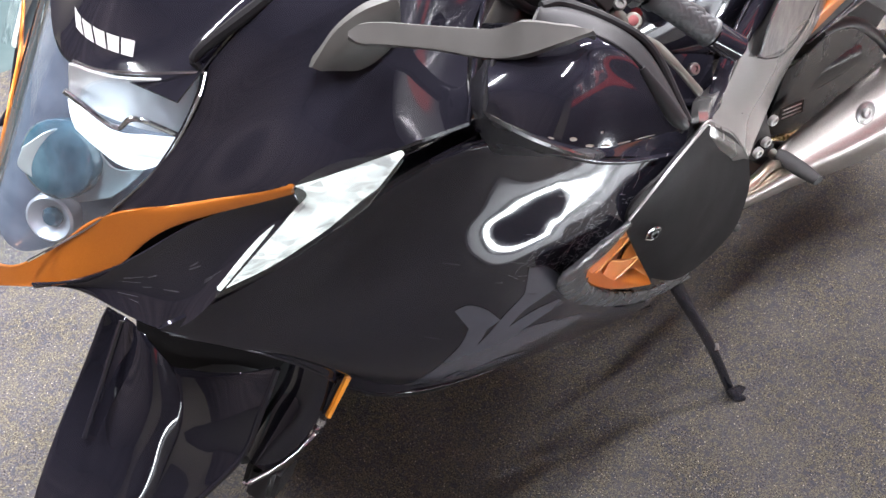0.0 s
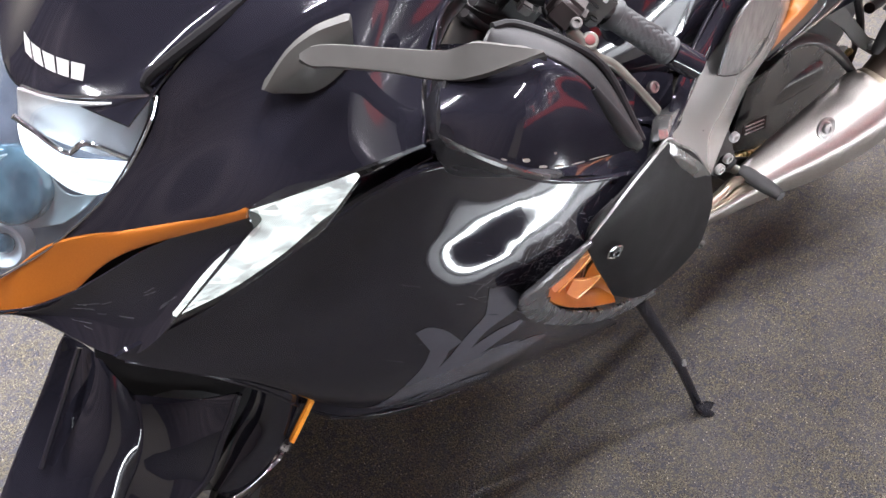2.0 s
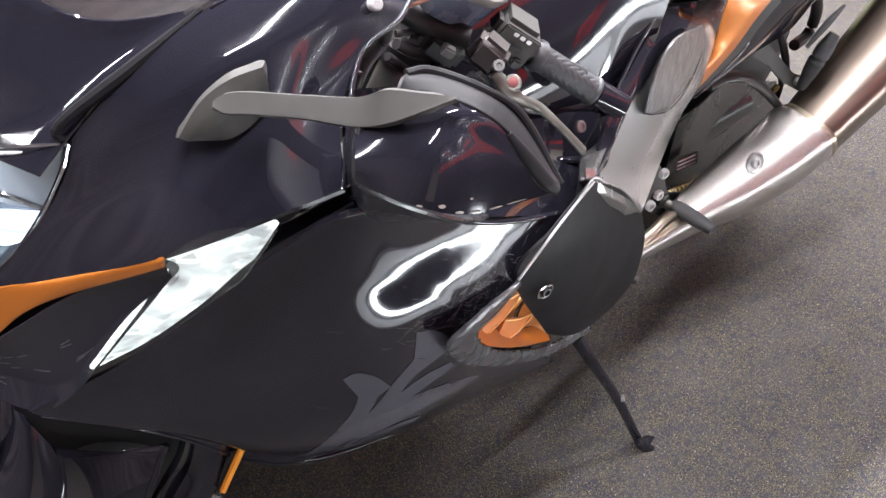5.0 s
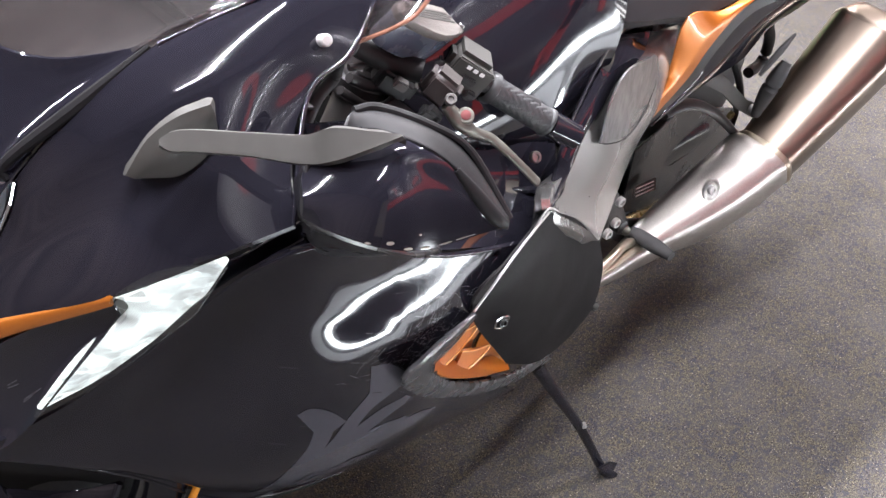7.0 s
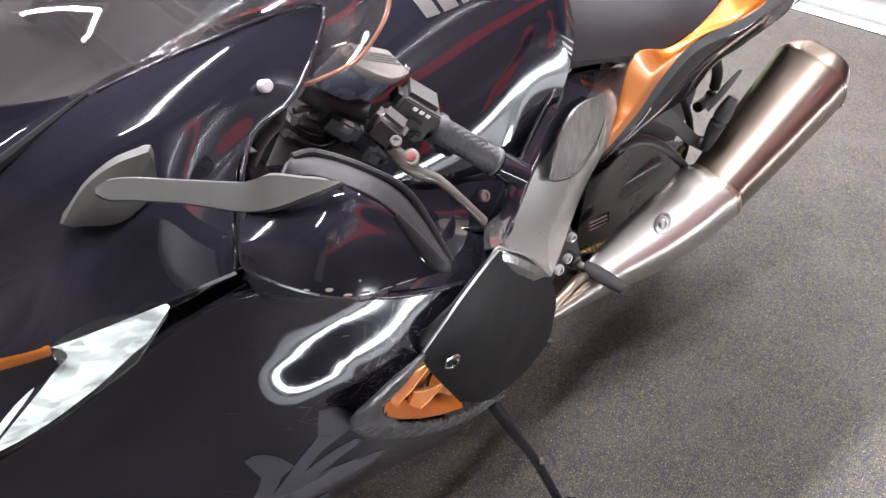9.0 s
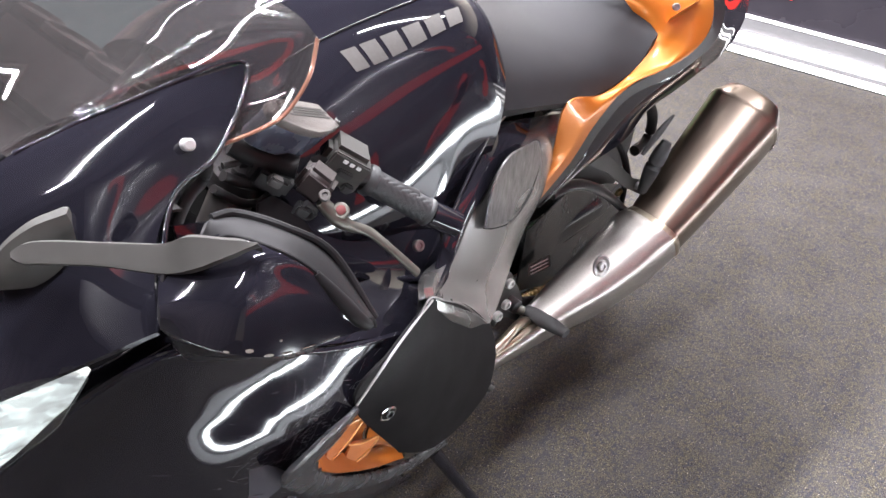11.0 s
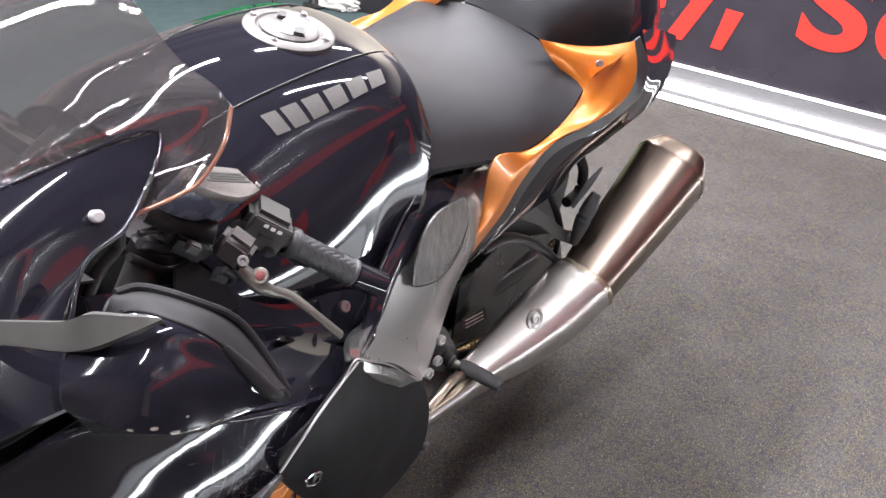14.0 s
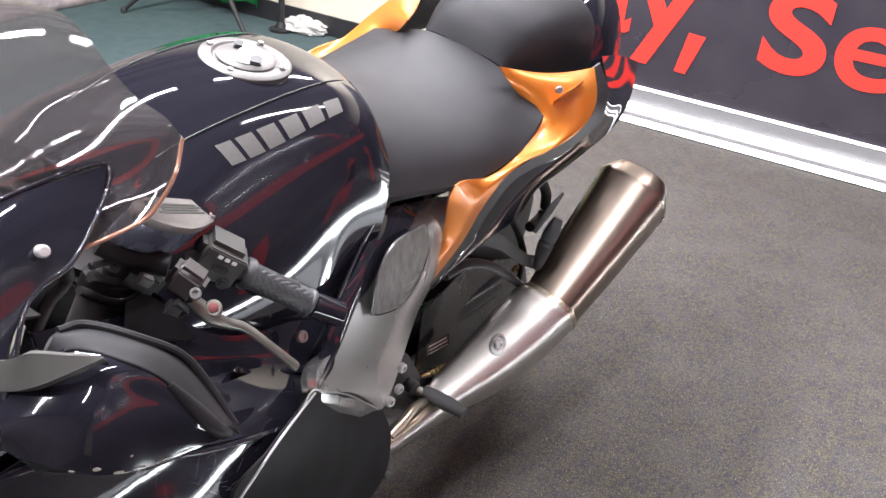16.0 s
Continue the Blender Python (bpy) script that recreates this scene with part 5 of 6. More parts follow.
# grey frame spar with its embossed plate
SPAR = [
    [(1.003, -0.173, 0.801), (1.086, -0.18, 0.783), (1.242, -0.149, 0.714)],
    [(0.934, -0.202, 0.799), (1.023, -0.21, 0.758), (1.215, -0.17, 0.651)],
    [(0.844, -0.22, 0.801), (0.962, -0.23, 0.735), (1.152, -0.191, 0.619)],
    [(0.783, -0.238, 0.788), (0.896, -0.251, 0.719), (1.071, -0.211, 0.613)],
    [(0.729, -0.254, 0.779), (0.841, -0.263, 0.698), (1.011, -0.227, 0.585)],
    [(0.667, -0.281, 0.763), (0.788, -0.275, 0.678), (0.968, -0.244, 0.554)],
    [(0.558, -0.324, 0.781), (0.709, -0.305, 0.671), (0.92, -0.265, 0.535)],
    [(0.558, -0.326, 0.778), (0.669, -0.334, 0.689), (0.769, -0.322, 0.594)],
]
spar = sheet("frame_spar", SPAR, FRAME, bike, thick=0.02, roll=0.006, nu=10, nv=6, label="satin grey frame spar", powers=(2, 4, 3.0))
sheet("frame_rail", [
    [(0.877, -0.179, 0.842), (0.925, -0.182, 0.829), (0.999, -0.177, 0.805)],
    [(0.804, -0.209, 0.832), (0.847, -0.214, 0.824), (0.932, -0.206, 0.802)],
    [(0.751, -0.228, 0.817), (0.781, -0.233, 0.814), (0.843, -0.223, 0.803)],
    [(0.695, -0.249, 0.802), (0.724, -0.254, 0.796), (0.783, -0.241, 0.791)],
    [(0.648, -0.269, 0.788), (0.676, -0.273, 0.779), (0.726, -0.258, 0.783)],
    [(0.599, -0.297, 0.782), (0.624, -0.297, 0.769), (0.663, -0.284, 0.767)],
    [(0.552, -0.323, 0.781), (0.555, -0.325, 0.783), (0.566, -0.323, 0.779)],
], PAINT, bike, thick=0.006, roll=0.003, nu=7, nv=6, label="dark purple-black frame rail cover", soften=5)
sweep("tank_trim", [(0.881, -0.185, 0.854), (0.822, -0.2, 0.854), (0.771, -0.216, 0.834), (0.727, -0.232, 0.815), (0.693, -0.245, 0.804)], [0.002, 0.003, 0.003, 0.003, 0.002], CHROME, bike, 8, 5, "thin bright tank edge trim")
# Thin bright line stands in for the highlight along the cover's top.
sweep("foot_edge_glint", [(0.495, -0.336, 0.77), (0.511, -0.335, 0.787), (0.528, -0.335, 0.806), (0.551, -0.339, 0.792), (0.62, -0.339, 0.739), (0.731, -0.333, 0.63)], 0.0012, BOLT, bike, 8, 5)
EMBOSS = shader("embossed_plate", (0.09, 0.09, 0.092), 0.30, 0.7, 0, 0.5, (0.26, 0.26, 0.26), 70, 0.8, bump=0.9, bump_scale=110, stretch=(1, 1, 0.5))
sheet("embossed_plate", [
    [(0.925, -0.224, 0.812), (0.939, -0.223, 0.808), (0.955, -0.222, 0.799)],
    [(0.827, -0.238, 0.831), (0.899, -0.233, 0.794), (0.983, -0.227, 0.746)],
    [(0.772, -0.256, 0.809), (0.864, -0.247, 0.758), (0.974, -0.239, 0.698)],
    [(0.76, -0.269, 0.76), (0.817, -0.263, 0.734), (0.88, -0.255, 0.707)],
    [(0.758, -0.27, 0.756), (0.777, -0.269, 0.745), (0.796, -0.266, 0.737)],
], EMBOSS, spar, thick=0.004, roll=0.002, nu=6, nv=6, label="embossed dark metal plate")
# Dark line in place of the shade below the plate's edge.
sweep("plate_shadow_gap", [(0.757, -0.268, 0.755), (0.787, -0.27, 0.741), (0.862, -0.261, 0.712), (0.935, -0.245, 0.716), (0.976, -0.226, 0.753), (0.953, -0.221, 0.802)], 0.0010, COVER, spar, 6, 5)
plate("lower_gusset", [(0.746, -0.282, 0.68), (0.756, -0.281, 0.676), (0.761, -0.286, 0.662), (0.751, -0.287, 0.665)], 0.003, BLACK_PLASTIC, spar)
bolt((1.053, -0.165, 0.781), (0, -1, 0.5), 0.009, BOLT, spar)

# inner panel under the handlebar
sheet("inner_panel", INNER_PANEL, PAINT, bike, out=(0, -0.4, 1), thick=0.003, nu=9, nv=9, label="glossy black inner fairing panel")
sheet("inner_rib", [
    [(0.484, -0.25, 0.804), (0.54, -0.254, 0.767), (0.61, -0.286, 0.758)],
    [(0.498, -0.245, 0.799), (0.546, -0.249, 0.767), (0.617, -0.282, 0.758)],
], PAINT, bike, out=(0, -0.4, 1), thick=0.006, roll=0.003, nu=6, nv=3)
plate("corner_pad", [(0.542, -0.318, 0.747), (0.595, -0.28, 0.761), (0.604, -0.296, 0.769), (0.563, -0.315, 0.772)], 0.004, SATIN_BLACK, bike)
bolt((0.605, -0.257, 0.794), (-0.2, -0.7, 0.6), 0.008, BOLT, bike, "screw", "bright panel screw")

plate("inner_cover", [(0.377, -0.178, 0.92), (0.408, -0.17, 0.914), (0.436, -0.183, 0.888), (0.459, -0.21, 0.846), (0.437, -0.214, 0.853), (0.354, -0.203, 0.905)], 0.004, COVER, bike, out=(0, -0.5, 1), label="black cover plate under the lever")
# left handlebar
bar = sweep("handlebar", [(0.424, -0.11, 0.929), (0.491, -0.169, 0.921), (0.587, -0.243, 0.873)], 0.011, BLACK_PLASTIC, bike, 14, 4, "black clip-on handlebar")
G0, G1, G2 = Vector((0.538, -0.2, 0.896)), Vector((0.599, -0.26, 0.855)), Vector((0.637, -0.285, 0.832))
ax = (G1 - G0).normalized()
L0 = (G1 - G0).length
lathe("grip_collar", [(-0.004, 0.017), (0.0, 0.0200), (0.007, 0.0200), (0.009, 0.0165)], G0, ax, GRIP_RUBBER, bar, 28)
gs = ax.cross(Vector((0, 0, 1))).normalized()
gu = gs.cross(ax)
bm = bmesh.new()
rings = []
for i in range(71):
    h = 0.008 + (L0 - 0.008) * i / 70
    row = []
    for k in range(64):
        a = 2 * math.pi * k / 64
        zig = abs((k / 64 * 6) % 1.0 - 0.5) * 2
        w = ((h - 0.008) / 0.0105 + zig * 1.1) % 1.0
        r = 0.0168 - (0.0009 if w < 0.24 and 4 < i < 64 else 0.0) + (0.0018 if i > 66 else 0.0)
        row.append(bm.verts.new(G0 + ax * h + (gs * math.cos(a) + gu * math.sin(a)) * r))
    rings.append(row)
for a, b in zip(rings, rings[1:]):
    for k in range(64):
        bm.faces.new((a[k], a[(k + 1) % 64], b[(k + 1) % 64], b[k]))
bm.faces.new(rings[-1])
bm.faces.new(rings[0][::-1])
part("grip", bm, GRIP_RUBBER, bar, "black rubber grip with zigzag grooves", angle=60)
lathe("bar_end", [(0.001, 0.0165), (0.004, 0.0172), ((G2 - G1).length - 0.003, 0.0172), ((G2 - G1).length, 0.014), ((G2 - G1).length, 0.006), ((G2 - G1).length - 0.004, 0)], G1, (G2 - G1), PAINT, bar, 28, "glossy black bar end weight")
side = ax.cross(Vector((0, 0, 1))).normalized()
upv = side.cross(ax).normalized()
basis = Matrix((ax, side, upv)).transposed().to_4x4()
C = G0 - ax * 0.040 + upv * 0.004
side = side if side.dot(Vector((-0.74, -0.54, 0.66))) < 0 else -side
sw = block("switch_block", (0.060, 0.050, 0.056), Matrix.Translation(C) @ basis, GREY_PLASTIC, bar, 0.010, "grey switch block with buttons", 3)
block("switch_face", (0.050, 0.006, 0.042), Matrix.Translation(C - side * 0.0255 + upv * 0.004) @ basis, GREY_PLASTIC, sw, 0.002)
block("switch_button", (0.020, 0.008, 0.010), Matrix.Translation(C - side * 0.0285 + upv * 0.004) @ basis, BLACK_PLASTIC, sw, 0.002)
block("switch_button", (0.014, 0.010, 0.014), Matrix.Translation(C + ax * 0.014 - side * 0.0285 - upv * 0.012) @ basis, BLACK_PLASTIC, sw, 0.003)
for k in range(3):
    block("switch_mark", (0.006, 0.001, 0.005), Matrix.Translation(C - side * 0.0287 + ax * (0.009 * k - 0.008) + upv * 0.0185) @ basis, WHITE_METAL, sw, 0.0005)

# clutch reservoir
lid_pts = [(0.401, -0.15, 1.023), (0.458, -0.138, 0.998), (0.532, -0.131, 0.958), (0.533, -0.151, 0.947), (0.456, -0.179, 0.978), (0.389, -0.171, 1.015)]
lid_c = sum((Vector(p) for p in lid_pts), Vector()) / 6
lid_n = (Vector(lid_pts[0]) - lid_c).cross(Vector(lid_pts[4]) - lid_c).normalized()
lid_n = lid_n if lid_n.z > 0 else -lid_n
flat = [Vector(p) - lid_n * (Vector(p) - lid_c).dot(lid_n) for p in lid_pts]
res = loft("clutch_reservoir", [[lid_c + (p - lid_c) * s - lid_n * d for p in flat] for s, d in ((0.90, 0.004), (0.965, 0.008), (0.965, 0.034), (0.90, 0.042), (0.6, 0.046))], RES_PLASTIC, bike, 4, 3, "dark blue-grey clutch fluid reservoir")
lidob = loft("lid", [[lid_c + (p - lid_c) * s + lid_n * d for p in flat] for s, d in ((0.95, -0.006), (1.0, -0.004), (1.0, 0.002), (0.96, 0.0045))], LID_GREY, res, 3, 2, "grey cast reservoir lid with raised text")
for k in range(4):
    a, b = flat[0].lerp(flat[5], 0.25 + 0.16 * k), flat[2].lerp(flat[3], 0.25 + 0.16 * k)
    d = (b - a)
    m = Matrix.Translation(a.lerp(b, 0.52) + lid_n * 0.0048) @ Matrix((d.normalized(), lid_n.cross(d).normalized(), lid_n)).transposed().to_4x4()
    block("text_bar", (d.length * (0.62 if k % 2 else 0.5), 0.0028, 0.0006), m, GREY_PLASTIC, lidob, 0.0002)
for p in (flat[0].lerp(lid_c, 0.22), flat[3].lerp(lid_c, 0.2)):
    bolt(p + lid_n * 0.004, lid_n, 0.0042, BOLT, lidob, "screw")

# lever and its perch
lever = sweep("clutch_lever", [(0.413, -0.232, 0.941), (0.426, -0.249, 0.923), (0.444, -0.258, 0.908), (0.463, -0.268, 0.898), (0.476, -0.29, 0.884), (0.502, -0.321, 0.852)], [0.008, 0.0125, 0.0085, 0.007, 0.0062, 0.0068], LEVER, bike, 14, 5, "bronze grey clutch lever", 0.7)
lathe("adjuster_wheel", [(-0.006, 0.0095), (0.003, 0.0095), (0.0045, 0.008), (0.0045, 0.0)], Vector((0.427, -0.251, 0.933)), (-0.5, -0.35, 0.8), LEVER, lever, 22, "metal lever adjuster wheel with red centre")
lathe("adjuster_dot", [(0, 0.0055), (0.001, 0.0055), (0.0015, 0.004), (0.0015, 0)], Vector((0.427, -0.251, 0.933)) + Vector((-0.5, -0.35, 0.8)).normalized() * 0.0046, (-0.5, -0.35, 0.8), RED_ANODISED, lever, 18)
perch = block("lever_perch", (0.038, 0.034, 0.036), Matrix.Translation((0.42, -0.217, 0.954)) @ basis @ pose(0, 0, 0, 0, 0, 20), PERCH, bike, 0.007, "black lever perch and clamp", 3)
bolt((0.407, -0.241, 0.957), (-0.5, -0.4, 0.75), 0.0065, CAP_GREY, perch, "bolt")
sweep("switch_lead", [(0.4, -0.224, 0.939), (0.41, -0.23, 0.927), (0.406, -0.225, 0.917), (0.394, -0.214, 0.925)], 0.004, BLACK_PLASTIC, perch, 8, 4)
block("clutch_switch", (0.016, 0.014, 0.012), Matrix.Translation((0.4, -0.221, 0.929)) @ basis, BLACK_PLASTIC, perch, 0.002)
sweep("clamp_tube", [(0.385, -0.122, 0.961), (0.409, -0.149, 0.948), (0.431, -0.18, 0.945)], [0.013, 0.014, 0.013], BLACK_PLASTIC, bike, 14, 4, "black clip-on clamp casting")
block("clamp", (0.05, 0.03, 0.034), Matrix.Translation((0.412, -0.16, 0.928)) @ basis, BLACK_PLASTIC, bike, 0.008, "", 3)
block("brass_fitting", (0.016, 0.012, 0.012), Matrix.Translation((0.399, -0.179, 0.94)) @ basis, CAP_GREY, bike, 0.002)

# fork top, hoses and stem
STEER = Vector((0.36, 0, 0.93)).normalized()
lathe("fork_tube", [(-0.16, 0.026), (0.0, 0.026), (0.004, 0.023), (0.004, 0.0)], Vector((0.403, -0.116, 0.881)), STEER, FRAME, bike, 26, "satin grey fork tube")
lathe("fork_cap", [(0, 0.03), (0.02, 0.03), (0.024, 0.026), (0.024, 0.012), (0.03, 0.011), (0.03, 0)], Vector((0.403, -0.116, 0.881)), STEER, BLACK_PLASTIC, bike, 26)
sweep("hose", [(0.294, -0.181, 1.012), (0.302, -0.172, 0.982), (0.283, -0.172, 0.966), (0.26, -0.181, 0.946)], 0.0065, RUBBER, bike, 10, 5, "black rubber hose")
sweep("hose", [(0.363, -0.137, 0.936), (0.392, -0.144, 0.918), (0.41, -0.16, 0.926), (0.433, -0.171, 0.936)], 0.006, RUBBER, bike, 10, 5)
sweep("hose", [(0.342, -0.146, 0.934), (0.382, -0.149, 0.899), (0.401, -0.16, 0.898), (0.41, -0.17, 0.918)], 0.005, RUBBER, bike, 10, 5)
sweep("brake_line", [(0.371, -0.127, 0.94), (0.41, -0.139, 0.937), (0.445, -0.162, 0.92), (0.445, -0.182, 0.911)], 0.004, RUBBER, bike, 8, 5)
block("top_yoke", (0.10, 0.24, 0.03), pose(0.40, 0.0, 0.905, 0, -20, 20), BLACK_PLASTIC, bike, 0.01, "black top yoke", 3)

# dashboard behind the screen
dash = block("dashboard", (0.10, 0.30, 0.08), pose(0.275, 0, 0.985, 0, -35, 0), BLACK_PLASTIC, bike, 0.02, "black dashboard with round dials", 3)
for dy in (-0.10, -0.035, 0.035, 0.10):
    lathe("dial", [(0, 0.034), (0.008, 0.034), (0.010, 0.030), (0.005, 0.028), (0.005, 0)], (0.305, dy, 1.022), (0.57, 0, 0.82), GREY_PLASTIC, dash, 26)
sheet("front_inner", [[(0.06, -0.1, 0.985), (0.06, 0, 0.99), (0.06, 0.1, 0.985)], [(0.15, -0.15, 0.985), (0.15, 0, 0.99), (0.15, 0.15, 0.985)], [(0.26, -0.19, 0.975), (0.26, 0, 0.965), (0.26, 0.19, 0.975)]], BLACK_PLASTIC, bike, out=(0, 0, 1), label="black inner nose panel")
for sgn in (-1, 1):
    sweep("screen_stay", [(0.20, sgn * 0.085, 0.985), (0.25, sgn * 0.09, 1.04), (0.30, sgn * 0.085, 1.07)], 0.007, BLACK_PLASTIC, bike, 10, 4)
sheet("nose_panel", [
    [(-0.05, 0, 0.9), (0.04, 0, 0.985)],
    [(-0.024, -0.1, 0.921), (0.06, -0.10, 1.0)],
], PAINT, bike, out=(-0.5, 0, 1), thick=0.002)
sweep("screen_edge", [(0.262, -0.186, 1.032), (0.305, -0.196, 1.038), (0.345, -0.202, 1.044), (0.372, -0.204, 1.053), (0.401, -0.200, 1.081), (0.42, -0.187, 1.111)], 0.0022, SCREEN_EDGE, screen, 8, 6, "copper-toned polished screen edge")
lathe("screen_bolt", [(-0.012, 0.0058), (0.002, 0.0058), (0.0035, 0.0042), (0.0035, 0)], (0.2485, -0.2043, 1.0623), (-0.3, -0.8, 0.6), SILVER, screen, 20)

# seats
sheet("rider_seat", full([
    [(0.90, 0, 0.965), (0.89, -0.09, 0.950), (0.882, -0.155, 0.915), (0.863, -0.192, 0.874)],
    [(1.0, 0, 0.922), (1.0, -0.105, 0.914), (0.99, -0.172, 0.888), (0.967, -0.202, 0.853)],
    [(1.13, 0, 0.890), (1.13, -0.12, 0.884), (1.13, -0.182, 0.860), (1.125, -0.214, 0.823)],
    [(1.25, 0, 0.895), (1.25, -0.115, 0.890), (1.26, -0.178, 0.866), (1.261, -0.218, 0.837)],
    [(1.36, 0, 0.925), (1.36, -0.075, 0.920), (1.37, -0.130, 0.900), (1.36, -0.201, 0.872)],
]), SEAT_VINYL, bike, out=(0, 0, 1), thick=0.03, roll=0.008, nu=8, nv=8, label="smooth black vinyl rider seat")
sheet("pillion_seat", full([
    [(1.36, 0, 0.925), (1.36, -0.05, 0.925), (1.365, -0.08, 0.92), (1.375, -0.095, 0.915)],
    [(1.39, 0, 0.985), (1.39, -0.06, 0.98), (1.40, -0.10, 0.955), (1.41, -0.112, 0.91)],
    [(1.47, 0, 1.015), (1.47, -0.075, 1.008), (1.475, -0.12, 0.975), (1.48, -0.134, 0.898)],
    [(1.58, 0, 1.02), (1.58, -0.085, 1.012), (1.585, -0.135, 0.965), (1.59, -0.146, 0.878)],
    [(1.68, 0, 1.01), (1.68, -0.08, 1.002), (1.69, -0.13, 0.96), (1.695, -0.146, 0.872)],
    [(1.745, 0, 0.985), (1.745, -0.06, 0.975), (1.745, -0.10, 0.945), (1.735, -0.115, 0.89)],
]), SEAT_VINYL, bike, out=(0, 0, 1), thick=0.03, roll=0.008, nu=8, nv=8, label="black vinyl pillion seat")

# tail
ORANGE_TAIL = [
    [(1.028, -0.218, 0.637), (1.028, -0.22, 0.638), (1.036, -0.22, 0.633)],
    [(1.057, -0.211, 0.715), (1.07, -0.224, 0.717), (1.103, -0.229, 0.708)],
    [(1.039, -0.209, 0.835), (1.091, -0.227, 0.794), (1.127, -0.234, 0.771)],
    [(1.147, -0.214, 0.819), (1.164, -0.233, 0.821), (1.188, -0.24, 0.828)],
    [(1.272, -0.215, 0.837), (1.302, -0.242, 0.838), (1.352, -0.253, 0.836)],
    [(1.364, -0.182, 0.861), (1.404, -0.241, 0.867), (1.458, -0.259, 0.873)],
    [(1.337, -0.129, 0.908), (1.426, -0.208, 0.923), (1.501, -0.241, 0.901)],
    [(1.312, -0.106, 0.941), (1.467, -0.175, 0.924), (1.529, -0.208, 0.935)],
]
sheet("tail_panel", ORANGE_TAIL, ORANGE, bike, out=(0, -1, 1), both=True, label="candy orange tail panel", nu=8, nv=6, powers=(2, 6, 3.0))
TRIM_EDGE = [(1.046, -0.222, 0.629), (1.124, -0.233, 0.695), (1.156, -0.239, 0.76), (1.219, -0.245, 0.809), (1.39, -0.259, 0.814), (1.505, -0.266, 0.849), (1.549, -0.246, 0.897), (1.548, -0.211, 0.941)]
sheet("tail_trim", [[r[2], q] for r, q in zip(ORANGE_TAIL, TRIM_EDGE)], BLACK_PLASTIC, bike, out=(0, -1, 0.6), both=True, nu=4, nv=6, thick=0.006, roll=0.003)
TAIL_SIDE = [
    [(1.046, -0.222, 0.629), (1.048, -0.226, 0.633), (1.062, -0.226, 0.633)],
    [(1.124, -0.233, 0.695), (1.138, -0.239, 0.688), (1.167, -0.238, 0.677)],
    [(1.156, -0.239, 0.76), (1.198, -0.248, 0.74), (1.286, -0.244, 0.689)],
    [(1.219, -0.245, 0.809), (1.266, -0.254, 0.784), (1.341, -0.247, 0.738)],
    [(1.39, -0.259, 0.814), (1.403, -0.262, 0.797), (1.462, -0.253, 0.756)],
    [(1.505, -0.266, 0.849), (1.568, -0.266, 0.822), (1.649, -0.258, 0.788)],
    [(1.549, -0.246, 0.897), (1.692, -0.235, 0.848), (1.851, -0.215, 0.796)],
    [(1.556, -0.207, 0.953), (1.758, -0.186, 0.898), (2.006, -0.157, 0.816)],
]
sheet("tail_side", TAIL_SIDE, PAINT, bike, out=(0, -1, 0.3), both=True, nu=6, nv=6, label="glossy black tail side panel")
sheet("tail_hump", full([
    [(1.68, 0, 0.935), (1.68, -0.08, 0.925), (1.68, -0.13, 0.89), (1.66, -0.16, 0.84)],
    [(1.80, 0, 1.00), (1.80, -0.09, 0.975), (1.80, -0.15, 0.90), (1.79, -0.18, 0.82)],
    [(1.93, 0, 1.00), (1.93, -0.08, 0.97), (1.925, -0.125, 0.89), (1.915, -0.14, 0.80)],
    [(2.02, 0, 0.93), (2.015, -0.05, 0.91), (2.0, -0.075, 0.85), (1.97, -0.085, 0.78)],
]), PAINT, bike, out=(0.3, 0, 1), thick=0.004, nu=6, nv=6, label="glossy black tail hump")
block("tail_light", (0.03, 0.12, 0.035), pose(1.965, 0, 0.775, 0, 20, 0), TAIL_RED, bike, 0.008, "red tail light lens", 3)
block("side_reflector", (0.028, 0.008, 0.022), Matrix.Translation((1.611, -0.243, 0.765)), TAIL_RED, bike, 0.002, "small red reflector")
loft("seat_knob", [[Vector((1.418, -0.215, 0.917)) + Vector((x * s * 0.045, y * s * 0.014 - d * 0.6, z * s * 0.028 + d)) for x, y, z in ((-1, 0, 0), (-0.6, -0.8, 0.5), (0.1, -0.9, 0.8), (0.9, -0.4, 0.4), (1, 0.2, -0.2), (0.2, 0.5, -0.9), (-0.7, 0.4, -0.6))] for s, d in ((1.0, -0.012), (0.85, 0.004), (0.5, 0.012), (0.12, 0.0145))], ORANGE, bike, 3, 3)
bolt((1.35, -0.217, 0.936), (-0.8, -0.5, 0.4), 0.007, BOLT, bike)

# exhaust
def ellipse(c, ax, a, b, k=12):
    c, ax = Vector(c), Vector(ax).normalized()
    s = ax.cross(Vector((0, 0, 1))).normalized()
    u = s.cross(ax)
    pts = []
    for i in range(k):
        t = 2 * math.pi * i / k + 0.4
        cs, sn = math.cos(t), math.sin(t)
        e = 0.66
        pts.append(c + s * a * math.copysign(abs(cs) ** e, cs) + u * b * math.copysign(abs(sn) ** e, sn))
    return pts


C0, C1, C2, C3 = (Vector(p) for p in ((1.44, -0.331, 0.448), (1.559, -0.339, 0.547), (1.681, -0.346, 0.648), (1.723, -0.348, 0.674)))
AX = C2 - C0
C0, C1 = C0 + Vector((0.64, 0, -0.77)) * 0.006, C1 + Vector((0.64, 0, -0.77)) * 0.003
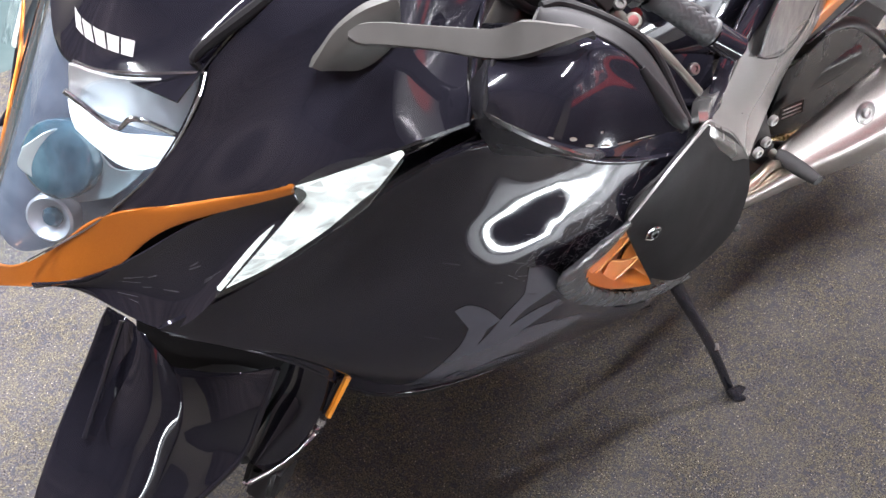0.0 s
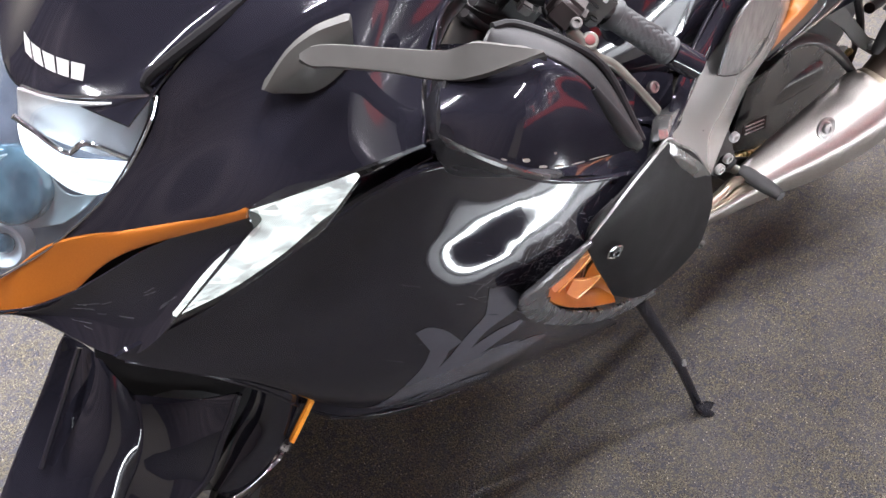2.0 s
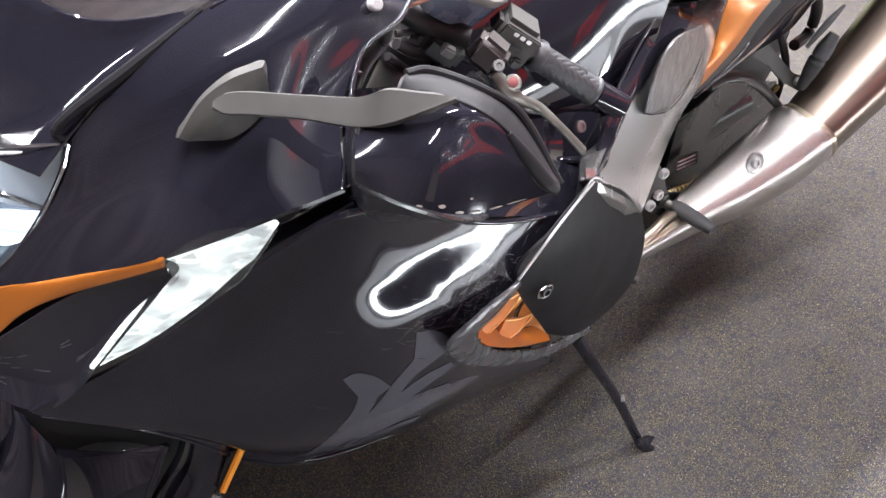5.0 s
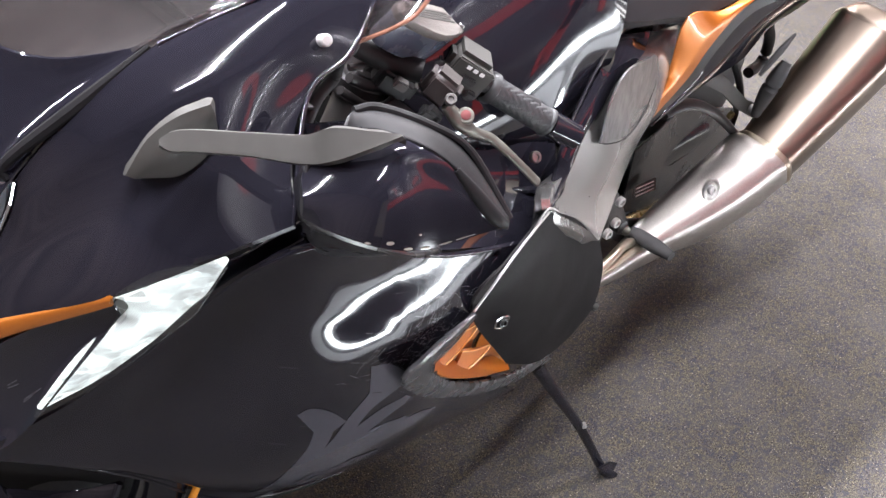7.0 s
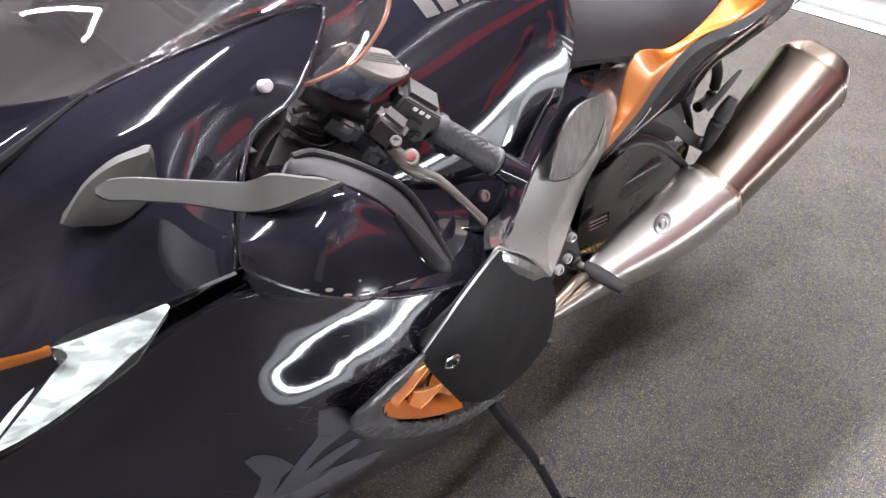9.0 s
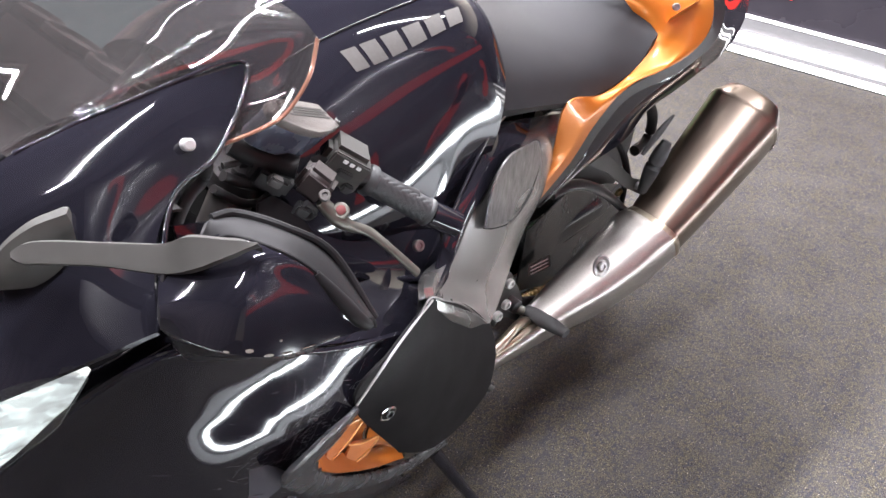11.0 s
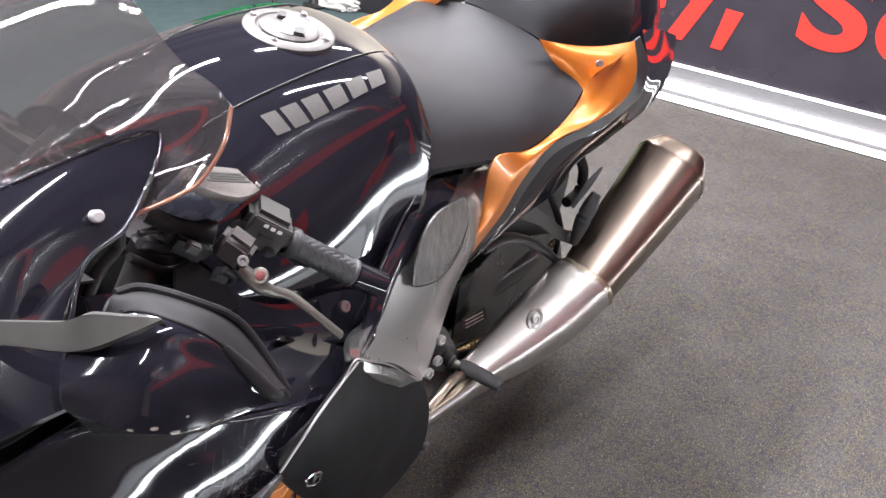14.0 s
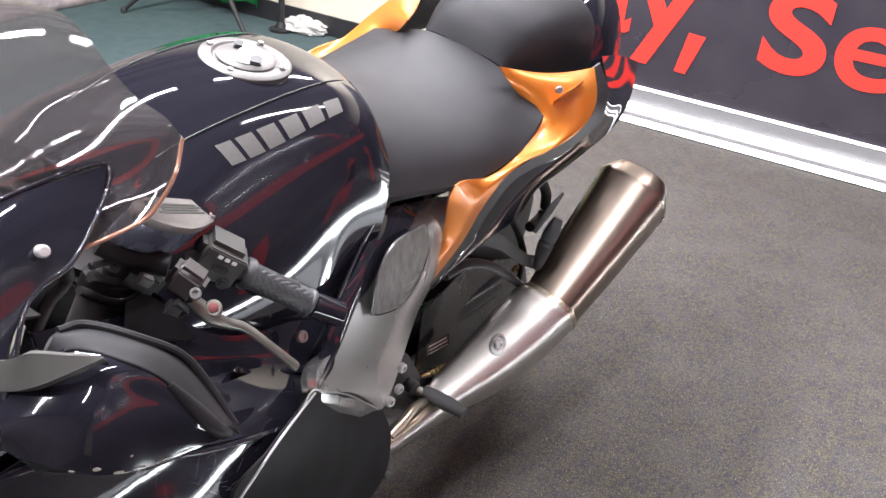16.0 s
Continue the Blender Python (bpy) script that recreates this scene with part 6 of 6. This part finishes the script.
shield = loft("exhaust_shield", [ellipse(c, d, a, b) for c, d, a, b in (
    ((0.935, -0.245, 0.272), (1, -0.1, 0.28), 0.012, 0.014),
    ((1.054, -0.268, 0.306), (1, -0.1, 0.28), 0.022, 0.024),
    ((1.143, -0.280, 0.338), (1, -0.1, 0.3), 0.038, 0.039),
    ((1.222, -0.294, 0.358), (1, -0.08, 0.35), 0.052, 0.053),
    ((1.306, -0.306, 0.379), (1, -0.08, 0.45), 0.062, 0.064),
    ((1.375, -0.316, 0.404), (1, -0.1, 0.6), 0.067, 0.069),
    ((1.424, -0.324, 0.436), (1, -0.08, 0.8), 0.070, 0.071),
    (C0, AX, 0.066, 0.067))], STEEL, bike, 3, 5, "brushed steel exhaust heat shield")
lathe("shield_dish", [(-0.004, 0.021), (0.001, 0.021), (0.002, 0.018), (-0.002, 0.014), (-0.002, 0.0)], Vector((1.164, -0.339, 0.505)), (-0.3, -0.85, 0.5), BOLT, shield, 26)
bolt((1.156, -0.342, 0.511), (-0.3, -0.85, 0.5), 0.0095, BOLT, shield)
can = loft("muffler", [ellipse(c, AX, a, b) for c, a, b in ((C0, 0.060, 0.061), (C0.lerp(C1, 0.15), 0.064, 0.065), (C1, 0.074, 0.075), (C2, 0.084, 0.085))], CAN_STEEL, bike, 3, 6, "brushed steel muffler canister")
AX2 = AX.normalized()
loft("end_cap", [ellipse(C2 + AX2 * t, AX, a, b) for t, a, b in ((-0.003, 0.0845, 0.0855), (0.004, 0.0845, 0.0855), (0.010, 0.082, 0.083), (0.040, 0.066, 0.067), (0.046, 0.058, 0.059), (0.030, 0.05, 0.05))], CAN_STEEL, can, 3, 3, "bevelled steel end cap")
loft("collar", [ellipse(C0 + AX2 * t, AX, a, b) for t, a, b in ((-0.008, 0.065, 0.066), (-0.004, 0.0675, 0.0685), (0.004, 0.0675, 0.0685), (0.010, 0.063, 0.064))], WARM_STEEL, can, 3, 2)
sweep("link_pipe", [(0.873, -0.306, 0.447), (0.904, -0.307, 0.458), (0.959, -0.3, 0.451), (1.061, -0.283, 0.387)], 0.009, WARM_STEEL, bike, 12, 5, "heat-tinted link pipe")
sweep("link_pipe", [(0.866, -0.306, 0.438), (0.934, -0.31, 0.432), (0.991, -0.308, 0.422), (1.104, -0.296, 0.361)], 0.008, WARM_STEEL, bike, 12, 5, "heat-tinted link pipe")

# foot peg and bracket
brk = plate("peg_bracket", [(0.972, -0.224, 0.517), (1.029, -0.228, 0.483), (1.112, -0.236, 0.375), (1.196, -0.242, 0.334), (1.219, -0.244, 0.29), (1.129, -0.239, 0.302), (1.03, -0.232, 0.376), (1.019, -0.237, 0.355), (0.976, -0.232, 0.424)], 0.008, BLACK_PLASTIC, bike, label="black foot peg bracket")
for p in ((0.843, -0.303, 0.621), (0.831, -0.314, 0.591), (0.783, -0.326, 0.605), (1.085, -0.264, 0.384)):
    bolt(p, (-0.2, -1, 0.2), 0.0085, BOLT, brk)
lathe("peg_joint", [(-0.01, 0.014), (0.01, 0.014), (0.012, 0.011), (0.012, 0)], (1.021, -0.254, 0.428), (-0.1, -1, 0.1), BLACK_PLASTIC, brk, 18)
peg = sweep("foot_peg", [(1.032, -0.275, 0.424), (1.04, -0.293, 0.42), (1.051, -0.326, 0.414), (1.048, -0.361, 0.419)], [0.012, 0.017, 0.017, 0.012], RUBBER, bike, 14, 4, "black rubber foot peg", 0.7)
sweep("peg_arm", [(1.025, -0.252, 0.421), (1.034, -0.28, 0.419)], [0.010, 0.009], LEVER, peg, 12, 3)
sweep("chain", [(1.205, -0.194, 0.281), (1.302, -0.19, 0.244), (1.421, -0.188, 0.212)], 0.006, CHAIN, bike, 8, 4, "brass drive chain", 1.6)
for k in range(10):
    a = Vector((1.205, -0.194, 0.281)).lerp(Vector((1.421, -0.188, 0.212)), (k + 0.5) / 10)
    lathe("roller", [(-0.008, 0.005), (0.008, 0.005)], a, (0, 1, 0), CHAIN, bike, 10)

# rear wheel, swingarm and hugger
wheel = lathe("rear_tyre", [(-0.095, 0.225), (-0.097, 0.255), (-0.085, 0.285), (-0.05, 0.306), (0, 0.312), (0.05, 0.306), (0.085, 0.285), (0.097, 0.255), (0.095, 0.225)], (1.58, 0, 0.312), (0, 1, 0), RUBBER, bike, 64, "black rear tyre")
lathe("rim", [(-0.09, 0.226), (-0.09, 0.21), (-0.06, 0.195), (0.06, 0.195), (0.09, 0.21), (0.09, 0.226)], (1.58, 0, 0.312), (0, 1, 0), BLACK_PLASTIC, wheel, 48)
for k in range(7):
    a = 2 * math.pi * k / 7
    sweep("spoke", [(1.58 + 0.04 * math.cos(a), 0, 0.312 + 0.04 * math.sin(a)), (1.58 + 0.2 * math.cos(a + 0.15), 0, 0.312 + 0.2 * math.sin(a + 0.15))], [0.02, 0.012], BLACK_PLASTIC, wheel, 8, 3)
lathe("hub", [(-0.08, 0.05), (0.08, 0.05)], (1.58, 0, 0.312), (0, 1, 0), BLACK_PLASTIC, wheel, 24)
for sgn in (-1, 1):
    sweep("swingarm", [(0.98, sgn * 0.13, 0.38), (1.26, sgn * 0.14, 0.36), (1.59, sgn * 0.14, 0.312)], [0.045, 0.04, 0.03], INNER_BLACK, bike, 12, 5, "black swingarm", 1.2)
sheet("hugger", [
    [(1.118, -0.191, 0.514), (1.198, -0.185, 0.514), (1.418, -0.149, 0.457), (1.789, -0.134, 0.296)],
    [(1.15, -0.198, 0.371), (1.239, -0.192, 0.38), (1.509, -0.16, 0.284), (1.887, -0.144, 0.146)],
    [(1.167, -0.19, 0.323), (1.318, -0.191, 0.254), (1.684, -0.177, 0.056), (1.985, -0.155, -0.018)],
], INNER_BLACK, bike, out=(-0.5, -0.6, 0.6), thick=0.004, label="black rear hugger")
sticker = plate("sticker", [(1.156, -0.205, 0.415), (1.243, -0.208, 0.399), (1.266, -0.211, 0.356), (1.171, -0.207, 0.378)], 0.0015, GREY_PLASTIC, bike, bevel=0, label="grey warning sticker")
for k in range(3):
    a, b = Vector((1.164, -0.208, 0.408)).lerp(Vector((1.173, -0.21, 0.385)), k / 2), Vector((1.233, -0.21, 0.394)).lerp(Vector((1.247, -0.212, 0.369)), k / 2)
    sweep("text_bar", [a, b], 0.0014, WHITE_METAL, sticker, 6, 2)
sheet("under_tail", [[(1.0, -0.12, 0.66), (1.0, 0, 0.70), (1.0, 0.12, 0.66)], [(1.25, -0.15, 0.68), (1.25, 0, 0.72), (1.25, 0.15, 0.68)], [(1.55, -0.13, 0.68), (1.55, 0, 0.72), (1.55, 0.13, 0.68)], [(1.85, -0.07, 0.76), (1.85, 0, 0.77), (1.85, 0.07, 0.76)]], INNER_BLACK, bike, out=(0, 0, -1), thick=0.006, label="black under-tail tray")
block("engine", (0.50, 0.36, 0.42), pose(0.74, 0, 0.50, 0, 12, 0), INNER_BLACK, bike, 0.04, "black engine block", 3)
block("airbox", (0.40, 0.30, 0.20), pose(0.62, 0, 0.78), INNER_BLACK, bike, 0.04, "", 3)
block("radiator", (0.05, 0.34, 0.34), pose(0.27, 0, 0.52, 0, 15, 0), BLACK_PLASTIC, bike, 0.01, "black radiator")
block("battery_tray", (0.35, 0.22, 0.18), pose(1.08, 0, 0.66), INNER_BLACK, bike, 0.03, "", 3)
sheet("belly_pan", full([
    [(0.10, 0, 0.42), (0.11, -0.10, 0.45), (0.10, -0.20, 0.49)],
    [(0.22, 0, 0.22), (0.22, -0.10, 0.25), (0.20, -0.185, 0.335)],
    [(0.36, 0, 0.165), (0.36, -0.11, 0.19), (0.345, -0.213, 0.243)],
    [(0.50, 0, 0.165), (0.50, -0.13, 0.19), (0.49, -0.263, 0.256)],
    [(0.64, 0, 0.18), (0.64, -0.16, 0.22), (0.64, -0.332, 0.359)],
]), PAINT, bike, out=(0, 0, -1), thick=0.003, label="black belly pan")
sheet("belly_fin", [
    [(0.172, -0.196, 0.362), (0.245, -0.200, 0.292), (0.315, -0.214, 0.255), (0.372, -0.230, 0.243)],
    [(0.176, -0.197, 0.338), (0.250, -0.202, 0.268), (0.320, -0.216, 0.238), (0.374, -0.230, 0.240)],
], BLACK_PLASTIC, bike, out=(-0.2, -1, 0.1), thick=0.006, roll=0.002, nu=5, nv=4)

# exhaust hanger, rear foot peg
hang = plate("rear_peg_hanger", [(1.201, -0.226, 0.657), (1.233, -0.227, 0.673), (1.276, -0.232, 0.651), (1.401, -0.26, 0.559), (1.472, -0.268, 0.525), (1.497, -0.27, 0.492), (1.475, -0.269, 0.489), (1.376, -0.258, 0.545), (1.286, -0.242, 0.611)], 0.010, GREY_PLASTIC, bike, label="dark grey rear foot peg hanger")
bolt((1.421, -0.268, 0.537), (0, -1, 0.2), 0.009, BOLT, hang)
sweep("rear_peg", [(1.417, -0.281, 0.535), (1.39, -0.288, 0.602), (1.39, -0.291, 0.645), (1.398, -0.291, 0.672)], [0.010, 0.016, 0.016, 0.010], RUBBER, bike, 12, 4, "folded black rear foot peg")
sweep("peg_feeler", [(1.338, -0.273, 0.652), (1.366, -0.278, 0.698), (1.403, -0.279, 0.724)], [0.004, 0.007, 0.003], RUBBER, bike, 8, 4)
sweep("hanger_stay", [(1.109, -0.212, 0.619), (1.155, -0.219, 0.623), (1.23, -0.229, 0.598), (1.333, -0.242, 0.536), (1.438, -0.26, 0.457)], [0.013, 0.014, 0.014, 0.014, 0.012], BLACK_PLASTIC, bike, 12, 5, "satin black exhaust stay", 0.7)
sweep("tail_loop", [(1.501, -0.185, 0.682), (1.608, -0.184, 0.59), (1.626, -0.187, 0.526), (1.551, -0.193, 0.528)], 0.012, RUBBER, bike, 10, 5)
sweep("rear_hose", [(1.421, -0.216, 0.543), (1.464, -0.23, 0.491), (1.484, -0.233, 0.438)], 0.006, RUBBER, bike, 8, 4)
sweep("tail_stay", [(1.388, -0.202, 0.624), (1.434, -0.216, 0.567), (1.458, -0.229, 0.522)], 0.008, BLACK_PLASTIC, bike, 8, 4)
bolt((1.432, -0.234, 0.492), (-0.2, -1, 0), 0.009, CHAIN, bike)

# side stand
JOINT = Vector((0.771, -0.428, 0.219))
stand_leg = sweep("side_stand", [(0.667, -0.347, 0.399), (0.716, -0.39, 0.311), JOINT, (0.821, -0.485, 0.107)], [0.012, 0.0095, 0.009, 0.0085], PAINT, bike, 12, 5, "black steel side stand")
lathe("stand_pin", [(-0.012, 0.006), (0.012, 0.006)], JOINT, (0.4, -0.6, 0.6), BOLT, stand_leg, 12)
plate("stand_foot", [(0.793, -0.49, 0.139), (0.84, -0.493, 0.112), (0.892, -0.51, 0.07), (0.902, -0.517, 0.048), (0.849, -0.521, 0.077), (0.818, -0.505, 0.101)], 0.008, PAINT, stand_leg, out=(0, -0.3, 1), bevel=0.002)
sweep("stand_toe", [(0.814, -0.488, 0.114), (0.823, -0.499, 0.101), (0.848, -0.52, 0.08)], [0.009, 0.010, 0.007], PAINT, stand_leg, 10, 4)

# front fender, wheel and fork, turned to the left
fender = sheet("front_fender", [r[:4] for r in FENDER], PAINT, bike, out=(-0.5, -0.6, 0.6), thick=0.003, nu=10, nv=8, powers=(2, 2), roll=0.003, label="glossy black front mudguard")
sheet("fender_side", [r[3:] for r in FENDER], PAINT, fender, out=(-0.3, -0.8, 0.4), thick=0.003, nu=10, nv=8, powers=(1, 1), roll=0.003)
sweep("fender_lip", [tuple(v) for v in (FENDER[0][5], FENDER[1][5], FENDER[2][5], FENDER[3][5])], 0.0045, PAINT, fender, 10, 6)
sweep("fender_rib", [(-0.072, 0.004, 0.497), (-0.118, -0.025, 0.449), (-0.172, -0.062, 0.402)], 0.004, PAINT, fender, 8, 6)
TURN = Matrix.Translation((0.25, 0.02, 0.30)) @ Matrix.Rotation(radians(22), 4, "Z")
fw = lathe("front_tyre", [(-0.058, 0.225), (-0.06, 0.25), (-0.05, 0.275), (-0.03, 0.292), (0, 0.299), (0.03, 0.292), (0.05, 0.275), (0.06, 0.25), (0.058, 0.225)], TURN.translation, TURN.to_3x3() @ Vector((0, 1, 0)), RUBBER, bike, 56, "black front tyre")
lathe("rim", [(-0.055, 0.226), (-0.05, 0.205), (0.05, 0.205), (0.055, 0.226)], TURN.translation, TURN.to_3x3() @ Vector((0, 1, 0)), BLACK_PLASTIC, fw, 48)
lathe("brake_disc", [(-0.075, 0.16), (-0.07, 0.16), (-0.07, 0.10), (-0.075, 0.10)], TURN.translation, TURN.to_3x3() @ Vector((0, 1, 0)), STEEL, fw, 48)
# Black sheet painted as the deep shade between fairing and mudguard.
sheet("arch_gap_shade", [
    [(-0.063, -0.019, 0.52), (-0.046, -0.069, 0.541), (-0.001, -0.122, 0.536), (0.054, -0.166, 0.503)],
    [(-0.062, -0.011, 0.465), (-0.034, -0.053, 0.46), (0.013, -0.095, 0.451), (0.063, -0.143, 0.45)],
    [(-0.057, 0.006, 0.385), (-0.03, -0.035, 0.386), (0.022, -0.078, 0.381), (0.075, -0.121, 0.387)],
], DEEP, bike, out=(-0.5, -0.6, 0.6), thick=0.003, label="black sheet in place of the shade in the wheel arch")
sweep("fork_leg", [(0.112, -0.159, 0.495), (0.092, -0.171, 0.419), (0.055, -0.176, 0.367), (0.016, -0.181, 0.314)], [0.030, 0.034, 0.034, 0.030], PAINT, bike, 18, 5, "black fork leg")
sheet("fork_guard", [
    [(0.103, -0.198, 0.364), (0.064, -0.204, 0.352), (0.017, -0.205, 0.335), (-0.031, -0.199, 0.332)],
    [(0.086, -0.207, 0.374), (0.054, -0.216, 0.357), (0.015, -0.215, 0.34), (-0.028, -0.206, 0.329)],
    [(0.087, -0.199, 0.334), (0.057, -0.205, 0.307), (0.017, -0.206, 0.3), (-0.015, -0.2, 0.295)],
], CHROME, bike, thick=0.006, roll=0.003, label="polished fork guard edge")
block("caliper", (0.09, 0.05, 0.06), Matrix.Translation((0.024, -0.182, 0.272)) @ pose(0, 0, 0, 0, 30, 28), BLACK_PLASTIC, bike, 0.012, "black brake caliper", 3)
plate("amber_reflector", [(0.115, -0.215, 0.473), (0.122, -0.218, 0.467), (0.092, -0.219, 0.391), (0.086, -0.216, 0.4)], 0.006, REFLECTOR, bike, label="amber fork reflector")
plate("reflector_mount", [(0.109, -0.205, 0.46), (0.119, -0.211, 0.462), (0.089, -0.212, 0.393), (0.088, -0.206, 0.405)], 0.008, BLACK_PLASTIC, bike)

# headlight insides
sheet("light_bar", [
    [(-0.084, -0.005, 0.877), (-0.07, -0.022, 0.865), (-0.059, -0.041, 0.85), (-0.037, -0.061, 0.851), (-0.016, -0.084, 0.855)],
    [(-0.085, -0.006, 0.858), (-0.071, -0.02, 0.839), (-0.058, -0.038, 0.824), (-0.039, -0.056, 0.826), (-0.021, -0.076, 0.834)],
    [(-0.083, -0.005, 0.841), (-0.07, -0.016, 0.817), (-0.058, -0.031, 0.801), (-0.044, -0.048, 0.799), (-0.029, -0.065, 0.813)],
], LAMP_ON, head, out=(-1, -0.5, 0.5), thick=0.004, label="lit white light bar")
sheet("upper_reflector", [
    [(-0.076, -0.004, 0.916), (-0.051, -0.024, 0.906), (-0.027, -0.065, 0.921), (0.002, -0.095, 0.934)],
    [(-0.077, 0, 0.894), (-0.049, -0.012, 0.869), (-0.03, -0.057, 0.884), (-0.006, -0.092, 0.899)],
    [(-0.08, -0.003, 0.878), (-0.055, -0.018, 0.853), (-0.035, -0.057, 0.857), (-0.015, -0.087, 0.866)],
], REFL_CHROME, head, out=(-1, -0.5, 0.5), thick=0.003, label="mirrored upper reflector")
sweep("divider", [(-0.086, -0.005, 0.891), (-0.075, -0.018, 0.877), (-0.06, -0.045, 0.863), (-0.046, -0.059, 0.879), (-0.018, -0.087, 0.866)], 0.003, CHROME, head, 8, 5)
PC = Vector((-0.106, 0.003, 0.804))
lathe("projector_lens", [(-0.02, 0.040), (-0.003, 0.040), (0.0, 0.038), (0.002, 0.033), (0.004, 0.024), (0.005, 0.013), (0.0055, 0.0)], PC, (-0.75, -0.4, 0.55), PROJECTOR, head, 36, "bluish round projector lens")
sheet("projector_shroud", [
    [(-0.126, 0.025, 0.814), (-0.097, 0.014, 0.831), (-0.074, -0.003, 0.827), (-0.063, -0.029, 0.796), (-0.04, -0.05, 0.799)],
    [(-0.135, 0.02, 0.797), (-0.113, 0.013, 0.793), (-0.097, -0.003, 0.781), (-0.079, -0.024, 0.775), (-0.059, -0.048, 0.785)],
    [(-0.124, 0.008, 0.779), (-0.109, -0.003, 0.763), (-0.1, -0.014, 0.756), (-0.09, -0.025, 0.761), (-0.076, -0.041, 0.772)],
], LAMP_HOUSING, head, out=(-1, -0.5, 0.5), thick=0.002, label="pale grey projector shroud")
LC = Vector((-0.127, -0.003, 0.735))
lathe("low_lamp", [(-0.02, 0.026), (0.0, 0.026), (0.002, 0.023), (-0.008, 0.014), (-0.01, 0.0)], LC, (-0.7, -0.5, 0.4), REFL_CHROME, head, 32, "small lower lamp bowl")
lathe("low_lens", [(-0.008, 0.011), (-0.004, 0.011), (0.001, 0.007), (0.002, 0.0)], LC, (-0.7, -0.5, 0.4), PROJECTOR, head, 24)
sweep("lens_rim", [(0.005, -0.102, 0.944), (-0.008, -0.103, 0.91), (-0.04, -0.093, 0.848), (-0.096, -0.065, 0.777), (-0.136, -0.036, 0.732), (-0.165, -0.025, 0.715)], 0.0016, CHROME, head, 6, 5)
sweep("lens_rim", [(0.005, -0.102, 0.944), (-0.028, -0.068, 0.932), (-0.06, -0.033, 0.924), (-0.073, -0.006, 0.921)], 0.0016, CHROME, head, 6, 5)
